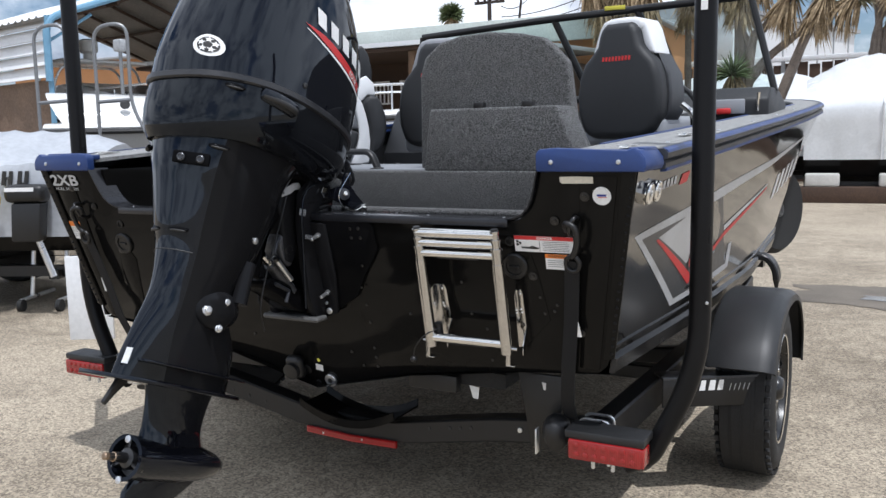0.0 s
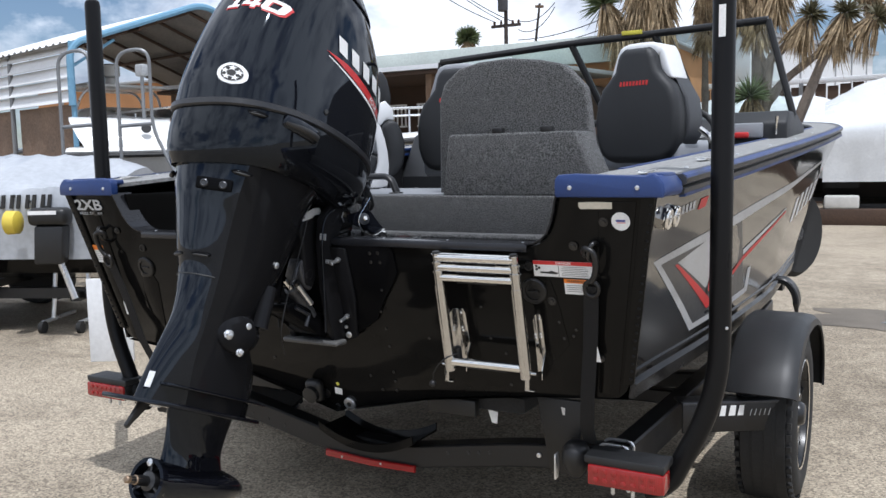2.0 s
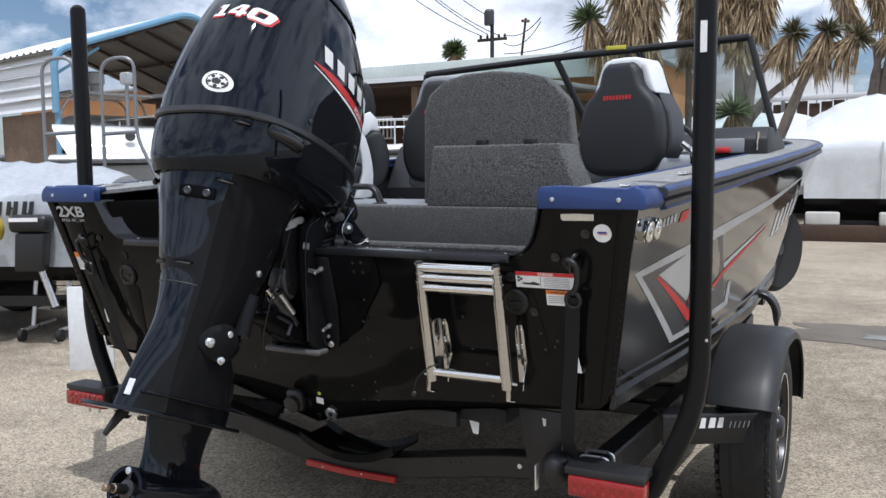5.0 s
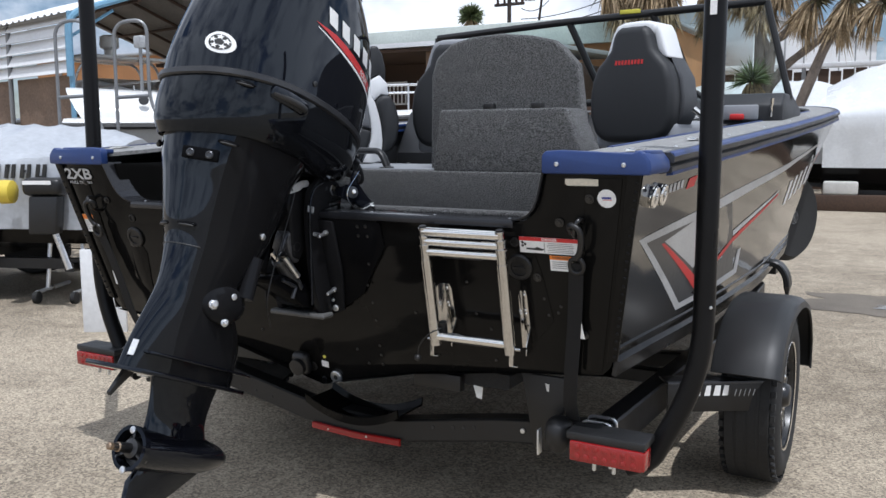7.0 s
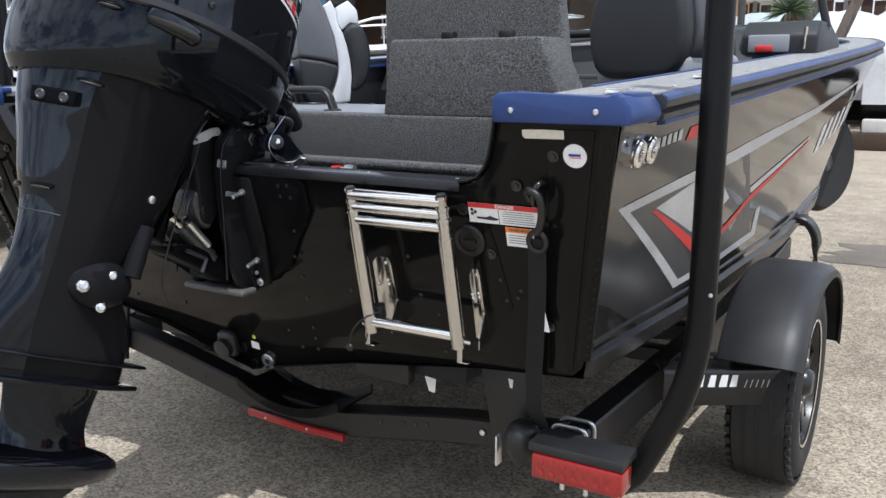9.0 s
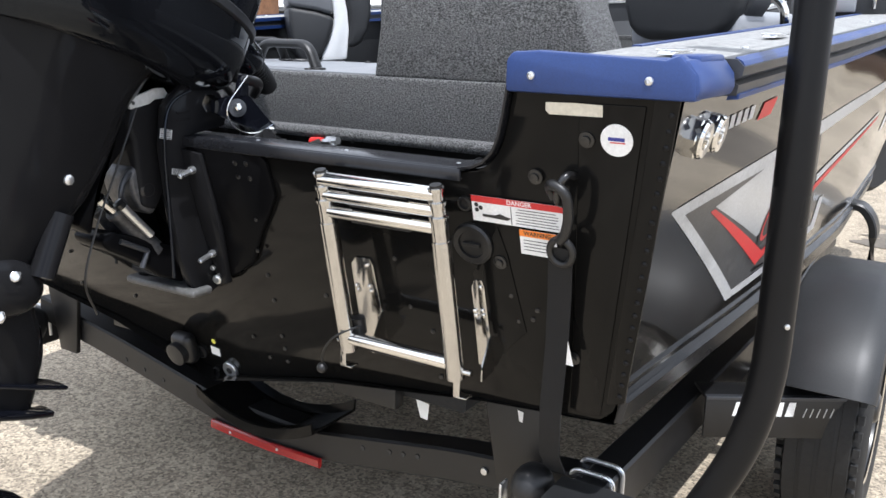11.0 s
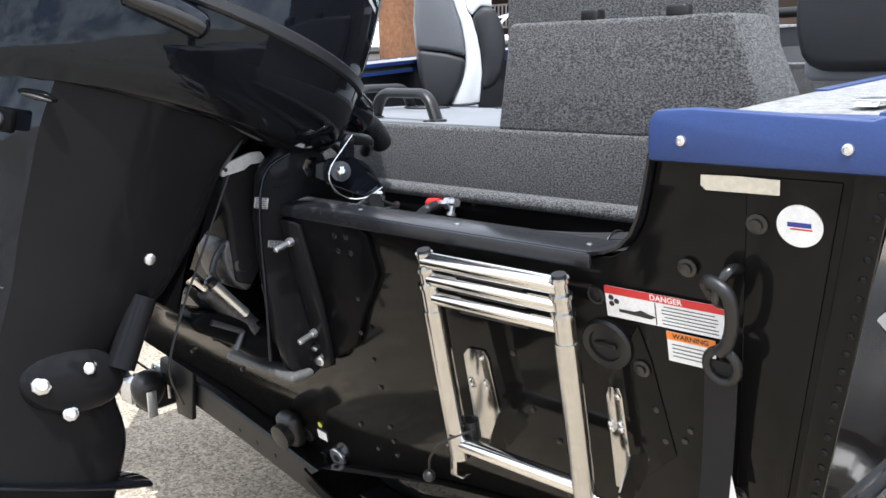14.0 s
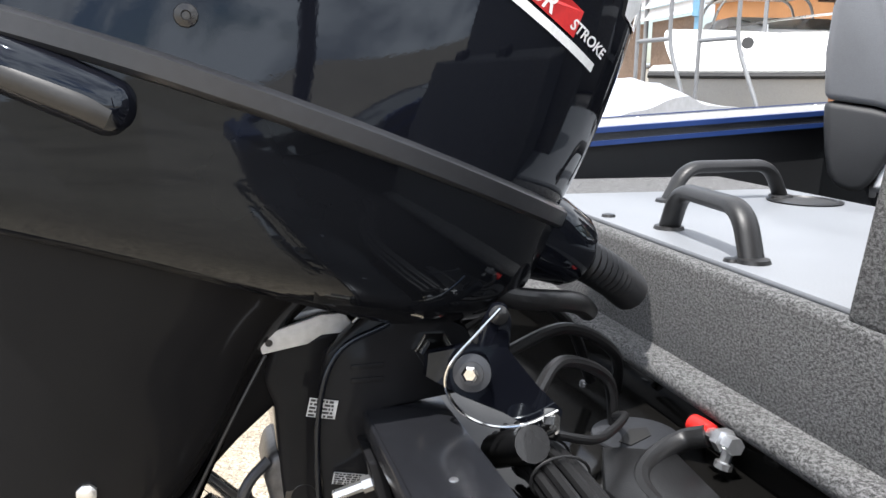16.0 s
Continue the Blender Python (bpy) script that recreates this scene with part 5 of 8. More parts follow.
helm_seat("captain_chair", "charcoal and white helm seat with red stitched mark", (0.615, 1.62, 1.315), -13, VINYL_WHITE)
helm_seat("passenger_chair", "charcoal passenger seat with pale piping and red stitched mark", (-0.35, 1.62, 1.29), 4, VINYL_GREY)
def fishing_chair():
    """A folding seat, its cushion tipped up against the backrest."""
    s = thing("fishing_chair", "black, grey and white folding seat tipped up on a pedestal", "chair", (-0.765, 1.395, 1.195), (0, 0, -45), "cockpit chairs")
    lower = [(-0.164, 0.210), (-0.160, 0.150), (-0.152, 0.090), (-0.142, 0.045), (-0.124, 0.014), (-0.090, 0.000), (-0.060, 0.008), (-0.038, 0.040), (-0.014, 0.090), (0.004, 0.145), (0.006, 0.178), (-0.060, 0.196)]
    upper = [(-0.164, 0.214), (-0.060, 0.200), (0.006, 0.182), (0.000, 0.240), (-0.012, 0.300), (-0.032, 0.356), (-0.052, 0.420), (-0.078, 0.478), (-0.112, 0.500), (-0.146, 0.480), (-0.166, 0.420), (-0.172, 0.320)]
    part("cushion_front", prism(B(), lower, -0.205, 0.205, "x", 0.016, seg=3), VINYL_DARK, s, "black lower half of the tipped-up cushion", 60)
    part("cushion_back", prism(B(), upper, -0.205, 0.205, "x", 0.016, seg=3), surface("mid_grey_vinyl", (0.13, 0.135, 0.145), 0.45, vary=0.1, bump=0.2, fine=500), s, "mid grey upper half of the cushion", 60)
    band = [(-0.052, 0.424), (-0.030, 0.358), (-0.010, 0.302), (0.002, 0.240), (0.008, 0.180), (0.006, 0.145), (-0.012, 0.088), (-0.034, 0.046), (-0.044, 0.012), (0.020, 0.016), (0.056, 0.022), (0.060, 0.060), (0.066, 0.130), (0.060, 0.200), (0.048, 0.260), (0.030, 0.316), (0.010, 0.350), (0.000, 0.410), (-0.020, 0.452)]
    part("piping", prism(B(), band, -0.185, 0.185, "x", 0.006), VINYL_WHITE, s, "white vinyl band between cushion and backrest", 60)
    back = [(0.058, 0.074), (0.080, 0.062), (0.112, 0.084), (0.138, 0.130), (0.150, 0.190), (0.148, 0.250), (0.130, 0.310), (0.108, 0.350), (0.066, 0.356), (0.034, 0.322), (0.050, 0.262), (0.063, 0.200), (0.069, 0.130)]
    part("backrest", prism(B(), back, -0.200, 0.200, "x", 0.018, seg=3), VINYL_DARK, s, "charcoal backrest", 60)
    collar = [(0.014, 0.352), (0.034, 0.328), (0.066, 0.360), (0.106, 0.354), (0.098, 0.415), (0.060, 0.455), (0.008, 0.425)]
    part("collar_band", prism(B(), collar, -0.150, 0.150, "x", 0.006), VINYL_WHITE, s, "white shoulder band", 60)
    head = [(-0.010, 0.452), (0.008, 0.432), (0.060, 0.462), (0.096, 0.422), (0.100, 0.480), (0.084, 0.560), (0.056, 0.606), (0.020, 0.600), (-0.006, 0.540)]
    part("headrest", prism(B(), head, -0.120, 0.120, "x", 0.016, seg=3), VINYL_DARK, s, "charcoal headrest", 60)
    part("stitched_mark", box(B(), (-0.05, 0.090, 0.505), (0.05, 0.098, 0.522)), RED, s, "", 0)
    bm = B()
    box(bm, (-0.10, -0.050, -0.006), (0.10, 0.060, 0.012), 0.004)
    box(bm, (-0.095, -0.052, -0.020), (0.095, -0.036, 0.010), 0.003)
    part("hinge_bracket", bm, ZINC, s, "bright seat hinge bracket")
    bm = B()
    lathe(bm, [(0.11, 0), (0.10, 0.006), (0.04, 0.012), (0.036, 0.35), (0.07, 0.412)], (0, 0.0, FLOOR_Z - 1.195), (0, 0, 1), 20)
    part("pedestal", bm, ALU_DARK, s)
    return s


fishing_chair()

# windshield
shield = thing("windshield", "walk-through windshield with black aluminium frame", "windshield")
SH = [(-1.02, 2.55, 1.53), (0.10, 2.72, 1.55), (0.62, 2.72, 1.55), (1.165, 2.50, 1.54)]
ST = [(-0.94, 2.5, 1.965), (-0.10, 2.60, 2.025), (0.40, 2.60, 2.040), (1.025, 2.54, 2.050)]
for a, b, c, d in zip(SH, SH[1:], ST, ST[1:]):
    bm = B()
    poly_add(bm, [a, b, d, c], [(0, 1, 2, 3)])
    p = part("pane", bm, GLASS, shield, "greenish clear glass pane", 0)
    p.visible_shadow = False
bm = tube(B(), arc(ST, 0.12, 6), 0.021, 12)
part("top_frame", bm, STEEL_BLACK, shield, "black top frame")
bm = tube(B(), arc(SH, 0.12, 6), 0.022, 12)
part("bottom_frame", bm, STEEL_BLACK, shield)
for i, (a, b) in enumerate(zip(SH, ST)):
    part("frame_post", tube(B(), [a, b], 0.021 if i in (1, 2) else 0.018, 10), STEEL_BLACK, shield)
bm = B()
box(bm, (0.22, 2.572, 2.042), (0.34, 2.580, 2.066), 0.002)
part("warning_sticker", bm, plain("yellow_print", (0.55, 0.50, 0.05)), shield, "yellow warning sticker")
# consoles
console = thing("helm_console", "charcoal helm console with wheel and gauges", "console")
bm = B()
prism(bm, [(2.05, 0.78), (2.95, 0.78), (2.95, 1.48), (2.62, 1.56), (2.32, 1.53), (2.12, 1.30)], 0.42, 1.05, "x", 0.03, seg=3)
part("body", bm, VINYL_DARK, console)
bm = B()
box(bm, (0.50, 2.12, 1.36), (0.84, 2.20, 1.435), 0.01, Matrix.Translation((0, 2.2, 1.34)) @ Matrix.Rotation(0.5, 4, "X") @ Matrix.Translation((0, -2.2, -1.34)))
part("dash_panel", bm, BLACK_PLASTIC, console)
bm = tube(B(), [(0.70 + 0.17 * math.cos(t * math.pi / 12), 2.02 + 0.06 * math.sin(t * math.pi / 12), 1.42 + 0.16 * math.sin(t * math.pi / 12)) for t in range(24)], 0.014, 10, closed=True)
sw = part("steering_wheel", bm, BLACK_PLASTIC, console, "black steering wheel")
for t in (0.2, 2.3, 4.4):
    part("wheel_spoke", tube(B(), [(0.70, 2.06, 1.42), (0.70 + 0.16 * math.cos(t), 2.02 + 0.06 * math.sin(t), 1.42 + 0.15 * math.sin(t))], 0.011, 8), CHROME, sw)
bm = B()
lathe(bm, [(0.05, 0), (0.045, 0.03), (0.02, 0.04)], (0.70, 2.06, 1.42), (0, -1, 0.3), 16)
part("wheel_hub", bm, CHROME, sw)
bm = B()
box(bm, (0.93, 1.45, 1.19), (1.02, 1.72, 1.30), 0.02, seg=3)
part("throttle_box", bm, BLACK_PLASTIC, console)
bm = tube(B(), arc([(0.95, 1.55, 1.27), (0.95, 1.52, 1.42), (0.90, 1.52, 1.46)], 0.04), 0.014, 10)
part("throttle_lever", bm, CHROME, console)
bm = B()
prism(bm, [(2.22, 1.40), (2.95, 1.42), (2.95, 1.50), (2.60, 1.565), (2.30, 1.56), (2.22, 1.50)], 0.86, 1.17, "x", 0.015, seg=3)
part("side_fairing", bm, VINYL_DARK, console, "charcoal fairing under the windshield")
part("side_pocket", box(B(), (0.89, 2.205, 1.425), (1.06, 2.222, 1.500), 0.008), VINYL_GREY, console, "grey inset pocket")
part("red_buckle", box(B(), (0.925, 2.185, 1.425), (0.995, 2.206, 1.455), 0.008), RED, console)
part("silver_stay", tube(B(), [(1.12, 2.21, 1.44), (1.125, 2.20, 1.53)], 0.008, 8), CHROME, console)
console2 = thing("passenger_console", "charcoal grey moulded passenger console", "console")
bm = B()
prism(bm, [(2.15, 0.78), (2.95, 0.78), (2.95, 1.48), (2.62, 1.55), (2.32, 1.51), (2.15, 1.25)], -1.05, -0.42, "x", 0.03, seg=3)
part("body", bm, VINYL_DARK, console2)
bm = B()
prism(bm, [(-1.18, 3.2), (1.18, 3.2), (1.1, 4.2), (0.75, 4.85), (0.3, 5.25), (-0.3, 5.25), (-0.75, 4.85), (-1.1, 4.2)], 1.30, 1.33, "z", 0.004)
part("bow_deck", bm, CARPET, boat, "grey carpeted bow deck")
bm = B()
box(bm, (-1.1, 3.2, 0.80), (1.1, 3.23, 1.31), 0.004)
part("bow_deck_front", bm, CARPET, boat)


# ---- graphics on the hull sides ----
PEARL = surface("pearl_silver_print", (0.50, 0.51, 0.52), 0.32, 0.25, vary=0.15, scale=4, fine=200, bump=0.02)
decal("silver_chevron", SILVER, [(-0.03, 0.683), (0.525, 0.193), (0.545, 0.228), (0.048, 0.652)], "silver chevron outline", n=10)
decal("silver_chevron", SILVER, [(0.525, 0.193), (1.36, 0.205), (1.33, 0.245), (0.545, 0.228)], n=10)
decal("silver_chevron", SILVER, [(1.33, 0.21), (1.40, 0.21), (1.36, 0.37), (1.30, 0.37)], n=4)
decal("silver_stripe", SILVER, [(-0.03, 0.683), (0.90, 0.763), (0.95, 0.705), (0.048, 0.652)], "tapering silver stripe", n=12)
decal("silver_stripe", SILVER, [(0.90, 0.763), (3.1, 0.845), (3.0, 0.825), (0.95, 0.705)], n=16)
decal("mesh_panel", DARKGREY, [(0.048, 0.652), (0.545, 0.228), (1.31, 0.245), (0.95, 0.705)], "dark grey mesh pattern panel", 0.0011, n=12)
decal("silver_wedge", PEARL, [(0.214, 0.624), (0.608, 0.404), (0.85, 0.52), (0.60, 0.702)], "pale silver wedge", 0.0019, n=10)
decal("red_edge", RED, [(0.191, 0.615), (0.691, 0.272), (0.72, 0.315), (0.215, 0.617)], "red arrow edge", 0.0022, n=10)
decal("red_edge", RED, [(0.691, 0.272), (1.14, 0.44), (1.13, 0.47), (0.70, 0.318)], "", 0.0022, n=8)
decal("red_line", RED, [(1.14, 0.44), (1.93, 0.612), (1.92, 0.622), (1.13, 0.472)], "thin red line", 0.0022, n=10)
decal("silver_line", SILVER, [(1.13, 0.480), (1.92, 0.630), (1.92, 0.642), (1.10, 0.515)], "", 0.0022, n=10)
for sx in (1, -1):
    bm = B()
    for r, pr, m in ((1.0, 0.0026, INK), (0.86, 0.0032, RED), (0.72, 0.0038, INK)):
        bm = B()
        vs = [bm.verts.new(hull_side_point(0.70 + 0.075 * r * math.cos(t * math.pi / 14), 0.475 + 0.11 * r * math.sin(t * math.pi / 14) + 0.05 * r * math.cos(t * math.pi / 14), sx, pr)) for t in range(28)]
        bm.faces.new(vs[::sx])
        part("oval_badge", bm, m, boat, "", 0)
# model marks as plain bars, then a red block
for k in range(5):
    y = 0.105 + k * 0.034
    decal("name_bar", SILVER, [(y, 0.872 + k * 0.002), (y + 0.024, 0.873 + k * 0.002), (y + 0.018, 0.913 + k * 0.002), (y - 0.004, 0.911 + k * 0.002)], "", 0.002, n=1)
decal("red_block", RED, [(0.300, 0.866), (0.378, 0.872), (0.392, 0.924), (0.314, 0.918)], "red model block", 0.002, n=2)
# large maker's word forward, as slanted bars
for k in range(7):
    y = 2.20 + k * 0.17
    decal("word_bar", VINYL_WHITE, [(y, 0.50 + k * 0.012), (y + 0.09, 0.505 + k * 0.012), (y + 0.14, 0.66 + k * 0.012), (y + 0.05, 0.655 + k * 0.012)], "", 0.002, n=2)
decal("red_tail", RED, [(3.42, 0.56), (3.72, 0.60), (3.66, 0.72), (3.50, 0.68)], "", 0.002, n=3)

# hexagonal drain fittings on the side
for sx in (1, -1):
    for y in (-0.028, 0.047):
        c = hull_side_point(max(y, 0.004), 0.886, sx)
        n = (hull_side_point(0.4, 0.886, sx, 1.0) - hull_side_point(0.4, 0.886, sx, 0.0)).normalized()
        c.y = y
        bm = B()
        lathe(bm, [(0.034, 0.0), (0.034, 0.010), (0.031, 0.012)], c, n, 6)
        lathe(bm, [(0.029, 0.0), (0.031, 0.016), (0.028, 0.020), (0.016, 0.019), (0.014, 0.004)], c, n, 24, cap=False)
        fit = part("drain_fitting", bm, CHROME, boat, "chromed hexagonal drain fitting")
        bm = B()
        lathe(bm, [(0.0165, 0.0), (0.0160, 0.0125)], c, n, 20)
        part("fitting_bore", bm, INK, fit)

# ---- things fixed to the transom ----
def on_plate(name, bm, mat, x, z, proud, parent=boat, label="", spin=0.0, smooth=0):
    """A flat shape (x across, y up) laid on the transom."""
    o = part(name, bm, mat, None, label, smooth)
    o.matrix_world = on_transom(x, z, proud) @ Matrix.Rotation(spin, 4, "Z")
    o.parent = parent
    return o


def rect(w, h, d=0.0006, cx=0.0, cy=0.0):
    return box(B(), (cx - w / 2, cy - h / 2, 0.0), (cx + w / 2, cy + h / 2, d))


dl = on_plate("danger_label", rect(0.176, 0.048), WHITE, 0.879, 1.031, 0.0045, label="white and red danger label")
def on_label(name, bm, mat, lab, x, y, up=0.0007):
    o = part(name, bm, mat, lab, "", 0)
    o.matrix_local = pose(x, y, up)
    return o
on_label("red_header", rect(0.176, 0.0115), RED, dl, 0, 0.0182)
on_label("danger_word", text_mesh("DANGER", 0.0115, 0.0002, 0.0002), WHITE, dl, 0.004, 0.0182, 0.0014)
on_label("picture_line", rect(0.0012, 0.034), INK, dl, -0.012, -0.006)
bm = flat_poly([(-0.026, -0.004), (0.022, -0.006), (0.030, -0.001), (0.020, 0.001), (0.008, 0.005), (-0.002, 0.001), (-0.026, 0.001)], 0.0004)
on_label("boat_silhouette", bm, INK, dl, -0.042, -0.010)
bm = B()
for k in range(3):
    a = k * 2.1
    bmesh.ops.create_circle(bm, cap_ends=True, segments=10, radius=0.0042, matrix=Matrix.Translation((0.0055 * math.cos(a), 0.0055 * math.sin(a), 0.0004)))
on_label("propeller_symbol", bm, INK, dl, -0.076, 0.002)
for k in range(6):
    on_label("fine_print", rect(0.078 if k % 3 else 0.070, 0.0011), DARKGREY, dl, 0.036, 0.0075 - k * 0.0052)
wl_ = on_plate("warning_label", rect(0.068, 0.046), WHITE, 0.914, 0.981, 0.0045, label="white and orange warning label")
on_label("orange_header", rect(0.068, 0.012), ORANGE, wl_, 0, 0.017)
on_label("warning_word", text_mesh("WARNING", 0.0105, 0.0002, 0.0002), INK, wl_, 0, 0.017, 0.0014)
for k in range(4):
    on_label("fine_print", rect(0.054, 0.0012), DARKGREY, wl_, 0, 0.004 - k * 0.006)
wp = on_plate("warning_label", rect(0.068, 0.072), WHITE, -1.060, 1.005, 0.0045, label="white and orange warning label")
on_label("orange_header", rect(0.068, 0.020), ORANGE, wp, 0, 0.026)
for k in range(5):
    on_label("fine_print", rect(0.054, 0.0012), DARKGREY, wp, 0, 0.008 - k * 0.008)
bm = B()
poly_add(bm, [(-0.046, 0.009, 0.0005), (-0.047, -0.004, 0.0009), (-0.041, -0.010, 0.0005), (0.046, -0.009, 0.0005), (0.047, 0.0095, 0.0005), (0, 0.0105, 0.0006)], [(0, 1, 2, 3, 4, 5)])
on_plate("tape_strip", bm, TAPE, 0.991, 1.214, 0.0045, label="torn strip of cream masking tape")
bm = B()
lathe(bm, [(0.0255, 0.0), (0.0255, 0.0015), (0.022, 0.0018)], (0, 0, 0), (0, 0, 1), 36)
cs = on_plate("round_sticker", bm, WHITE, 1.058, 1.172, 0.0042, label="round white dealer sticker with blue and red bars")
on_label("sticker_bar", rect(0.026, 0.0055), plain("navy_print", (0.03, 0.04, 0.25)), cs, 0, 0.002, 0.0019)
on_label("sticker_bar", rect(0.024, 0.0016), RED, cs, 0.002, -0.0035, 0.0019)
on_plate("hull_word", wide(text_mesh("2XB", 0.058, 0.0004, 0.0014), 1.45), SILVER, -1.040, 1.197, 0.0055, label="grey 2XB lettering", smooth=0)
on_plate("hull_word", wide(text_mesh("HULL SYSTEM", 0.016, 0.0004, 0.0), 1.3), SILVER, -1.036, 1.166, 0.0055)
# round deck plates
for x in (0.783, -0.815):
    bm = B()
    lathe(bm, [(0.040, 0.0), (0.040, 0.006), (0.036, 0.010), (0.026, 0.010), (0.025, 0.006), (0.006, 0.006), (0.005, 0.009)], (0, 0, 0), (0, 0, 1), 32)
    pl_ = on_plate("inspection_plate", bm, BLACK_PLASTIC, x, 0.962, 0.0005, label="black round inspection plate", smooth=30)
    bm = B()
    box(bm, (-0.018, -0.004, 0.006), (0.018, 0.004, 0.011), 0.002)
    on_label("finger_grip", bm, BLACK_PLASTIC, pl_, 0, 0, 0)
    bm = B()
    lathe(bm, [(0.014, 0.0), (0.014, 0.004), (0.010, 0.005), (0.009, 0.001)], (0, 0, 0), (0, 0, 1), 20)
    on_plate("cable_port", bm, BLACK_PLASTIC, x * 0.99, 1.036, 0.0005, smooth=30)
# drain plug
bm = B()
lathe(bm, [(0.023, 0.0), (0.023, 0.006), (0.021, 0.008), (0.009, 0.008), (0.0085, 0.003)], (0, 0, 0), (0, 0, 1), 28)
dp = on_plate("drain_plug", bm, ZINC, 0.028, 0.500, 0.0005, label="bright metal drain fitting", smooth=30)
bm = B()
lathe(bm, [(0.0095, 0.0), (0.009, 0.0035)], (0, 0, 0), (0, 0, 1), 16)
on_label("drain_hole", bm, INK, dp, 0, 0, 0.005)
on_plate("white_tag", rect(0.030, 0.024), WHITE, -0.012, 0.543, 0.001, label="small white printed tag", spin=-0.12)
bm = B()
lathe(bm, [(0.007, 0), (0.006, 0.001)], (0, 0, 0), (0, 0, 1), 16)
on_plate("yellow_dot", bm, plain("yellow_dot_print", (0.65, 0.60, 0.08)), -0.010, 0.571, 0.001)
# bilge outlets and the bait pump housing
bm = B()
box(bm, (-0.034, -0.045, 0.0), (0.034, 0.040, 0.040), 0.018, seg=3)
lathe(bm, [(0.030, 0.0), (0.030, 0.018), (0.020, 0.02)], (0.0, -0.005, 0.038), (0, 0, 1), 20)
on_plate("pump_housing", bm, BLACK_PLASTIC, -0.100, 0.548, 0.0005, label="black moulded bait-pump housing", smooth=40)
for x, z, r in ((-0.068, 0.528, 0.018), (-0.028, 0.484, 0.010)):
    bm = B()
    lathe(bm, [(r, 0.0), (r, 0.004), (r * 0.8, 0.005), (r * 0.7, 0.001)], (0, 0, 0), (0, 0, 1), 18)
    on_plate("pump_port", bm, BLACK_PLASTIC, x, z, 0.0005, smooth=30)
# transom bolts and rivets
BOLTS = [(0.236, 1.055), (0.267, 1.057), (0.235, 1.026), (0.269, 1.026), (0.257, 0.934), (0.239, 0.860), (0.239, 0.798), (0.240, 0.736), (0.141, 0.620), (0.237, 0.644), (0.237, 0.610), (0.180, 0.573), (0.237, 0.576), (0.665, 0.754), (0.669, 0.650), (0.40, 0.78), (0.60, 0.90), (0.62, 0.80), (-0.273, 0.644), (-0.495, 0.640), (-0.50, 0.733), (-0.24, 0.86), (-0.26, 1.04), (0.85, 0.87), (0.86, 0.82), (0.90, 0.85), (0.89, 0.83)]
for x, z in BOLTS:
    bm = B()
    r = 0.0052 if z < 1.0 else 0.0062
    lathe(bm, [(r, 0), (r * 0.9, 0.0018), (r * 0.4, 0.003)], (0, 0, 0), (0, 0, 1), 8)
    on_plate("transom_bolt", bm, MOTOR_DARK, x, z, 0.0125 if (abs(x) < 0.28 and z > 0.85) else 0.0006, smooth=30)
for x, z in ((1.010, 1.169), (0.918, 1.100), (0.836, 0.934), (0.966, 0.77), (-1.01, 1.169), (-0.918, 1.10), (-0.836, 0.934)):
    bm = B()
    lathe(bm, [(0.0135, 0), (0.013, 0.002), (0.008, 0.003), (0.0075, 0.007), (0.003, 0.008)], (0, 0, 0), (0, 0, 1), 12)
    on_plate("dome_bolt", bm, MOTOR_DARK, x, z, 0.0045, smooth=30)

# ---- tie-down straps with hooks ----
for sx in (1, -1):
    strap = thing("tie_down_strap", "black webbing tie-down strap hooked to the transom eye", "tie-down strap", group="transom tie-downs")
    def P(x, z, out=0.0):
        return Vector((x * sx, transom_y(z, out), z))
    bm = tube(B(), spline([P(0.985, 1.108, 0.0), P(0.985, 1.112, 0.03), P(0.976, 1.095, 0.042), P(0.970, 1.070, 0.036), P(0.972, 1.060, 0.01), P(0.974, 1.058, 0.0)], 5), 0.0065, 12)
    part("eye_bolt", bm, MOTOR_DARK, strap, "black transom eye bolt")
    bm = tube(B(), spline([P(0.962, 1.075, 0.030), P(0.958, 1.090, 0.036), P(0.968, 1.098, 0.046), P(0.990, 1.085, 0.050), P(0.992, 1.050, 0.048), P(0.984, 1.020, 0.046), P(0.972, 1.004, 0.044)], 6), 0.0085, 14)
    part("hook", bm, BLACK_PLASTIC, strap, "black coated s-hook")
    bm = tube(B(), [P(0.972 + 0.020 * math.cos(t * math.pi / 10), 0.984 + 0.022 * math.sin(t * math.pi / 10), 0.040) for t in range(20)], 0.0062, 10, closed=True)
    part("hook_ring", bm, BLACK_PLASTIC, strap)
    rows = []
    for x, z, o in ((0.970, 0.990, 0.041), (0.966, 0.96, 0.036), (0.958, 0.90, 0.030), (0.945, 0.80, 0.026), (0.925, 0.66, 0.03), (0.905, 0.54, 0.012), (0.893, 0.47, -0.035)):
        c = P(x, z, o)
        rows.append([c + Vector((-0.021 * sx, 0, 0)), c + Vector((0.021 * sx, 0, 0)), c + Vector((0.021 * sx, 0.004, 0)), c + Vector((-0.021 * sx, 0.004, 0))])
    bm = loft(B(), rows)
    part("webbing", bm, surface("black_webbing" + str(sx), (0.005, 0.005, 0.0055), 0.85, fine=700, bump=0.6), strap, "black woven webbing")
    bm = flat_poly([(-0.008, 0.028), (0.002, 0.028), (0.010, -0.028), (-0.007, -0.028)])
    t = part("strap_tag", bm, WHITE, strap, "white sewn-in tag", 0)
    t.matrix_world = on_transom((0.965) * sx, 0.790, 0.026)

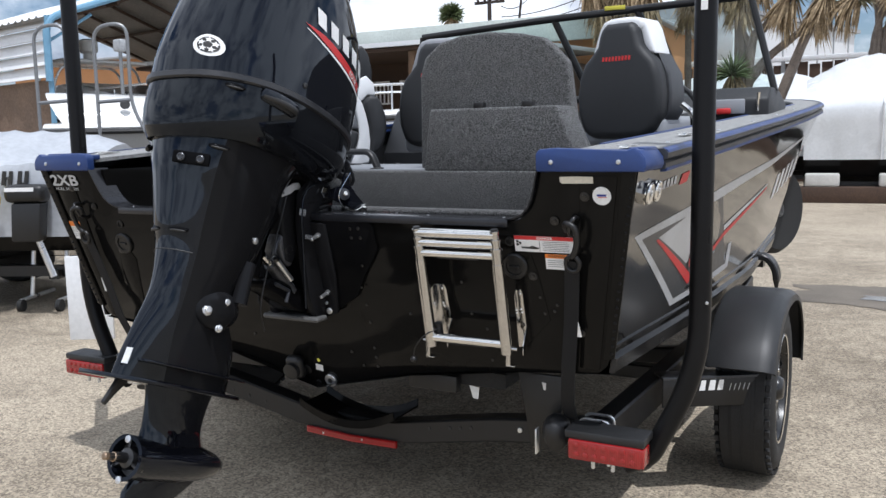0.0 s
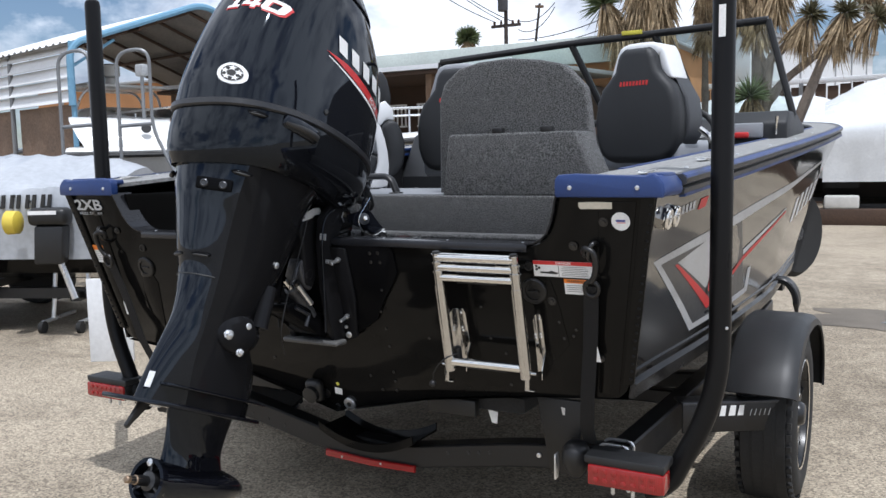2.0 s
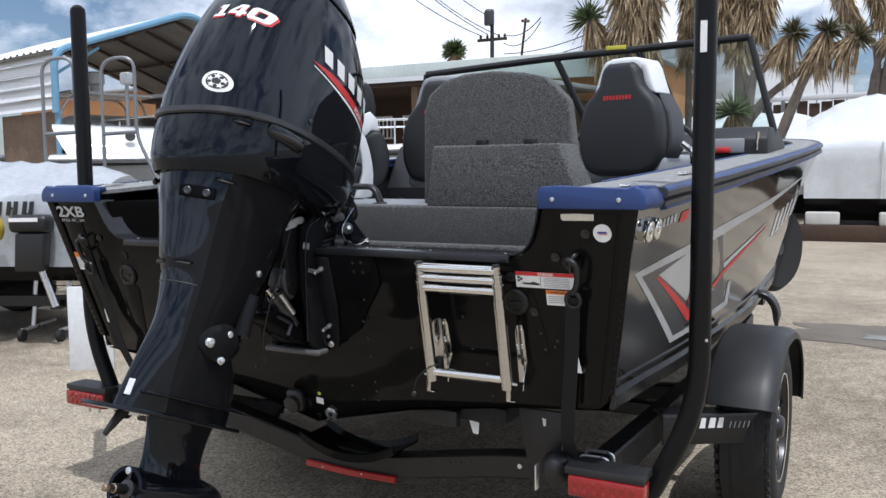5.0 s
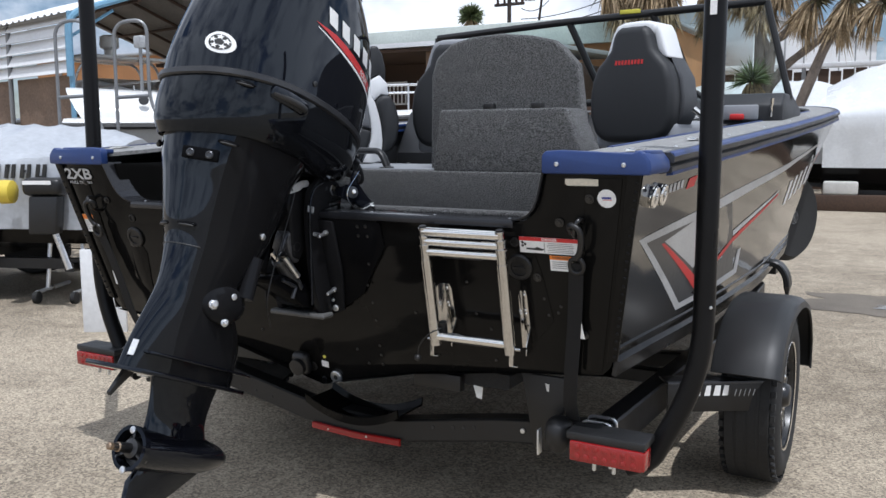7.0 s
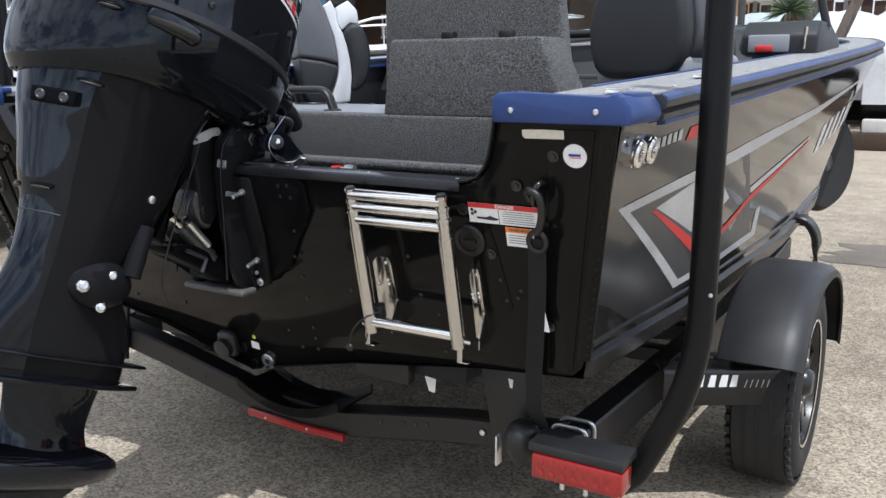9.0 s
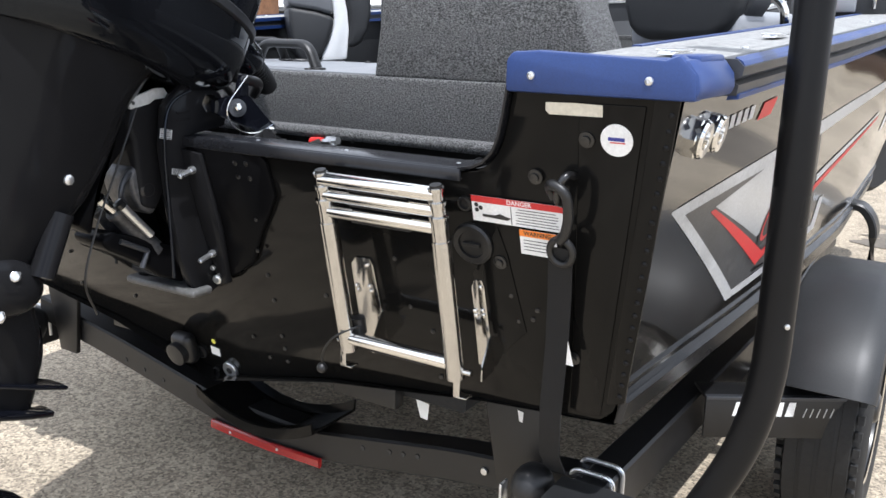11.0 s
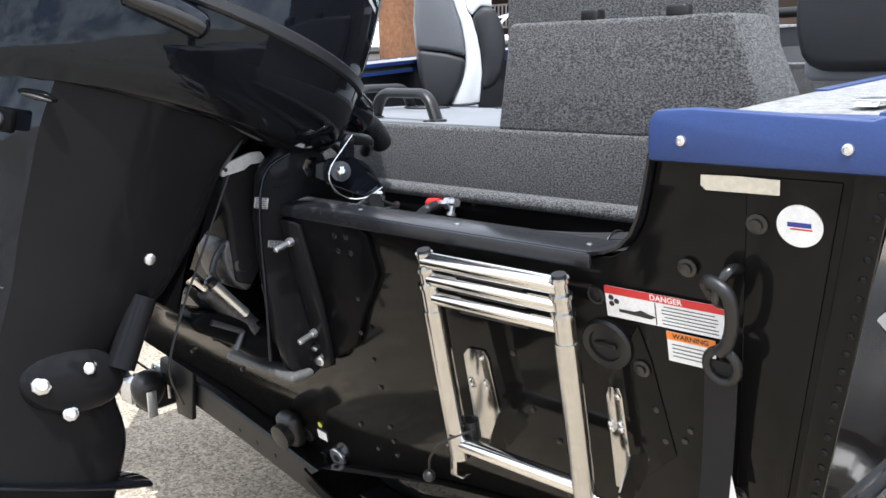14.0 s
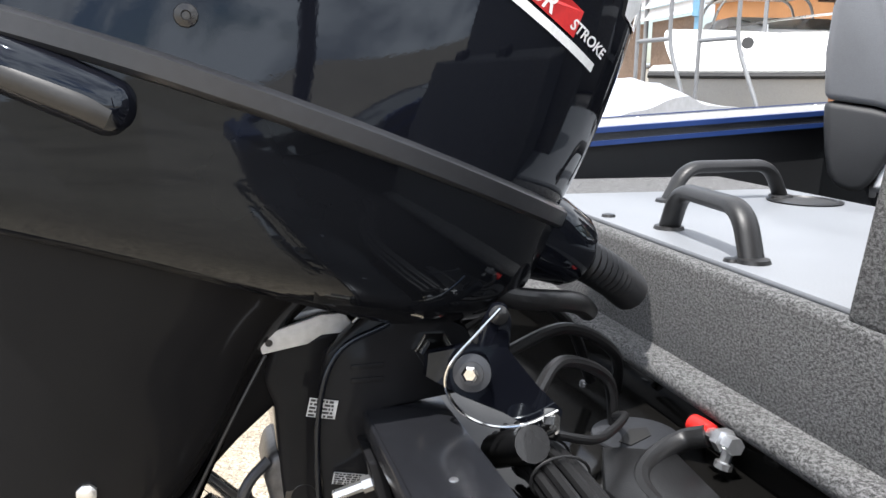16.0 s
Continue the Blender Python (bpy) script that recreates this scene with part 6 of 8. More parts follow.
# ---- cables in the stern well ----
def ribbed(points, r, ridge=0.0022, step=0.0065, n=10):
    """A corrugated hose along a smooth line."""
    sp = spline(points, n)
    run = [sp[0]]
    acc = 0.0
    out, rad = [sp[0]], [r]
    k = 0
    for a, b in zip(sp, sp[1:]):
        L = (b - a).length
        m = max(1, int(L / (step / 2)))
        for i in range(1, m + 1):
            out.append(a.lerp(b, i / m))
            rad.append(r + (ridge if k % 2 else 0.0))
            k += 1
    return tube(B(), out, r, 14, radii=rad)


loom = thing("cable_loom", "bundle of black corrugated cable conduits in the stern well", "cable loom")
for k in range(11):
    a = 2 * math.pi * k / 9
    q = 0.017 if k < 9 else 0.006
    oy, oz = 1.35 * q * math.cos(a), 0.85 * q * math.sin(a)
    part("sleeved_cable", tube(B(), spline([(0.115, 0.052 + oy, 1.060 + oz), (0.20, 0.062 + oy, 1.058 + oz), (0.34, 0.058 + oy, 1.056 + oz), (0.50, 0.070 + oy, 1.054 + oz), (0.62, 0.110 + oy, 1.054 + oz), (0.70, 0.150 + oy, 1.058 + oz)], 6), 0.0066, 8), BLACK_PLASTIC, loom)
for k in range(3):
    part("cable_end", tube(B(), [(0.695, 0.138 + 0.014 * k, 1.056 + 0.006 * k), (0.78, 0.165 + 0.02 * k, 1.060 + 0.006 * k), (0.862, 0.185 + 0.02 * k, 1.060)], 0.0085, 10), STEEL_BLACK, loom)
for x, y, z in ((0.672, 0.138, 1.057), (0.17, 0.060, 1.060), (0.215, 0.062, 1.060)):
    bm = tube(B(), [(x, y + 0.032 * math.cos(t * math.pi / 10), z + 0.023 * math.sin(t * math.pi / 10)) for t in range(20)], 0.0016, 8, closed=True)
    part("cable_tie", bm, BLACK_PLASTIC, loom)
rig = thing("rigging_hose", "black corrugated rigging boot between motor and boat", "rigging hose")
part("boot", ribbed([(0.036, 0.135, 1.252), (0.030, 0.175, 1.232), (0.015, 0.215, 1.208), (-0.002, 0.246, 1.186)], 0.023, 0.003, 0.0085), BLACK_PLASTIC, rig)
bm = B()
lathe(bm, [(0.056, -0.085), (0.052, -0.04), (0.044, 0.0), (0.036, 0.012)], (0.037, 0.145, 1.250), (0, 0.85, -0.42), 24)
part("boot_flange", bm, COWL, rig, "glossy flared boot flange")
for k, pts in enumerate(([(0.02, 0.02, 1.16), (0.0, 0.10, 1.19), (-0.05, 0.19, 1.13), (-0.08, 0.24, 1.04)], [(0.05, 0.05, 1.13), (0.02, 0.15, 1.15), (-0.02, 0.24, 1.10), (-0.06, 0.27, 1.03)], [(0.14, 0.06, 1.11), (0.08, 0.12, 1.13), (0.04, 0.20, 1.09), (0.03, 0.22, 1.022)], [(0.18, 0.07, 1.09), (0.16, 0.13, 1.07), (0.09, 0.20, 1.06), (0.02, 0.22, 1.03)])):
    part("cable", tube(B(), spline(pts, 8), 0.0075 if k < 3 else 0.005, 10), BLACK_PLASTIC, rig)
part("hydraulic_hose", tube(B(), spline([(0.10, -0.01, 1.235), (0.10, 0.05, 1.215), (0.08, 0.13, 1.20), (0.02, 0.18, 1.17)], 8), 0.0125, 12), BLACK_PLASTIC, rig)
wash = thing("washdown_fitting", "metal hose fitting with a red rubber cap", "hose fitting", (0, 0, -0.010))
bm = B()
lathe(bm, [(0.011, 0), (0.012, 0.014), (0.012, 0.034), (0.009, 0.038)], (0.150, 0.276, 1.066), (-1, 0.02, -0.08), 14)
part("red_cap", bm, plain("red_rubber", (0.60, 0.02, 0.015), 0.5), wash, "red rubber cap")
bm = B()
lathe(bm, [(0.008, 0), (0.008, 0.02), (0.014, 0.022), (0.014, 0.036), (0.010, 0.038), (0.010, 0.055)], (0.150, 0.276, 1.066), (1, -0.1, 0.15), 6)
lathe(bm, [(0.006, 0), (0.006, 0.02), (0.010, 0.021), (0.010, 0.028)], (0.192, 0.272, 1.072), (0, -0.3, -1), 8)
part("fitting", bm, ZINC, wash)
part("hose", tube(B(), spline([(0.15, 0.272, 1.064), (0.13, 0.25, 1.05), (0.15, 0.20, 1.038), (0.20, 0.165, 1.034), (0.30, 0.16, 1.034)], 6), 0.013, 12), BLACK_PLASTIC, wash)
# brackets and holes in the well pan
bm = B()
lathe(bm, [(0.054, 0), (0.053, 0.003)], (0.064, 0.231, 1.0205), (0, 0, 1), 28)
part("pan_plate", bm, ALU_DARK, boat)
bm = B()
prism(bm, [(-0.03, -0.008), (0.012, -0.014), (0.030, 0.0), (0.012, 0.014), (-0.03, 0.008)], 0.0, 0.0012, "z")
o = part("pan_slot", bm, INK, boat)
o.location = (0.070, 0.228, 1.0238)
o.rotation_euler = (0, 0, 2.2)
bm = B()
prism(bm, [(0.105, 0.165), (0.135, 0.240), (0.282, 0.222), (0.306, 0.128), (0.20, 0.120)], 1.0205, 1.034, "z", 0.003)
part("pan_bracket", bm, STEEL_BLACK, boat)
bm = B()
prism(bm, [(0.274, 0.226), (0.286, 0.226), (0.314, 0.124), (0.302, 0.124)], 1.0345, 1.039, "z", 0.001)
part("bracket_strip", bm, ALU_DARK, boat, "dull aluminium strip")
for x, y in ((-0.12, 0.25), (0.05, 0.27), (0.30, 0.24), (0.35, 0.10), (0.55, 0.22)):
    bm = B()
    lathe(bm, [(0.006, 0), (0.005, 0.003)], (x, y, 1.0203), (0, 0, 1), 10)
    part("pan_screw", bm, ZINC, boat)
bm = flat_poly([(-0.03, -0.012), (0.03, -0.012), (0.026, 0.012), (-0.026, 0.012)], 0.0)
o = part("pan_label", bm, ALU_DARK, boat, "", 0)
o.location = (0.33, 0.16, 1.0212)

# ---- motor brackets and steering linkage, fixed to the boat ----
mount = thing("motor_bracket", "black cast clamp brackets and tilt gear of the outboard", "motor bracket")
for sx in (1, -1):
    out = [(-0.098, 1.212), (-0.045, 1.208), (0.000, 1.185), (0.020, 1.150), (0.010, 1.112), (-0.088, 1.100), (transom_y(1.0, 0.012), 1.0), (transom_y(0.86, 0.012), 0.86), (transom_y(0.755, 0.012), 0.755), (-0.058, 0.738), (-0.088, 0.742), (-0.108, 0.775), (-0.132, 0.832), (-0.150, 0.95), (-0.162, 1.08), (-0.150, 1.165)]
    bm = prism(B(), out, 0.070 * sx, 0.096 * sx, "x", 0.005)
    cb = part("clamp_bracket", bm, DIM_BLACK, mount, "gloss black cast clamp bracket", 40)
    bm = B()
    plate(bm, [(0.094 * sx, 1.075), (0.150 * sx, 1.068), (0.152 * sx, 0.90), (0.134 * sx, 0.765), (0.094 * sx, 0.748)], 0.012, 0.028, 0.004)
    part("bracket_flange", bm, DIM_BLACK, cb, "", 40)
    for dy, z in ((0.012, 1.150), (0.010, 1.135)):
        bm = B()
        box(bm, (0.094 * sx - 0.004, -0.125, z - 0.0025), (0.094 * sx + 0.004, -0.090, z + 0.0025), 0.001)
        part("cast_rib", bm, DIM_BLACK, cb)
    bm = tube(B(), spline([(0.0965 * sx, -0.155, 0.80), (0.0975 * sx, -0.158, 0.95), (0.0975 * sx, -0.160, 1.09), (0.0975 * sx, -0.140, 1.165), (0.0975 * sx, -0.085, 1.195)], 8), 0.0035, 8)
    part("bracket_edge", bm, COWL, cb, "", 60)
    for x, z, L in ((0.122, 1.032, 0.040), (0.114, 0.838, 0.042)):
        y = transom_y(z, 0.028)
        bm = B()
        lathe(bm, [(0.0085, 0), (0.0085, 0.010), (0.0058, 0.0105), (0.0058, L), (0.004, L + 0.002)], (x * sx, y, z), (0, -0.966, -0.26), 6)
        part("through_bolt", bm, ZINC, cb, "zinc bolt end with nut")
    for x, z, r in ((0.104, 0.772, 0.011), (0.100, 0.800, 0.006)):
        bm = B()
        lathe(bm, [(r, 0), (r, 0.006), (r * 0.7, 0.008)], (x * sx, transom_y(z, 0.028), z), (0.3 * sx, -0.966, -0.26), 8)
        part("hex_bolt", bm, ZINC, cb)
    for y, z, w, h in ((-0.155, 1.108, 0.030, 0.020), (-0.128, 1.026, 0.034, 0.013)):
        bm = B()
        box(bm, (-0.0006, -w / 2, -h / 2), (0.0006, w / 2, h / 2), 0.0)
        o = part("rating_plate", bm, SILVER, cb, "small silver rating plate with black print", 0)
        o.matrix_world = pose(0.0975 * sx, y, z, -12, 0, 0)
        bm = B()
        marks = random.Random(int(h * 1000))
        for k in range(5):
            a = -w / 2 + 0.0012
            while a < w / 2 - 0.004:
                b = min(a + marks.uniform(0.0015, 0.007), w / 2 - 0.001)
                box(bm, (-0.0010, a, -h / 2 + h * (k + 0.18) / 5), (0.0010, b, -h / 2 + h * (k + 0.80) / 5))
                a = b + marks.uniform(0.0006, 0.002)
        bmesh.ops.transform(bm, matrix=o.matrix_world, verts=bm.verts[:])
        part("plate_print", bm, INK, cb, "", 0)
# swivel bracket, tilt cylinder, rods, anode
bm = prism(B(), [(-0.095, 1.190), (-0.200, 1.170), (-0.212, 1.125), (-0.200, 1.095), (-0.196, 1.02), (-0.190, 0.955), (-0.150, 0.94), (-0.110, 1.00), (-0.088, 1.10)], -0.052, 0.052, "x", 0.012, seg=3)
arm = prism(B(), [(-0.130, 1.186), (-0.205, 1.172), (-0.240, 1.105), (-0.285, 1.010), (-0.334, 0.940), (-0.306, 0.912), (-0.285, 0.985), (-0.270, 1.022), (-0.238, 1.056), (-0.192, 1.097), (-0.140, 1.110)], -0.040, 0.042, "x", 0.008)
part("swivel_arm", arm, PLATE_PAINT, mount, "black cast arm along the leg", 40)
part("swivel_bracket", bm, DIM_BLACK, mount, "dark cast swivel bracket", 40)
GREY_CASTING = surface("grey_casting", (0.075, 0.075, 0.078), 0.40, 0.35, vary=0.4, scale=20, bump=0.3)
for sx in (1, -1):
    bm = B()
    tube(bm, [(0.030 * sx, -0.150, 0.850), (0.030 * sx, -0.206, 0.912), (0.030 * sx, -0.238, 0.946)], 0.020, 18, radii=[0.024, 0.020, 0.017])
    tube(bm, [(0.030 * sx, -0.236, 0.944), (0.030 * sx, -0.242, 0.951)], 0.0205, 18)
    cy = part("trim_cylinder", bm, GREY_CASTING, mount, "grey cast trim cylinder", 40)
    part("trim_rod", tube(B(), [(0.030 * sx, -0.238, 0.946), (0.030 * sx, -0.276, 0.984)], 0.0125, 14), CHROME, cy, "polished trim rod")
bm = B()
tube(bm, [(0.058, -0.178, 0.894), (0.058, -0.246, 0.968)], 0.0095, 14)
part("tilt_rod", bm, ZINC, mount, "bright tilt rod")
bm = B()
lathe(bm, [(0.0115, 0), (0.0115, 0.012), (0.007, 0.014)], (0.058, -0.244, 0.966), (0, -0.68, 0.73), 12)
part("rod_end", bm, MOTOR_DARK, mount)
# cast swivel body with a bore
bm = prism(B(), [(-0.140, 1.040), (-0.178, 1.048), (-0.206, 1.036), (-0.212, 1.010), (-0.204, 0.975), (-0.190, 0.948), (-0.158, 0.930), (-0.138, 0.955), (-0.132, 1.0)], -0.046, 0.046, "x", 0.010, seg=3)
body = part("pump_body", bm, GREY_CASTING, mount, "grey cast tilt pump body", 40)
bm = B()
lathe(bm, [(0.020, 0), (0.020, 0.004), (0.014, 0.006), (0.013, 0.001)], (0.0462, -0.170, 0.988), (1, 0, 0), 20)
part("pump_bore", bm, MOTOR_DARK, body)
bm = B()
tube(bm, spline([(0.040, -0.206, 1.030), (0.046, -0.228, 1.010), (0.046, -0.236, 0.985), (0.040, -0.222, 0.962)], 5), 0.0065, 10)
part("pump_line", bm, ALU_DARK, body)
bm = B()
tube(bm, [(0.055, -0.252, 0.893), (0.055, -0.186, 0.859)], 0.0058, 12)
tube(bm, [(0.055, -0.186, 0.860), (0.055, -0.203, 0.826)], 0.0060, 12)
part("trim_stop", bm, ALU_DARK, mount, "bright trim stop rod")
bm = prism(B(), [(-0.085, 0.764), (-0.150, 0.792), (-0.205, 0.836), (-0.282, 0.880), (-0.292, 0.902), (-0.262, 0.914), (-0.200, 0.892), (-0.120, 0.860), (-0.080, 0.845)], -0.052, 0.052, "x", 0.010, seg=3)
part("lower_yoke", bm, PLATE_PAINT, mount, "", 40)
bm = B()
box(bm, (-0.115, -0.120, 0.744), (0.112, -0.060, 0.762), 0.008, seg=3)
part("anode", bm, surface("anode_grey", (0.10, 0.10, 0.098), 0.6, 0.2), mount, "grey sacrificial anode bar", 40)
bm = prism(B(), [(-0.212, 1.160), (-0.216, 1.176), (-0.200, 1.184), (-0.150, 1.199), (-0.126, 1.199), (-0.118, 1.188), (-0.126, 1.178), (-0.150, 1.177), (-0.165, 1.168)], 0.058, 0.065, "x", 0.001)
lev = part("tilt_lock", bm, SILVER, mount, "bare grey tilt-lock lever")
bm = B()
lathe(bm, [(0.004, 0), (0.0038, 0.001)], (0.0651, -0.205, 1.172), (1, 0, 0), 10)
part("lever_hole", bm, INK, lev)
part("lever_cable", tube(B(), spline([(0.080, -0.210, 1.164), (0.085, -0.245, 1.10), (0.085, -0.285, 1.02), (0.085, -0.325, 0.94), (0.085, -0.36, 0.84), (0.07, -0.33, 0.76)], 6), 0.0022, 6), BLACK_PLASTIC, lev)
bm = B()
lathe(bm, [(0.011, 0), (0.011, 0.006), (0.007, 0.008)], (0.030, -0.160, 1.124), (1, -0.2, 0), 6)
part("grease_nut", bm, surface("plated_nut", (0.5, 0.52, 0.42), 0.4, 0.7), mount)
# tilt tube and steering link
bm = B()
tube(bm, [(-0.19, -0.034, 1.162), (0.092, -0.036, 1.164)], 0.017, 18)
part("tilt_tube", bm, MOTOR_DARK, mount)
bm = B()
lathe(bm, [(0.021, 0), (0.021, 0.016), (0.017, 0.02), (0.014, 0.03)], (0.088, -0.036, 1.164), (1, -0.1, 0), 6)
part("tube_nut", bm, CHROME, mount)
link = part("steering_link", loft(B(), [[(x + a, y + b, z + c) for a, b, c in ((-0.006, 0, -w), (0.006, 0, -w), (0.006, 0.002, w), (-0.006, 0.002, w))] for x, y, z, w in ((0.130, -0.055, 1.160, 0.012), (0.146, -0.022, 1.156, 0.026), (0.157, 0.020, 1.146, 0.034), (0.166, 0.050, 1.118, 0.024), (0.172, 0.076, 1.102, 0.013))]), COWL, mount, "gloss black steering link", 40)
bm = prism(B(), [(-0.012, 1.150), (0.028, 1.150), (0.030, 1.205), (0.024, 1.224), (0.010, 1.226), (0.000, 1.208)], 0.142, 0.155, "x", 0.005)
part("link_arm", bm, COWL, link, "", 40)
bm = B()
lathe(bm, [(0.010, 0), (0.010, 0.004), (0.006, 0.006)], (0.155, 0.014, 1.214), (1, -0.25, 0.1), 16)
part("arm_pin", bm, MOTOR_DARK, link)
bm = B()
lathe(bm, [(0.0195, 0), (0.0195, 0.003), (0.012, 0.004), (0.012, 0.006)], (0.160, -0.014, 1.157), (0.9, -0.45, 0.15), 24)
part("washer", bm, ALU_DARK, link)
bm = B()
lathe(bm, [(0.0088, 0), (0.0088, 0.010), (0.006, 0.012)], (0.163, -0.016, 1.158), (0.9, -0.45, 0.15), 6)
part("link_bolt", bm, CHROME, link)
bm = B()
lathe(bm, [(0.011, -0.012), (0.011, 0.010), (0.007, 0.012)], (0.182, 0.062, 1.104), (0.8, -0.4, -0.4), 6)
part("link_nut", bm, CHROME, link)
pts = [(0.158 + 0.24 * (y + 0.041), y, z) for y, z in ((0.010, 1.225), (-0.012, 1.199), (-0.036, 1.169), (-0.041, 1.145), (-0.029, 1.121), (-0.007, 1.106), (0.018, 1.101), (0.043, 1.105), (0.070, 1.119))]
part("wire_loop", tube(B(), spline(pts, 8), 0.0021, 8), CHROME, link, "bright steel wire loop")
bm = tube(B(), [(0.205, 0.035, 1.095), (0.12, 0.03, 1.05)], 0.019, 16)
part("steering_ram", bm, MOTOR_DARK, mount)
for pts, r in (([(0.05, -0.06, 1.225), (0.075, -0.015, 1.205)], 0.004), ([(0.080, -0.090, 1.168), (0.080, -0.046, 1.180)], 0.004)):
    part("bare_rod", tube(B(), pts, r, 8), SILVER, mount)

# ---- more of the motor: vents, bolts, bosses, side marks ----
def mlocal(name, bm, mat, label="", smooth=30):
    return part(name, bm, mat, motor, label, smooth)


for sx in (1, -1):
    # long grip below the seal band, its recess shade given as a black bar
    bm = tube(B(), spline([(0.182 * sx, -0.500, 0.130), (0.2015 * sx, -0.450, 0.130), (0.2085 * sx, -0.400, 0.130), (0.2065 * sx, -0.365, 0.128)], 6), 0.024, 16, radii=[0.012] + [0.024] * 15 + [0.022, 0.018, 0.008])
    g = mlocal("side_grip", bm, COWL, "moulded side grip", 60)
    bm = tube(B(), spline([(0.196 * sx, -0.496, 0.124), (0.2160 * sx, -0.450, 0.124), (0.2240 * sx, -0.405, 0.124), (0.2220 * sx, -0.382, 0.123)], 6), 0.0115, 12)
    part("slot_shade", bm, INK, g)
    # lower vents
    for x, v, w in ((0.161, 0.570, 0.116), (0.132, 0.545, -0.048), (0.041, 0.530, -0.278)):
        m = Matrix.Translation((x * sx, -v, w)) @ Matrix.Rotation((0.75 if x > 0.1 else 0.35) * sx, 4, "Z")
        bm = B()
        bmesh.ops.create_uvsphere(bm, u_segments=18, v_segments=10, radius=1.0)
        bmesh.ops.transform(bm, matrix=m @ Matrix.Diagonal((0.030, 0.0075, 0.0075, 1)), verts=bm.verts[:])
        hood = mlocal("vent", bm, PLATE_PAINT, "small black hooded vent", 60)
        bm = B()
        bmesh.ops.create_uvsphere(bm, u_segments=14, v_segments=8, radius=1.0)
        bmesh.ops.transform(bm, matrix=m @ Matrix.Translation((0, -0.003, -0.004)) @ Matrix.Diagonal((0.024, 0.006, 0.004, 1)), verts=bm.verts[:])
        part("vent_slot", bm, INK, hood)
    # lower mount cover with three bolts
    bm = B()
    bmesh.ops.create_uvsphere(bm, u_segments=28, v_segments=16, radius=1.0)
    bmesh.ops.transform(bm, matrix=Matrix.Translation((0.058 * sx, -0.335, -0.458)) @ Matrix.Rotation(0.10, 4, "X") @ Matrix.Diagonal((0.030, 0.088, 0.058, 1)), verts=bm.verts[:])
    mc = mlocal("mount_cover", bm, DIM_BLACK, "rounded gloss black mount cover", 60)
    for v, w, r in ((0.392, -0.468, 0.011), (0.325, -0.432, 0.010), (0.332, -0.508, 0.009)):
        bm = B()
        lathe(bm, [(r * 1.5, 0), (r * 1.4, 0.002), (r, 0.003), (r, 0.009), (r * 0.7, 0.011)], (0.078 * sx, -v, w), (sx, -0.25, 0.1), 8)
        part("cover_bolt", bm, ZINC, mc)
    bm = tube(B(), [(0.070 * sx, -0.262, -0.300), (0.074 * sx, -0.268, -0.425)], 0.024, 18)
    mlocal("damper_tube", bm, DIM_BLACK, "", 60)
    bm = B()
    lathe(bm, [(0.010, 0), (0.010, 0.005), (0.006, 0.007)], (0.096 * sx, -0.285, -0.237), (sx, 0, 0), 8)
    mlocal("leg_bolt", bm, ZINC)
    bm = B()
    lathe(bm, [(0.010, 0), (0.009, 0.004), (0.004, 0.005), (0.003, 0.003)], (0.2150 * sx, -0.357, 0.217), (sx, 0, 0), 12)
    mlocal("cowl_screw", bm, MOTOR_DARK)
# flush port plate on the aft face
bm = B()
box(bm, (-0.052, -0.006, -0.017), (0.052, 0.006, 0.017), 0.005)
fp = mlocal("flush_plate", bm, PLATE_PAINT, "small black plate with two bolts")
fp.matrix_local = pose(0.081, -0.584, -0.095, 13, 0, 23)
for x in (-0.026, 0.028):
    bm = B()
    lathe(bm, [(0.011, 0), (0.011, 0.004), (0.008, 0.006), (0.006, 0.004)], (x, -0.006, 0), (0, -1, 0), 12)
    part("plate_bolt", bm, ALU_DARK, fp)
bm = B()
box(bm, (-0.008, -0.001, -0.022), (0.008, 0.001, 0.022), 0.0)
lb = mlocal("silver_label", bm, SILVER, "small silver label on the leg")
lb.matrix_local = pose(0.030, -0.585, -0.632, -18, 0, 28)
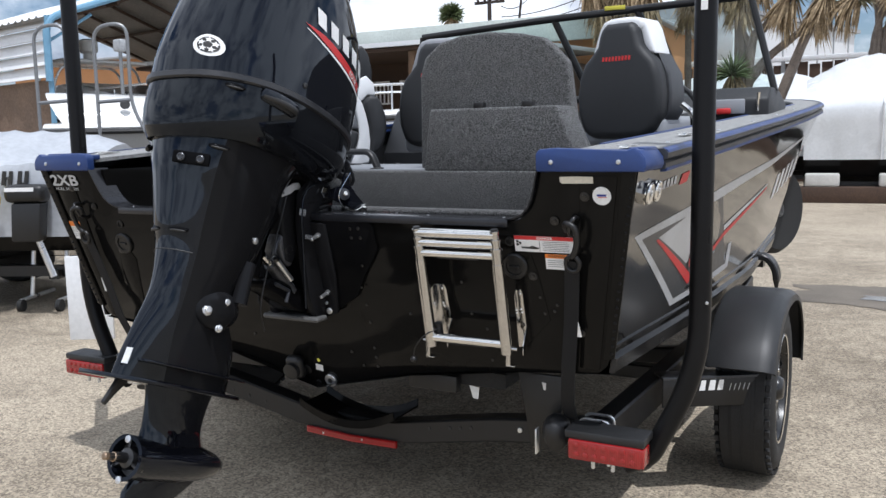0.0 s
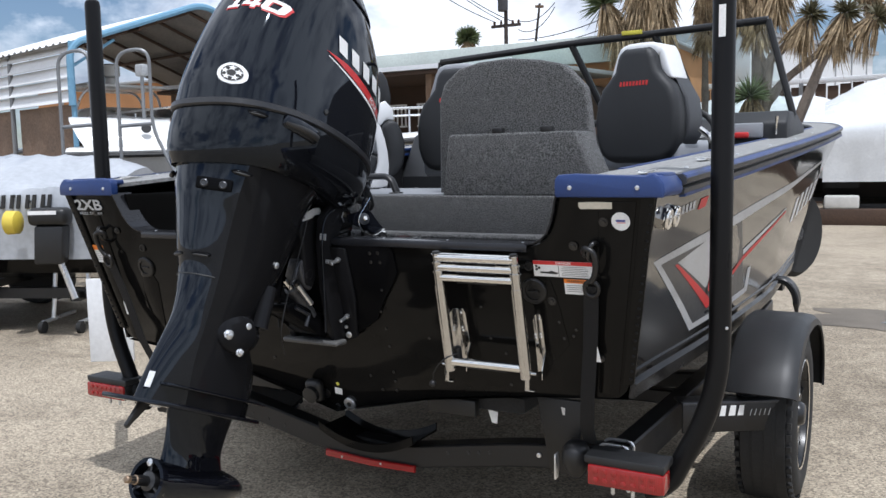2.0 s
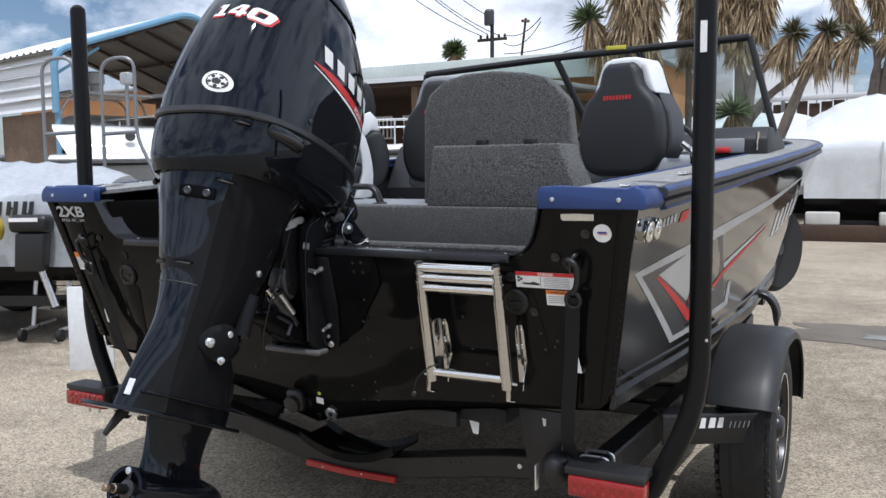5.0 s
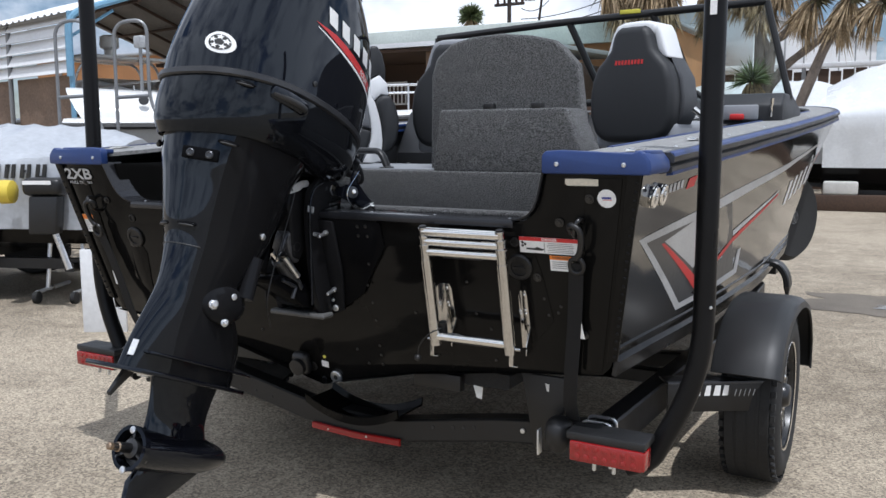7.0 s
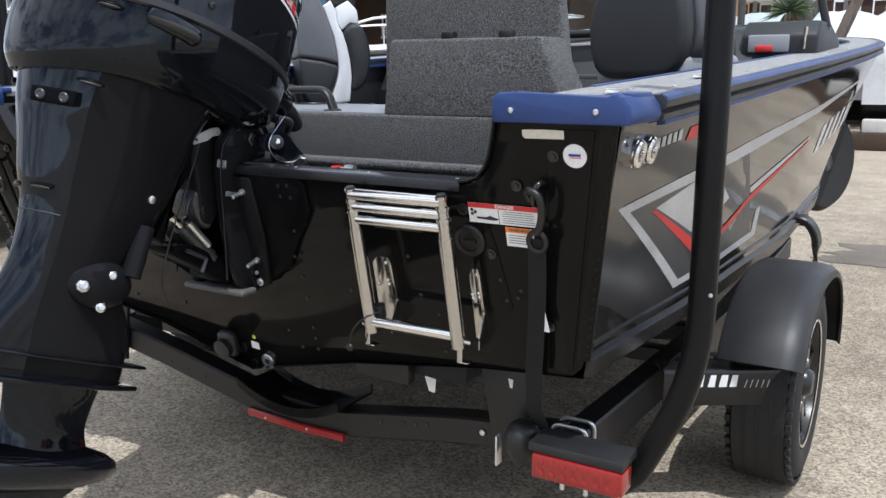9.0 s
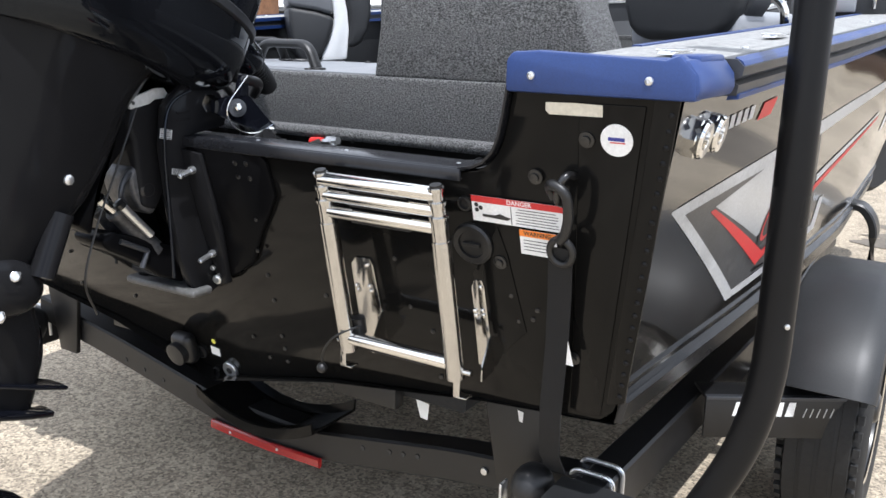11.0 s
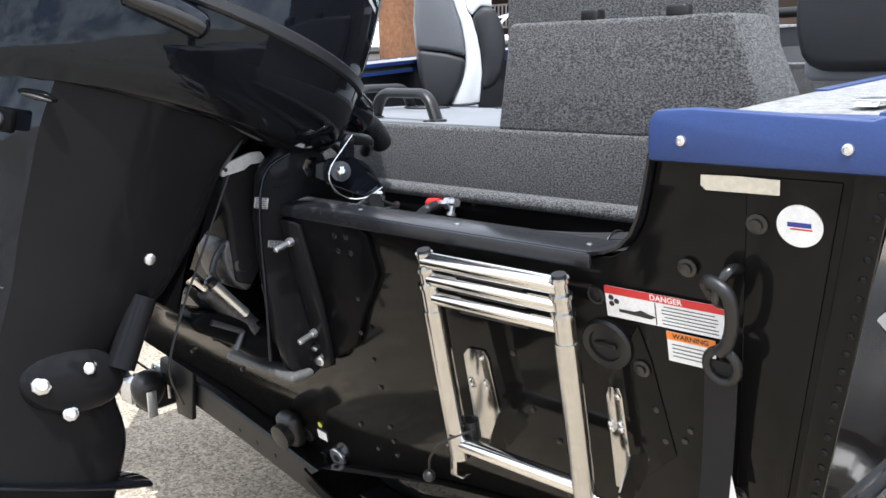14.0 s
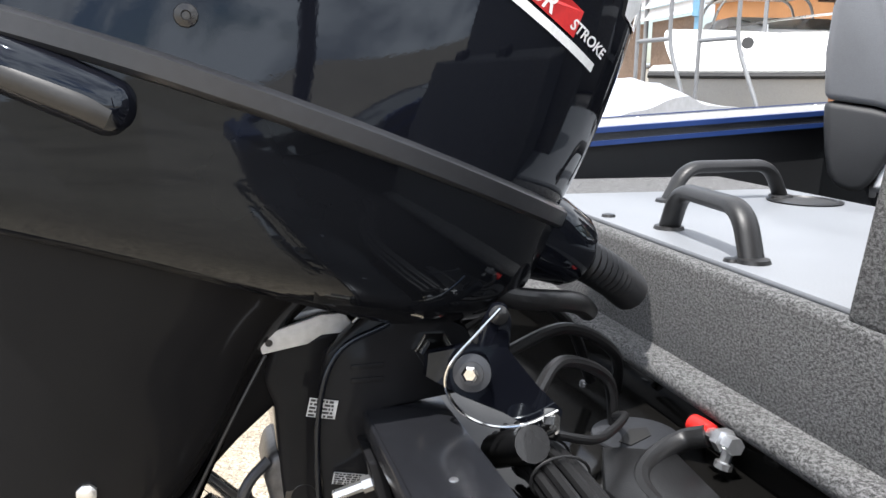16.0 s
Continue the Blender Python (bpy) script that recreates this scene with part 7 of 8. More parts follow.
# side marks: red sweep with white edge, then maker's bars
for sx in (1, -1):
    d = (-sx, 0.0, 0.0)
    f = -sx
    def side_poly(pts, lift):
        return stick(fine(flat_poly([((v - 0.25) * -f * -1, w - 0.4) for v, w in pts]), 2), cowl_tree, (0.0, -0.25, 0.40), d, lift=lift)
    def mark(name, mat, pts, lift, label=""):
        part(name, side_poly(pts, lift), mat, motor, label, 0)
    low = lambda v: 0.333 + 0.135 * (v + 0.01)
    vs = [0.388, 0.33, 0.27, 0.20, 0.13, 0.06, -0.01]
    mark("white_sweep", WHITE, [(v, low(v)) for v in vs] + [(v, low(v) + 0.003 + 0.006 * min(1, (0.39 - v) * 6)) for v in vs[::-1]], 0.0014, "white line under the red sweep")
    rs = [0.400, 0.36, 0.30, 0.24, 0.17, 0.10, 0.03]
    mark("red_sweep", RED, [(v, low(v) + 0.012) for v in rs] + [(v, low(v) + 0.012 + min(0.027, (0.40 - v) * 0.22)) for v in rs[::-1]], 0.0018, "red tapering sweep")
    for k in range(6):
        v = 0.355 - k * 0.074
        b = 0.402 + 0.06 * (v + 0.03)
        mark("name_bar", WHITE, [(v, b + 0.05), (v - 0.046, b + 0.048), (v - 0.058, b - 0.003), (v - 0.012, b)], 0.0022)
    for word, size, v in (("FOUR", 0.026, 0.098), ("STROKE", 0.0155, 0.012)):
        tx = text_mesh(word, size, 0, 0.0004, 0.2)
        bmesh.ops.transform(tx, matrix=Matrix.Translation((f * (v - 0.25), low(v) + 0.022 - 0.4, 0)) @ Matrix.Rotation(-0.135 * sx, 4, "Z"), verts=tx.verts[:])
        part("stroke_word", stick(fine(tx), cowl_tree, (0.0, -0.25, 0.40), d, lift=0.0026), WHITE, motor, "white word " + word, 0)


# ---- the yard around: materials ----
WRAP = surface("shrink_wrap", (0.70, 0.72, 0.74), 0.26, vary=0.06, scale=3.0, fine=22.0, bump=1.0, bump_scale=7.0)
GELCOAT = surface("white_gelcoat", (0.74, 0.74, 0.72), 0.25, vary=0.06, scale=2.0, fine=60, bump=0.02)
STUCCO = surface("orange_stucco", (0.50, 0.25, 0.11), 0.9, vary=0.14, scale=1.2, fine=60, bump=0.4)
BROWN = surface("dark_brown_boards", (0.06, 0.035, 0.022), 0.8, vary=0.3, scale=2.0, fine=40, bump=0.3)
METAL_WHITE = surface("white_sheet_metal", (0.72, 0.73, 0.74), 0.45, vary=0.08, scale=1.0, fine=30, bump=0.05)
METAL_GREY = surface("galvanised_sheet", (0.36, 0.37, 0.38), 0.5, 0.3, vary=0.2, scale=2.0, fine=40, bump=0.08)
TRIM_BLUE = surface("pale_blue_trim", (0.16, 0.32, 0.46), 0.5, vary=0.1, bump=0.05)
TUBE_GREY = surface("grey_tube", (0.22, 0.225, 0.23), 0.4, 0.5, vary=0.1, bump=0.05)
TARP = surface("brown_tarp", (0.17, 0.115, 0.08), 0.8, vary=0.35, scale=1.5, fine=30, bump=0.5)
CONCRETE = surface("concrete_block", (0.50, 0.49, 0.46), 0.9, vary=0.15, scale=6, fine=90, bump=0.4)
WOOD = surface("weathered_post", (0.16, 0.10, 0.06), 0.85, vary=0.3, scale=4, fine=60, bump=0.4)
DEAD = surface("dead_leaves", (0.22, 0.155, 0.085), 0.85, vary=0.5, scale=3, fine=20, bump=0.0, second=(0.50, 0.38, 0.23))
GREEN = surface("yucca_green", (0.10, 0.13, 0.055), 0.55, vary=0.4, scale=3, fine=20, bump=0.0)
BARK = surface("grey_bark", (0.17, 0.14, 0.115), 0.9, vary=0.35, scale=5, fine=40, bump=0.8)
DARK_ASPHALT = surface("dark_asphalt_patch", (0.15, 0.13, 0.105), 0.9, vary=0.3, scale=3.0, fine=150, bump=0.5)

# darker asphalt strips in the paving
rng = random.Random(4)


def patch(name, cx, cy, rx, ry, label, mat, z=0.004):
    pts = []
    for k in range(90):
        a = 2 * math.pi * k / 90
        r = 1 + 0.10 * math.sin(5 * a + cx) + 0.06 * math.sin(11 * a + cy) + rng.uniform(-0.05, 0.05)
        pts.append((cx + rx * r * math.cos(a), cy + ry * r * math.sin(a)))
    bm = B()
    poly_add(bm, [(x, y, z) for x, y in pts], [list(range(90))])
    tagged(part(name, bm, mat, smooth=0, kind="structure"), label, "ground patch")


patch("ground_stain", 2.35, 5.22, 1.45, 0.60, "dark damp stain on the paving", DARK_ASPHALT)
patch("puddle", 1.90, 5.16, 0.36, 0.13, "shallow rain puddle on the damp paving", surface("puddle_water", (0.10, 0.095, 0.085), 0.03, bump=0.02), 0.008)


# ---- corrugated carport ----
def carport():
    c = thing("carport", "white corrugated metal carport with pale blue trim", "carport")
    C0 = Vector((-9.65, 6.5, 0))
    g = Vector((0.2, 0.98, 0)).normalized()
    r = Vector((-0.98, 0.2, 0)).normalized()
    W, L, E, H = 4.7, 5.2, 3.28, 4.12
    def at(a, b, z):
        return C0 + g * a + r * b + Vector((0, 0, z))
    def corrugate(a0, z0, a1, z1, name, mat, pitch=0.23, depth=0.03, out=Vector((0, 0, 1)), along=True):
        bm = B()
        n = int(L / pitch)
        prev = None
        for i in range(n + 1):
            for k, (o, d) in enumerate(((0.0, 0), (0.15, depth), (0.35, depth), (0.5, 0))):
                b = (i + o) * pitch
                if b > L:
                    continue
                u, v = bm.verts.new(at(a0, b, z0) + out * d), bm.verts.new(at(a1, b, z1) + out * d)
                if prev:
                    bm.faces.new((prev[0], u, v, prev[1]))
                prev = (u, v)
        return part(name, bm, mat, c, "", 0)
    corrugate(-0.15, E - 0.05, W / 2, H, "roof_sheet", METAL_WHITE)
    corrugate(W / 2, H, W + 0.15, E - 0.05, "roof_sheet", METAL_WHITE)
    # inner side of the roof
    bm = B()
    poly_add(bm, [at(-0.1, 0.02, E - 0.09), at(W / 2, 0.02, H - 0.05), at(W / 2, L, H - 0.05), at(-0.1, L, E - 0.09), at(W + 0.1, 0.02, E - 0.09), at(W + 0.1, L, E - 0.09)], [(0, 1, 2, 3), (1, 4, 5, 2)])
    part("roof_lining", bm, surface("roof_underside", (0.17, 0.155, 0.14), 0.7, vary=0.3, scale=2.0, fine=30), c, "dull brown underside of the roof", 0)
    # ribbed side wall of overlapping boards
    for k in range(5):
        z0 = 2.36 + k * 0.19
        bm = B()
        a, b, d, e = at(-0.02, 0, z0), at(-0.02, L, z0), at(0.02, L, z0 + 0.19), at(0.02, 0, z0 + 0.19)
        off = g * -0.05
        poly_add(bm, [a + off, b + off, d, e, a + off * 0.2, b + off * 0.2], [(0, 1, 2, 3), (0, 4, 5, 1)])
        part("wall_panel", bm, METAL_WHITE, c, "white horizontal wall panel", 0)
    for k in range(2):
        a = -0.02 if k == 0 else W + 0.02
        for b in (0.0, 2.2, 4.4):
            bm = tube(B(), [at(a, b, 0), at(a, b, E)], 0.04, 8)
            part("post", bm, TRIM_BLUE if b == 0.0 else TUBE_GREY, c, "square carport post", 0)
    bm = tube(B(), arc([at(-0.05, -0.02, 2.3), at(-0.05, -0.02, E - 0.05), at(W / 2, -0.02, H), at(W + 0.05, -0.02, E - 0.05), at(W + 0.05, -0.02, 2.3)], 0.25, 6), 0.055, 8)
    part("gable_trim", bm, TRIM_BLUE, c, "pale blue gable trim")
    for b in (0.4, 1.5, 2.6, 3.7, 4.8):
        for a0, a1 in ((0.0, W / 2), (W, W / 2)):
            part("rafter", tube(B(), [at(a0, b, E - 0.13), at(a1, b, H - 0.09)], 0.03, 6), BROWN, c)
    for a in (1.2, W - 1.2):
        top = E - 0.12 + (H - E) * (1 - abs(a - W / 2) / (W / 2))
        part("purlin", tube(B(), [at(a, 0.05, top), at(a, L, top)], 0.03, 6), BROWN, c)
    part("knee_brace", tube(B(), [at(0.02, 0.1, 2.9), at(0.75, 0.1, E + 0.10)], 0.025, 6), TRIM_BLUE, c)
    # brown tarps hung between the posts
    for b in (0.1, 2.3):
        bm = B()
        rows = []
        for i in range(13):
            x = b + 2.0 * i / 12
            rows.append([at(0.06 + 0.05 * math.sin(i * 1.9), x, 0.02), at(0.04 + 0.03 * math.sin(i * 2.3), x, 1.2), at(0.05, x, 2.34)])
        vs = [[bm.verts.new(p) for p in row] for row in rows]
        for u, v in zip(vs, vs[1:]):
            for k in range(2):
                bm.faces.new((u[k], v[k], v[k + 1], u[k + 1]))
        part("tarp", bm, TARP, c, "brown hanging tarp")
    return c


carport()


# ---- low orange buildings ----
office = thing("orange_building", "low orange stucco building with a pale flat roof edge", "building")
part("wall", box(B(), (-26.0, 17.6, 0), (-3.6, 25.0, 4.05)), STUCCO, office, "orange stucco wall")
part("roof", box(B(), (-26.2, 17.3, 4.05), (-3.4, 25.2, 4.14), 0.03), METAL_GREY, office, "pale flat roof edge")
part("fascia", box(B(), (-14.5, 17.2, 3.58), (-3.4, 17.3, 4.20), 0.03), surface("pale_green_fascia", (0.50, 0.54, 0.50), 0.6, vary=0.15, scale=1.0, fine=20), office, "pale greenish roof fascia")
for x in (-22.0, -18.5, -15.0, -11.5, -8.0, -5.5):
    w = part("window", box(B(), (x - 0.55, 17.56, 1.2), (x + 0.55, 17.62, 2.5), 0.01), BROWN, office, "dark framed window")
    part("pane", box(B(), (x - 0.48, 17.54, 1.27), (x + 0.48, 17.565, 2.43)), surface("dark_glass" + str(int(-x * 10)), (0.02, 0.025, 0.03), 0.08, bump=0.0), w)
shed = thing("canopy_building", "brown building with deep dark roof overhang and white window grilles", "building")
part("wall", box(B(), (-12.5, 13.2, 0), (-4.6, 17.4, 2.95)), BROWN, shed, "dark brown boarded wall")
bm = B()
prism(bm, [(11.0, 2.98), (11.0, 3.05), (17.2, 3.3), (17.2, 3.2)], -12.9, -4.3, "x", 0.01)
part("roof", bm, METAL_GREY, shed, "shallow grey roof")
part("eave_board", box(B(), (-12.9, 10.94, 2.98), (-4.3, 11.0, 3.06)), METAL_WHITE, shed)
part("soffit", box(B(), (-12.8, 11.02, 2.90), (-4.4, 13.2, 2.965)), BROWN, shed)
for x in (-10.2, -8.2, -6.9, -5.7):
    gr = part("window_grille", box(B(), (x - 0.52, 13.05, 2.50), (x + 0.52, 13.09, 2.54)), WHITE, shed, "white window grille")
    for z in (2.06, 2.28):
        part("grille_rail", box(B(), (x - 0.52, 13.05, z), (x + 0.52, 13.09, z + 0.035)), WHITE, gr)
    for i in range(11):
        part("grille_bar", box(B(), (x - 0.5 + i * 0.098, 13.055, 2.06), (x - 0.475 + i * 0.098, 13.085, 2.54)), WHITE, gr)
for x in (-7.6, -5.0):
    d = part("door_grille", box(B(), (x - 0.30, 13.06, 0.2), (x + 0.30, 13.08, 0.26)), WHITE, shed)
    for i in range(6):
        part("grille_bar", box(B(), (x - 0.3 + i * 0.11, 13.055, 0.2), (x - 0.275 + i * 0.11, 13.085, 1.9)), WHITE, d)
bm = B()
lathe(bm, [(0.04, 0), (0.05, 0.05), (0.16, 0.22), (0.15, 0.22), (0.04, 0.06)], (-7.55, 10.92, 3.06), (0.35, -0.7, -0.5), 18)
part("floodlight", bm, METAL_WHITE, shed, "white eave floodlight")
for x in (-12.4, -9.6, -6.0, -4.7):
    part("canopy_post", box(B(), (x - 0.06, 11.1, 0), (x + 0.06, 11.22, 2.90)), WOOD, shed)
far = thing("white_warehouse", "long white warehouse beyond the fence", "building", (-2.13, 25.0, 0), (0, 0, 72))
part("wall", box(B(), (-1.4, 0.0, 0), (7.6, 8.0, 4.82)), METAL_WHITE, far, "white sheet-metal wall")
bm = B()
prism(bm, [(-0.15, 4.80), (-0.15, 4.92), (4.0, 5.3), (8.2, 4.92), (8.2, 4.80)], -1.5, 7.75, "x")
part("roof", bm, METAL_GREY, far)
for i in range(7):
    part("wall_seam", box(B(), (-0.8 + i * 1.3, -0.03, 0), (-0.74 + i * 1.3, 0.0, 4.8)), METAL_GREY, far)
fence = thing("yard_fence", "dark slatted yard fence with a white top rail", "fence")
for i in range(60):
    x = -5.5 + i * 0.30
    part("slat", box(B(), (x, 22.5, 0.0), (x + 0.26, 22.53, 3.15 + 0.04 * math.sin(i * 2.1))), BROWN, fence)
for z in (0.6, 2.2):
    part("fence_rail", box(B(), (-5.5, 22.53, z), (12.5, 22.58, z + 0.08)), WOOD, fence)
part("top_rail", box(B(), (-5.5, 22.44, 3.20), (12.5, 22.58, 3.34), 0.02), METAL_WHITE, fence, "white top rail")
for i in range(9):
    part("fence_post", box(B(), (-5.5 + i * 2.2, 22.44, 0), (-5.4 + i * 2.2, 22.50, 3.3)), TUBE_GREY, fence)


# ---- neighbouring boats ----
def hull_shape(L, W, z0, z1, sections=12, flare=0.8, rise=0.25):
    """Rings of a small boat's hull along +x, bow at L."""
    out = []
    for i in range(sections + 1):
        t = i / sections
        half = W / 2 * (1 - max(0, (t - 0.45) / 0.55) ** 2.2 * 0.98)
        zk = z0 + (z1 - z0) * max(0, (t - 0.6) / 0.4) ** 2 * 0.75
        zt = z1 + rise * t ** 2
        out.append([(t * L, -half, zt), (t * L, -half * flare, zk + (zt - zk) * 0.35), (t * L, 0, zk), (t * L, half * flare, zk + (zt - zk) * 0.35), (t * L, half, zt)])
    return out


def simple_trailer(parent_name, label, m, L, W):
    tr_ = thing(parent_name, label, "boat trailer", group="yard trailers")
    for q in (-0.36, 0.36):
        part("frame_rail", box(B(), (0.1, W * q - 0.04, 0.38), (L * 0.95, W * q + 0.04, 0.50)), STEEL_BLACK, tr_)
    for x in (0.3, L * 0.35, L * 0.7):
        part("cross_member", box(B(), (x, -W * 0.42, 0.36), (x + 0.08, W * 0.42, 0.46)), STEEL_BLACK, tr_)
    for q in (-1, 1):
        bm = B()
        lathe(bm, [(0.18, -0.1), (0.30, -0.1), (0.33, -0.06), (0.33, 0.06), (0.30, 0.1), (0.18, 0.1)], (L * 0.35, W * 0.46 * q, 0.33), (0, 1, 0), 28)
        w = part("wheel", bm, RUBBER, tr_, "black tyre")
        bm = B()
        lathe(bm, [(0.18, -0.07), (0.18, 0.07), (0.05, 0.09)], (L * 0.35, W * 0.46 * q, 0.33), (0, 1, 0), 20)
        part("rim", bm, METAL_GREY, w)
        bm = B()
        prism(bm, [(L * 0.35 - 0.45, 0.42), (L * 0.35 - 0.34, 0.66), (L * 0.35 - 0.15, 0.75), (L * 0.35 + 0.15, 0.75), (L * 0.35 + 0.34, 0.66), (L * 0.35 + 0.45, 0.42), (L * 0.35 + 0.40, 0.42), (L * 0.35 + 0.30, 0.62), (L * 0.35 + 0.13, 0.70), (L * 0.35 - 0.13, 0.70), (L * 0.35 - 0.30, 0.62), (L * 0.35 - 0.40, 0.42)], W * 0.46 * q - 0.12, W * 0.46 * q + 0.12, "y")
        part("fender", bm, STEEL_BLACK, tr_)
    part("tongue", bar(B(), [(L * 0.9, 0, 0.44), (L * 1.18, 0, 0.46)], 0.08, 0.1), STEEL_BLACK, tr_)
    tr_.matrix_world = m
    return tr_


def wrapped_boat(label, m, L, W, z0, z1, peak, seed, tuck=0.14, under=None, wrap=None):
    """A boat under tight white shrink-wrap: straight lower edge, ridge pole, sagging panels."""
    b = thing("wrapped_boat", label, "boat", group="shrink-wrapped boats")
    secs = []
    N = 110
    for i in range(N + 1):
        t = i / N
        half = W / 2 * (1 - max(0, (t - 0.5) / 0.5) ** 2.4 * 0.95)
        top = z1 + (peak - z1) * (math.sin(min(1, t * 3.2 + 0.35) * math.pi / 2) * (1 - max(0, (t - 0.45) / 0.55) ** 1.6))
        low = z0 + 0.25 * max(0, (t - 0.6) / 0.4) ** 2
        ring = []
        sag = 0.07 * math.sin(t * math.pi * 5) ** 2
        for k in range(33):
            u = k / 32 * 2 - 1
            a = abs(u)
            if a > 0.72:
                q = (a - 0.72) / 0.28
                z = z1 - (z1 - low) * q
                crease = mnoise.noise(Vector((t * L * 2.6 + 0.5 * z, z * 0.9, seed))) * 0.5 + abs(mnoise.noise(Vector((t * L * 6.5 - 0.8 * z, z * 1.6, seed + 7)))) * 0.5
                y = half * (1 - tuck * q) - 0.055 * crease * (0.35 + 0.65 * q)
            else:
                q = a / 0.72
                z = top + (z1 - top) * q ** 1.25 - sag * math.sin(q * math.pi)
                z += 0.05 * mnoise.noise(Vector((t * L * 1.7, u * 3.0, seed))) - 0.035 * abs(mnoise.noise(Vector((t * L * 4.0 + 2 * u, u * 2.0, seed + 3))))
                y = half * q
            ring.append((t * L, math.copysign(y, u) if u else 0.0, z))
        secs.append(ring)
    bm = B()
    vs = [[bm.verts.new(p) for p in r] for r in secs]
    for u, v in zip(vs, vs[1:]):
        for k in range(32):
            bm.faces.new((u[k], u[k + 1], v[k + 1], v[k]))
    bm.faces.new(vs[0][::-1])
    bmesh.ops.recalc_face_normals(bm, faces=bm.faces[:])
    part("cover", bm, wrap or WRAP, b, "tight white shrink-wrap cover", 50)
    bm = B()
    hs = [[(x, y * (0.98 - tuck), z) for x, y, z in ring] for ring in hull_shape(L * 0.97, W, z0 - (0.55 if tuck > 0.1 else 0.26), z0 + 0.10)]
    vs = [[bm.verts.new(p) for p in r] for r in hs]
    for u, v in zip(vs, vs[1:]):
        for k in range(4):
            bm.faces.new((u[k], u[k + 1], v[k + 1], v[k]))
    bm.faces.new(vs[0][::-1])
    part("hull", bm, under or HULL_BLACK, b)
    for k in range(3):
        x = L * (0.2 + 0.25 * k)
        hw = W / 2 + 0.008
        part("wrap_strap", tube(B(), [(x, -hw * (1 - tuck), z0), (x, -hw, z1), (x, -hw * 0.5, (z1 + peak) / 2 + 0.02)], 0.012, 6), METAL_WHITE, b)
    b.matrix_world = m
    return b


wrapped_boat("white shrink-wrapped boat on a dark trailer", pose(0.10, 16.35, 0, 0, 0, 4), 6.6, 2.5, 0.80, 1.83, 2.82, 1)
simple_trailer("yard_trailer", "black trailer under a wrapped boat", pose(0.25, 16.4, 0, 0, 0, 4) @ Matrix.Diagonal((1, 1, 0.75, 1)), 6.2, 2.3)
wrapped_boat("second white shrink-wrapped boat further back", pose(0.6, 19.0, 0, 0, 0, 178), 6.6, 2.4, 0.80, 1.75, 2.70, 2)
simple_trailer("yard_trailer", "black trailer under a second wrapped boat", pose(0.4, 19.0, 0, 0, 0, 178) @ Matrix.Diagonal((1, 1, 0.75, 1)), 6.2, 2.3)
# Skiff's wrap is a greyer copy of WRAP, with its side's shade in the colour.
skiff = wrapped_boat("low skiff under a loose whitish plastic wrap", pose(-4.2, 2.98, 0, 0, 0, 203), 4.6, 1.75, 0.62, 1.18, 1.48, 3, 0.04, wrap=surface("shaded_wrap", (0.40, 0.42, 0.45), 0.32, vary=0.12, scale=3.0, fine=22.0, bump=1.0, bump_scale=9.0))
simple_trailer("yard_trailer", "black trailer under a wrapped skiff", pose(-4.2, 2.98, 0, 0, 0, 203) @ Matrix.Diagonal((1, 1, 0.72, 1)), 4.4, 1.7)
# slanted maker's bars on the wrap
bm = B()
for k in range(6):
    x = 0.40 + k * 0.13
    prism(bm, [(x, 1.03), (x + 0.030, 1.03), (x + 0.010, 1.14), (x - 0.020, 1.14)], 0.874, 0.882, "y")
    prism(bm, [(x + 0.055, 1.03), (x + 0.085, 1.03), (x + 0.065, 1.14), (x + 0.035, 1.14)], 0.874, 0.882, "y")
    prism(bm, [(x + 0.030, 1.03 + 0.045 * (k % 3)), (x + 0.055, 1.03 + 0.045 * (k % 3)), (x + 0.050, 1.05 + 0.045 * (k % 3)), (x + 0.025, 1.05 + 0.045 * (k % 3))], 0.874, 0.882, "y")
part("cover_print", bm, INK, skiff, "black slanted lettering shapes", 0)

# trolling motor hanging at the skiff's end
tm = thing("trolling_motor", "black stowed electric bow motor", "trolling motor", (-4.15, 1.95, 0), (0, 0, 28))
bm = B()
box(bm, (-0.15, -0.08, 0.90), (0.16, 0.08, 1.04), 0.045, seg=3)
part("head", bm, BLACK_PLASTIC, tm, "black motor head")
bm = B()
prism(bm, [(-0.12, 0.60), (0.10, 0.60), (0.13, 0.90), (-0.10, 0.90)], -0.07, 0.07, "y", 0.02)
part("mount", bm, BLACK_PLASTIC, tm)
bm = tube(B(), [(0.06, 0, 0.62), (0.16, 0, 0.32)], 0.025, 10)
part("shaft", bm, ZINC, tm)
bm = B()
lathe(bm, [(0.05, 0), (0.09, 0.02), (0.095, 0.10), (0.06, 0.12)], (-0.22, -0.02, 0.93), (-1, 0, 0), 14)
part("yellow_knob", bm, plain("yellow_plastic", (0.65, 0.50, 0.06)), tm)
part("print_bar", box(B(), (-0.12, -0.104, 0.99), (0.10, -0.100, 1.02)), WHITE, tm, "", 0)
stand = thing("motor_stand", "galvanised wheeled motor stand", "motor stand", (-4.42, 2.32, 0), (0, 0, 25))
for x in (-0.16, 0.16):
    part("leg", tube(B(), [(x, -0.05, 0.08), (x * 0.8, 0.02, 0.72)], 0.018, 8), ZINC, stand)
    part("foot_bar", tube(B(), [(x, -0.22, 0.09), (x, 0.30, 0.09)], 0.018, 8), ZINC, stand)
    bm = B()
    lathe(bm, [(0.02, -0.02), (0.05, -0.018), (0.05, 0.018), (0.02, 0.02)], (x, -0.22, 0.05), (1, 0, 0), 16)
    part("caster", bm, RUBBER, stand)
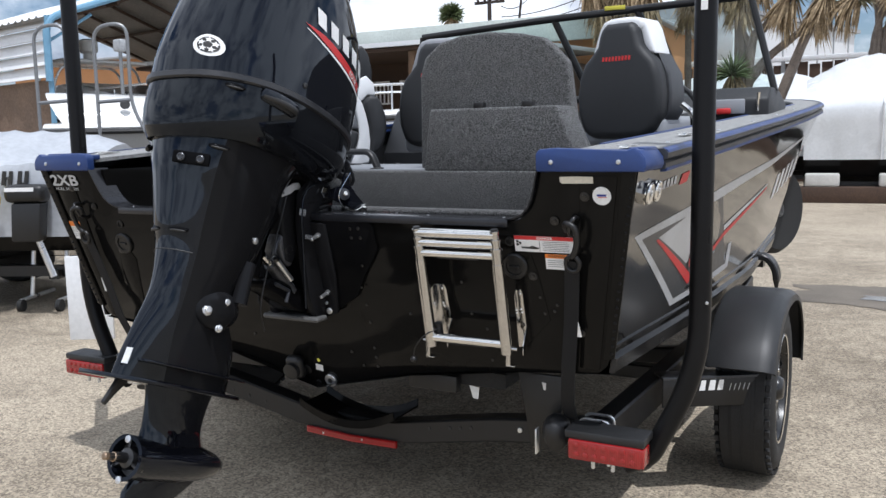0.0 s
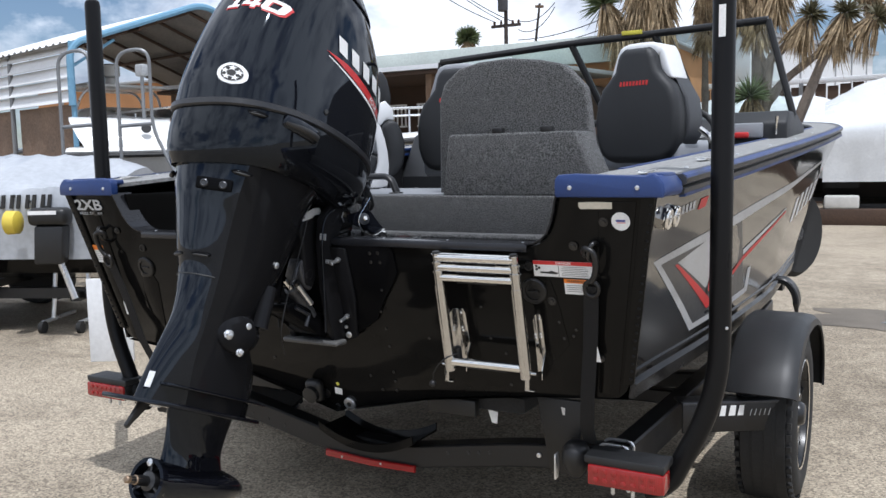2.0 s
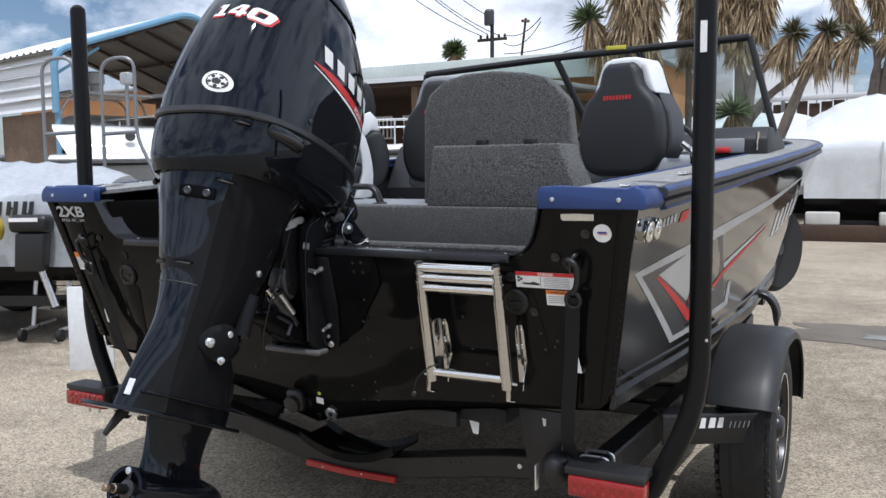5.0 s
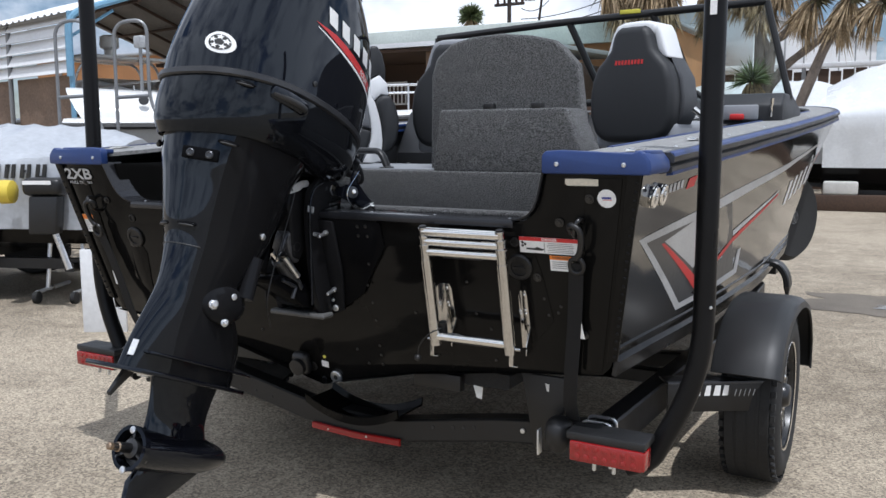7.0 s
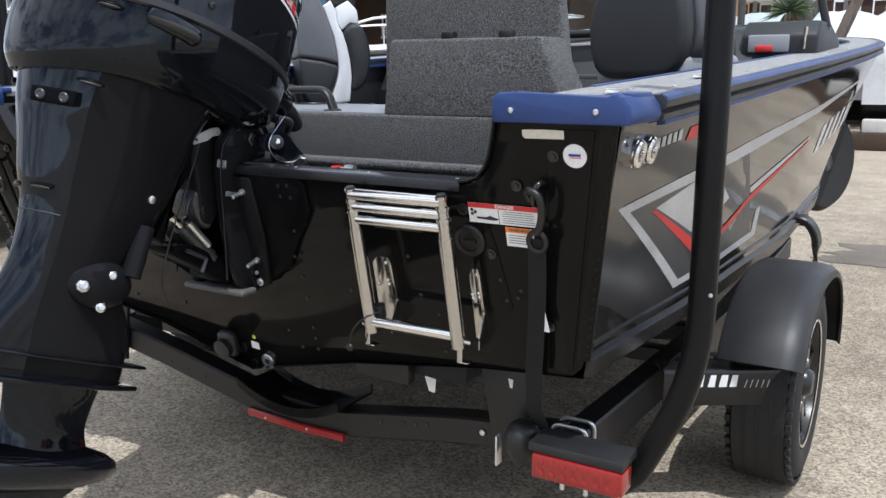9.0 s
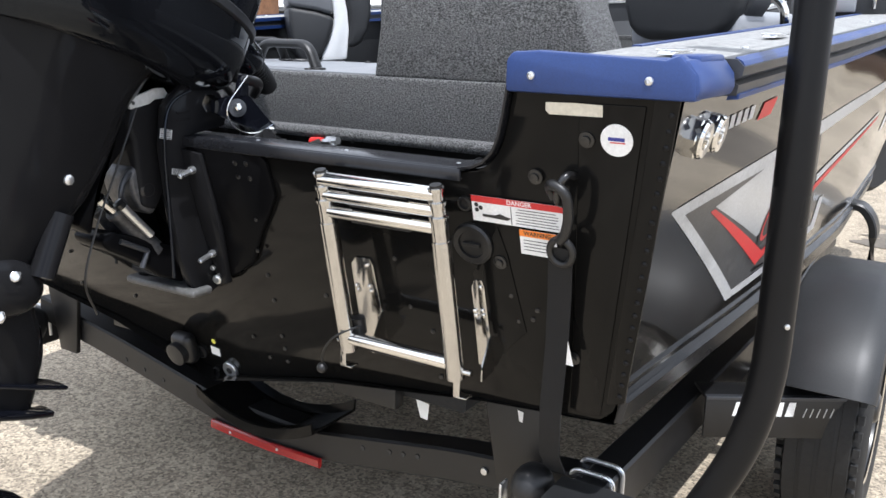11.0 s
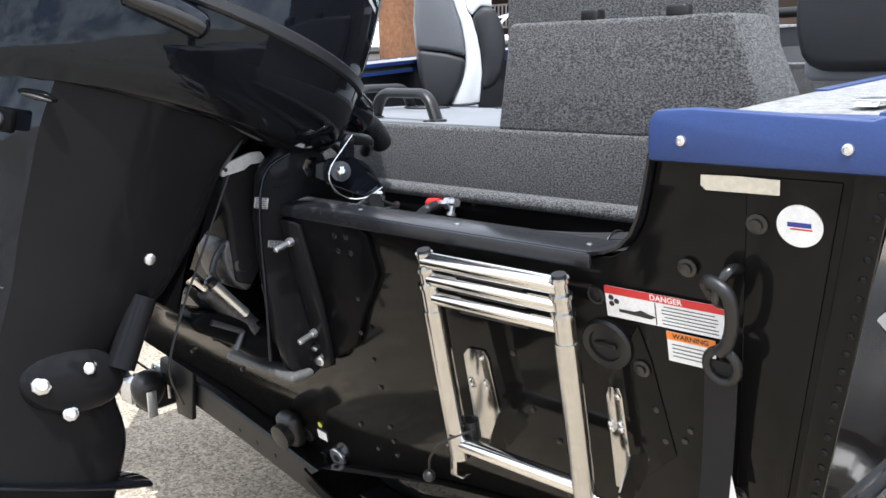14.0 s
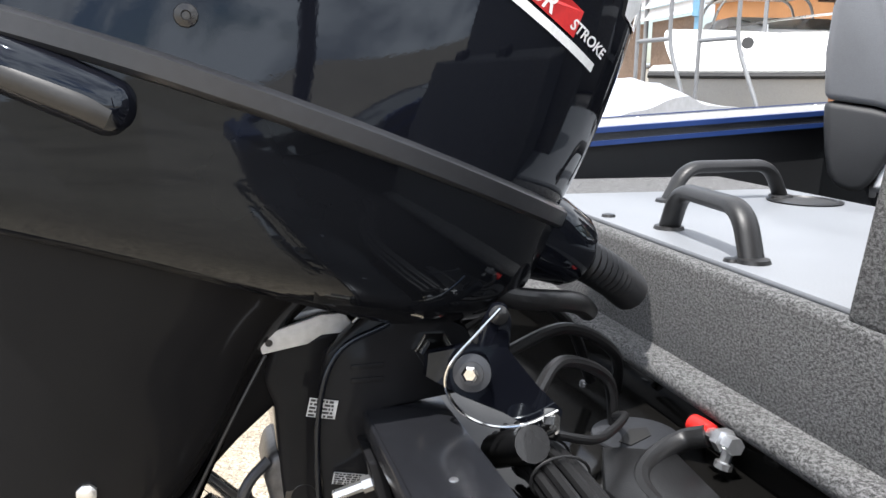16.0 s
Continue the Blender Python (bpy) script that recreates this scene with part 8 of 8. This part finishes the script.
for z in (0.28, 0.70):
    part("cross_bar", tube(B(), [(-0.16, 0, z), (0.16, 0, z)], 0.016, 8), ZINC, stand)
board = thing("sheet_sign", "white upright sheet standing on the paving", "sign", (-3.10, 1.62, 0), (0, 0, 30))
part("sign_face", box(B(), (-0.16, -0.012, 0.0), (0.14, 0.012, 0.58), 0.003), METAL_WHITE, board)


# tall tube frames of boarding stairs
for i, (a, b, fa, fb) in enumerate((((-6.31, 3.73), (-6.00, 3.88), (-6.28, 3.70), (-5.75, 3.95)), ((-5.76, 4.03), (-5.44, 4.19), (-5.72, 4.02), (-5.14, 4.26)))):
    st = thing("boarding_stair", "grey tube boarding stair with tall hand loops", "boarding stair", group="boarding stairs")
    part("hand_loop", tube(B(), arc([(*fa, 0.0), (*a, 1.2), (*a, 2.56), (*b, 2.60), (*b, 1.75), (*fb, 1.15), (*fb, 0.0)], 0.16, 6), 0.019, 10), TUBE_GREY, st, "bent grey tube hand loop")
    part("cross_tube", tube(B(), [(*a, 1.78), (*b, 1.80)], 0.020, 8), TUBE_GREY, st)
    for k in range(5):
        z = 0.25 + 0.22 * k
        s = k / 5
        p = Vector((*fb, z)).lerp(Vector((*a, z)), s)
        part("tread", box(B(), (p.x - 0.30, p.y, z), (p.x + 0.02, p.y + 0.5, z + 0.03)), METAL_GREY, st)


def cruiser(label, m, L=7.0, W=2.5, fwd=0.0, tower=True, side=None):
    c = thing("white_cruiser", label, "boat", group="moored cruisers")
    hs = hull_shape(L, W, 0.55, 1.55, 14, 0.86, 0.35)
    bm = B()
    vs = [[bm.verts.new(p) for p in r] for r in hs]
    for u, v in zip(vs, vs[1:]):
        for k in range(4):
            bm.faces.new((u[k], u[k + 1], v[k + 1], v[k]))
    bm.faces.new(vs[0][::-1])
    bmesh.ops.recalc_face_normals(bm, faces=bm.faces[:])
    part("hull", bm, side or GELCOAT, c, "grey gelcoat hull" if side else "white gelcoat hull", 40)
    bm = B()
    rows = []
    for ring in hs:
        x, y, z = ring[0]
        rows.append([(x, y, z), (x, y * 0.86, z + 0.05), (x, 0, z + 0.09), (x, -y * 0.86, z + 0.05), (x, -y, z)])
    vs = [[bm.verts.new(p) for p in r] for r in rows]
    for u, v in zip(vs, vs[1:]):
        for k in range(4):
            bm.faces.new((u[k], u[k + 1], v[k + 1], v[k]))
    part("deck", bm, GELCOAT, c)
    for q in (1, -1):
        part("rub_rail", tube(B(), [(ring[0][0], ring[0][1] * q * 1.005, ring[0][2] - 0.05) for ring in hs], 0.03, 8), BLACK_PLASTIC, c, "black rub rail")
        part("bow_rail", tube(B(), spline([(L * 0.45, q * W * 0.45, 1.70), (L * 0.52, q * W * 0.45, 2.02), (L * 0.75, q * W * 0.36, 2.10), (L * 0.92, q * W * 0.16, 2.15), (L * 0.985, 0, 2.16)], 5), 0.016, 8), ZINC, c, "stainless bow rail")
        for t in (0.6, 0.75, 0.9):
            h = W * (0.44 if t < 0.7 else 0.36 if t < 0.8 else 0.19)
            part("stanchion", tube(B(), [(L * t, q * h, 1.62 + 0.35 * t * t), (L * t, q * h, 2.06)], 0.012, 6), ZINC, c)
    bm = B()
    if tower:
        loft(bm, [[(L * 0.30, y, 1.6) for y in (-0.95, 0.95)] + [(L * 0.34, 0.80, 2.25), (L * 0.34, -0.80, 2.25)], [(L * 0.52, -0.95, 1.66), (L * 0.52, 0.95, 1.66), (L * 0.50, 0.78, 2.28), (L * 0.50, -0.78, 2.28)], [(L * 0.76, -0.55, 1.80), (L * 0.76, 0.55, 1.80), (L * 0.70, 0.40, 1.95), (L * 0.70, -0.40, 1.95)]])
    low = Matrix.Translation((0, 0, 1.6)) @ Matrix.Diagonal((1, 1, 1.0 if tower else 0.66, 1)) @ Matrix.Translation((fwd, 0, -1.6))
    if tower:
        bmesh.ops.bevel(bm, geom=bm.edges[:], offset=0.05, segments=3, profile=0.5, affect="EDGES")
    else:
        rows = []
        for i in range(15):
            t = i / 14
            w, h = 1.02 * (1 - 0.5 * t ** 1.6), 0.62 * (1 - t ** 1.7) ** 0.8 + 0.03
            rows.append([(L * (0.26 + 0.50 * t) - 0.25 * math.sin(math.pi * k / 16) * (1 - t), -w * math.copysign(abs(math.cos(math.pi * k / 16)) ** 0.8, math.cos(math.pi * k / 16)), 1.58 + h * math.sin(math.pi * k / 16)) for k in range(17)])
        loft(bm, rows)
    bmesh.ops.transform(bm, matrix=low, verts=bm.verts[:])
    cab = part("cabin", bm, GELCOAT, c, "white cabin top", 50)
    if tower:
        bm = B()
        poly_add(bm, [(L * 0.505, -0.80, 2.24), (L * 0.505, 0.80, 2.24), (L * 0.64, 0.52, 2.02), (L * 0.64, -0.52, 2.02)], [(0, 1, 2, 3)])
        bmesh.ops.translate(bm, vec=(0.02, 0, 0.03), verts=bm.verts[:])
        bmesh.ops.transform(bm, matrix=low, verts=bm.verts[:])
        part("windscreen", bm, surface("dark_screen" + str(int(m.translation.x * 10)), (0.03, 0.035, 0.04), 0.08, bump=0.0), cab, "dark windscreen", 0)
    for t in (0.36,) if not tower else (0.36, 0.44):
        bm = B()
        lathe(bm, [(0.06, 0), (0.06, 0.01)], (L * t + fwd, -0.94 if tower else -0.955, 1.95 if tower else 1.83), (0, -1, 0.25), 16)
        part("port_light", bm, INK, cab)
    for x in (L * 0.30 + fwd, L * 0.40 + fwd) if tower else ():
        part("tower_arch", tube(B(), arc([(x, -1.0, 1.65), (x + 0.2, -0.72, 2.67), (x + 0.2, 0.72, 2.67), (x, 1.0, 1.65)], 0.3, 6), 0.024, 8), ZINC, c)
    if tower:
        bm = B()
        box(bm, (L * 0.27 + fwd, -0.80, 2.66), (L * 0.47 + fwd, 0.80, 2.72), 0.025)
        part("hard_top", bm, GELCOAT, c)
        bm = B()
        lathe(bm, [(0.10, 0), (0.10, 0.16), (0.17, 0.20), (0.18, 0.26), (0.17, 0.40), (0.11, 0.43)], (L * 0.37 + fwd, 0, 2.72), (0, 0, 1), 20)
        part("radar_dome", bm, GELCOAT, c)
    c.matrix_world = m
    hold = 0.72
    for x in (1.2, 3.6):
        for q in (-0.7, 0.7):
            s = thing("boat_stand", "black steel boat stand", "boat stand", group="boat stands")
            s.matrix_world = m @ pose(x, q, -m.translation.z)
            part("post", tube(B(), [(0, 0, 0), (0, 0, hold)], 0.03, 8), STEEL_BLACK, s)
            part("foot", box(B(), (-0.2, -0.2, 0.0), (0.2, 0.2, 0.03)), STEEL_BLACK, s)
            part("pad", box(B(), (-0.12, -0.12, hold), (0.12, 0.12, hold + 0.06)), STEEL_BLACK, s)
    return c


cruiser("white cabin cruiser with hard top and bow rail", pose(-14.3, 9.6, 0.15, 0, 0, -14))
cruiser("grey and white cruiser standing in the yard near the carport", pose(-7.85, 5.1, -0.02, 0, 0, 46), 7.0, 2.5, -1.62, False, surface("grey_gelcoat", (0.36, 0.355, 0.34), 0.3, vary=0.06, scale=2.0, fine=60, bump=0.02))
cruiser("white cruiser seen beyond the bow", pose(-7.4, 22.0, 0.4, 0, 0, -6), 5.2, 2.2)

timber = thing("timber_post", "rough reddish-brown timber post standing in the yard", "post", (-2.74, 3.04, 0), (0, 0, 12))
part("post", box(B(), (-0.10, -0.10, 0.0), (0.10, 0.10, 3.1), 0.012), surface("red_brown_timber", (0.20, 0.095, 0.045), 0.8, vary=0.35, scale=3, fine=45, bump=0.4), timber)
part("yellow_tag", box(B(), (0.101, -0.07, 1.20), (0.106, 0.05, 1.27), 0.001), plain("yellow_tape", (0.65, 0.50, 0.03)), timber, "bright yellow tape")

# dark kerb beam with pale blocks on it
low_wall = thing("parking_beam", "dark timber retaining beam on the paving", "beam", (2.5, 15.35, 0), (0, 0, 4))
part("beam", box(B(), (-3.2, -0.16, 0), (5.5, 0.16, 0.30), 0.02), BROWN, low_wall)
for x, w in ((0.52, 0.60), (1.75, 0.55), (2.7, 0.5)):
    k = thing("concrete_block", "pale concrete block on the timber beam", "block", (x, 15.35 + (x - 2.5) * 0.07, 0.30), (0, 0, 4), "concrete blocks")
    part("block", box(B(), (-w / 2, -0.13, 0.0), (w / 2, 0.13, 0.25), 0.04, seg=3), CONCRETE, k)

# spare tyre and bow stand at the boat's front
bm = B()
lathe(bm, [(0.19, -0.09), (0.29, -0.10), (0.315, -0.06), (0.315, 0.06), (0.28, 0.10), (0.19, 0.09)], (0.945, 4.2, 0.78), (0.9, -0.4, 0), 36)
sp = thing("spare_wheel", "black spare wheel mounted upright on the trailer", "spare wheel")
part("tyre", bm, RUBBER, sp)
bm = B()
lathe(bm, [(0.19, -0.08), (0.19, 0.08), (0.05, 0.09)], (0.945, 4.2, 0.78), (0.9, -0.4, 0), 24)
part("rim", bm, METAL_GREY, sp)
part("bracket", box(B(), (0.86, 4.16, 0.36), (0.92, 4.28, 0.76)), STEEL_BLACK, sp)


# ---- poles, wires and trees ----
# Pole wood darkened in its colour for the bright sky behind it.
BACKLIT_POLE = surface("backlit_pole_wood", (0.045, 0.035, 0.03), 0.85, vary=0.3, scale=4, fine=60, bump=0.4)


def pole(x, y, h, lean, label, k=0.8):
    p = thing("utility_pole", label, "utility pole", (x, y, 0), (0, lean, 0), "utility poles")
    part("shaft", tube(B(), [(0, 0, 0), (0, 0, h)], 0.15, 10, radii=[0.17 * k, 0.11 * k]), BACKLIT_POLE, p, "timber pole with its backlit darkness put into the colour")
    return p


p1 = pole(-15.4, 34.8, 9.0, 0, "timber utility pole with transformer and insulators")
bm = B()
lathe(bm, [(0.22, 0), (0.24, 0.05), (0.24, 0.62), (0.16, 0.72)], (-0.05, -0.22, 8.25), (0, 0, 1), 16)
part("transformer", bm, surface("transformer_grey", (0.05, 0.05, 0.055), 0.5), p1)
part("cross_arm", box(B(), (-0.75, -0.06, 7.55), (0.75, 0.06, 7.68)), BACKLIT_POLE, p1)
for x in (-0.6, -0.25, 0.35, 0.65):
    bm = B()
    lathe(bm, [(0.05, 0), (0.07, 0.05), (0.05, 0.16)], (x, 0, 7.68), (0, 0, 1), 8)
    part("insulator", bm, BROWN, p1)
p2 = pole(-14.9, 35.2, 8.6, 7.0, "thin leaning timber utility pole", 0.5)
part("cross_arm", box(B(), (-0.2, -0.05, 8.4), (0.2, 0.05, 8.52)), WOOD, p2)


def wire(a, b, sag, name="wire"):
    pts = [Vector(a).lerp(Vector(b), i / 16) - Vector((0, 0, sag * 4 * (i / 16) * (1 - i / 16))) for i in range(17)]
    return tube(B(), pts, 0.022, 5)


wires = thing("overhead_wires", "black overhead wires between poles", "wires")
for k, (a, b, s) in enumerate((((-15.9, 34.8, 7.8), (-24.0, 30.0, 15.5), 1.0), ((-15.6, 34.8, 7.85), (-23.0, 30.0, 16.3), 1.0), ((-15.1, 34.8, 7.8), (-22.0, 30.0, 15.5), 1.1), ((-15.4, 34.8, 8.6), (-20.5, 30.0, 15.0), 0.8), ((-14.8, 34.8, 7.8), (-13.1, 35.2, 8.5), 0.35), ((-14.8, 34.8, 7.4), (-13.1, 35.2, 8.3), 0.5), ((-14.8, 34.8, 6.9), (-4.6, 30.0, 9.0), 0.8), ((-13.1, 35.2, 6.7), (-4.0, 29.0, 8.6), 0.6))):
    part("wire", wire(a, b, s), BLACK_PLASTIC, wires)


def blades(count, fn, seed):
    """Many thin tapering leaves in one mesh; fn(i, rng) gives root, tip, width and droop."""
    rn = random.Random(seed)
    V, F = [], []
    for i in range(count):
        root, tip, w, droop = fn(i, rn)
        root, tip = Vector(root), Vector(tip)
        d = tip - root
        s = d.cross(Vector((rn.uniform(-1, 1), rn.uniform(-1, 1), rn.uniform(-1, 1)))).normalized() * w
        mid = root.lerp(tip, 0.55) + Vector((0, 0, droop))
        n = len(V)
        V += [root - s * 0.6, root + s * 0.6, mid + s, mid - s, tip]
        F += [(n, n + 1, n + 2, n + 3), (n + 3, n + 2, n + 4)]
    me = bpy.data.meshes.new("leaves")
    me.from_pydata([tuple(v) for v in V], [], F)
    bm = B()
    bm.from_mesh(me)
    bpy.data.meshes.remove(me)
    return bm


OLIVE = surface("dry_olive_leaf", (0.095, 0.085, 0.042), 0.6, vary=0.4, scale=3, fine=40, bump=0.1)


def yucca(label, base, limbs, seed, scale=1.0, fresh=True):
    """limbs: runs of points; each ends in a green rosette above a skirt of dead leaves."""
    t = thing("yucca_tree", label, "tree", group="yucca trees")
    rn = random.Random(seed)
    bm = B()
    for run in limbs:
        pts = spline([base] + run if run[0] != base else run, 5)
        n = len(pts)
        tube(bm, pts, 0.1, 9, radii=[0.115 * scale * (1 - 0.45 * i / (n - 1)) * (1 + 0.08 * math.sin(i * 2.7)) for i in range(n)])
    part("trunk", bm, BARK, t, "grey-brown forked trunk")
    for j, run in enumerate(limbs):
        head, below = Vector(run[-1]), Vector(run[-2])
        axis = (head - below).normalized()
        Ls = min((head - below).length, 2.3)
        def skirt(i, r, head=head, axis=axis, Ls=Ls):
            s = r.random() ** 0.8
            o = head - axis * Ls * s
            a, b, _ = frame_at(axis)
            th = r.uniform(0, 2 * math.pi)
            out = (a * math.cos(th) + b * math.sin(th))
            ln = r.uniform(0.25, 0.6) * scale
            root = o + out * 0.10 * scale
            tip = root + out * ln * r.uniform(0.15, 0.75) - axis * ln * 0.35 + Vector((0, 0, -ln * 0.8))
            return root, tip, 0.016 * scale * r.uniform(0.7, 1.5), 0.03
        part("dead_skirt", blades(int(560 * Ls), skirt, seed * 31 + j), DEAD, t, "shaggy skirt of dead brown leaves", 0, "stuff")
        def rosette(i, r, head=head, axis=axis):
            th, ph = r.uniform(0, 2 * math.pi), math.acos(r.uniform(-0.35, 1.0))
            a, b, _ = frame_at(axis)
            d = (a * math.cos(th) + b * math.sin(th)) * math.sin(ph) + axis * math.cos(ph)
            ln = r.uniform(0.35, 0.62) * scale * (1.0 if fresh else 0.72)
            return head + d * 0.05, head + d * ln + Vector((0, 0, -0.08 * ln)), 0.017 * scale, 0.02
        part("leaf_rosette", blades(170, rosette, seed * 57 + j), GREEN if fresh else OLIVE, t, "spiky green leaf rosette" if fresh else "dry olive-brown leaf rosette", 0, "stuff")
    return t


yucca("tall yucca with a thick shaggy brown skirt", (-3.6, 17.0, 0), [[(-3.6, 17.0, 2.6), (-3.62, 17.0, 4.4), (-3.60, 17.0, 6.8)], [(-3.6, 17.0, 3.0), (-3.95, 17.0, 3.75), (-4.70, 17.0, 4.85)], [(-3.6, 17.0, 3.2), (-3.40, 17.0, 4.2), (-3.30, 17.1, 6.3)], [(-3.6, 17.0, 3.6), (-3.8, 17.0, 4.3), (-3.90, 16.9, 6.4)]], 1, 1.15)
yucca("slim yucca with a narrow dead leaf skirt", (-2.5, 17.6, 0), [[(-2.52, 17.6, 2.8), (-2.53, 17.6, 3.9), (-2.55, 17.6, 6.0)]], 5, 0.8)
yucca("spreading yucca with drooping dead leaf skirts", (-1.2, 17.0, 0), [[(-1.16, 17.0, 2.2), (-1.10, 17.0, 3.0), (-1.33, 17.0, 3.9), (-1.15, 17.0, 6.1)], [(-1.10, 17.0, 3.0), (-0.85, 17.0, 3.5), (-0.55, 16.9, 3.75), (-0.25, 16.8, 4.15)], [(-1.16, 17.0, 2.1), (-0.96, 17.0, 2.6), (-0.74, 17.0, 2.9), (0.12, 17.0, 3.6), (0.40, 16.9, 4.15)], [(0.12, 17.0, 3.6), (0.60, 17.0, 3.82), (0.95, 17.0, 4.0)], [(-1.33, 17.0, 3.9), (-1.65, 17.0, 4.3), (-1.85, 17.0, 6.2)], [(-1.33, 17.0, 3.9), (-1.0, 17.0, 4.3), (-0.75, 17.0, 5.9)], [(-1.33, 17.0, 3.9), (-1.45, 17.1, 4.4), (-1.55, 17.1, 6.3)]], 2, 1.0, False)
yucca("leaning yucca with a heavy brown crown", (1.05, 21.0, 0), [[(1.11, 21.0, 2.9), (1.23, 21.0, 3.9), (1.54, 21.0, 4.5), (1.95, 21.0, 6.2)], [(1.23, 21.0, 3.9), (1.40, 20.6, 4.4), (2.20, 20.3, 4.9)], [(1.23, 21.0, 3.9), (0.80, 20.6, 4.7), (0.15, 20.2, 6.2)], [(1.11, 21.0, 3.2), (1.50, 21.2, 3.75), (1.60, 21.3, 4.1)], [(1.54, 21.0, 4.5), (1.35, 20.9, 4.9), (0.90, 20.6, 6.4)], [(1.54, 21.0, 4.5), (2.05, 20.9, 4.9), (2.75, 20.6, 6.2)]], 3, 0.82, False)
yucca("young green yucca beyond the windshield", (-1.35, 16.6, 0), [[(-1.35, 16.6, 1.2), (-1.36, 16.6, 1.9), (-1.38, 16.6, 2.55)]], 4, 1.0)

palm = thing("fan_palm", "tall distant fan palm", "tree", (-26.2, 51.8, 0))
part("trunk", tube(B(), [(0, 0, 0), (0, 0, 9.4)], 0.3, 10, radii=[0.35, 0.24]), BARK, palm)
def fan(i, r):
    th, ph = r.uniform(0, 2 * math.pi), math.acos(r.uniform(-0.6, 1.0))
    d = Vector((math.cos(th) * math.sin(ph), math.sin(th) * math.sin(ph), math.cos(ph)))
    return (0, 0, 9.9), Vector((0, 0, 9.9)) + d * r.uniform(0.7, 1.15), 0.07, 0.05
part("crown", blades(420, fan, 9), GREEN, palm, "round green fan crown", 0, "stuff")
def thatch(i, r):
    th = r.uniform(0, 2 * math.pi)
    z = r.uniform(8.2, 9.7)
    return (0.22 * math.cos(th), 0.22 * math.sin(th), z), (0.75 * math.cos(th), 0.75 * math.sin(th), z - 0.7), 0.06, 0.0
part("dead_thatch", blades(260, thatch, 10), DEAD, palm, "", 0, "stuff")
lamp = thing("work_light", "grey floodlight head on a carport post", "floodlight", (-7.93, 6.30, 0))
part("pole", tube(B(), [(0, 0, 0), (0, 0, 2.66)], 0.025, 8), TUBE_GREY, lamp)
part("head", box(B(), (-0.085, -0.06, 2.62), (0.085, 0.06, 2.79), 0.03, seg=3), METAL_GREY, lamp)
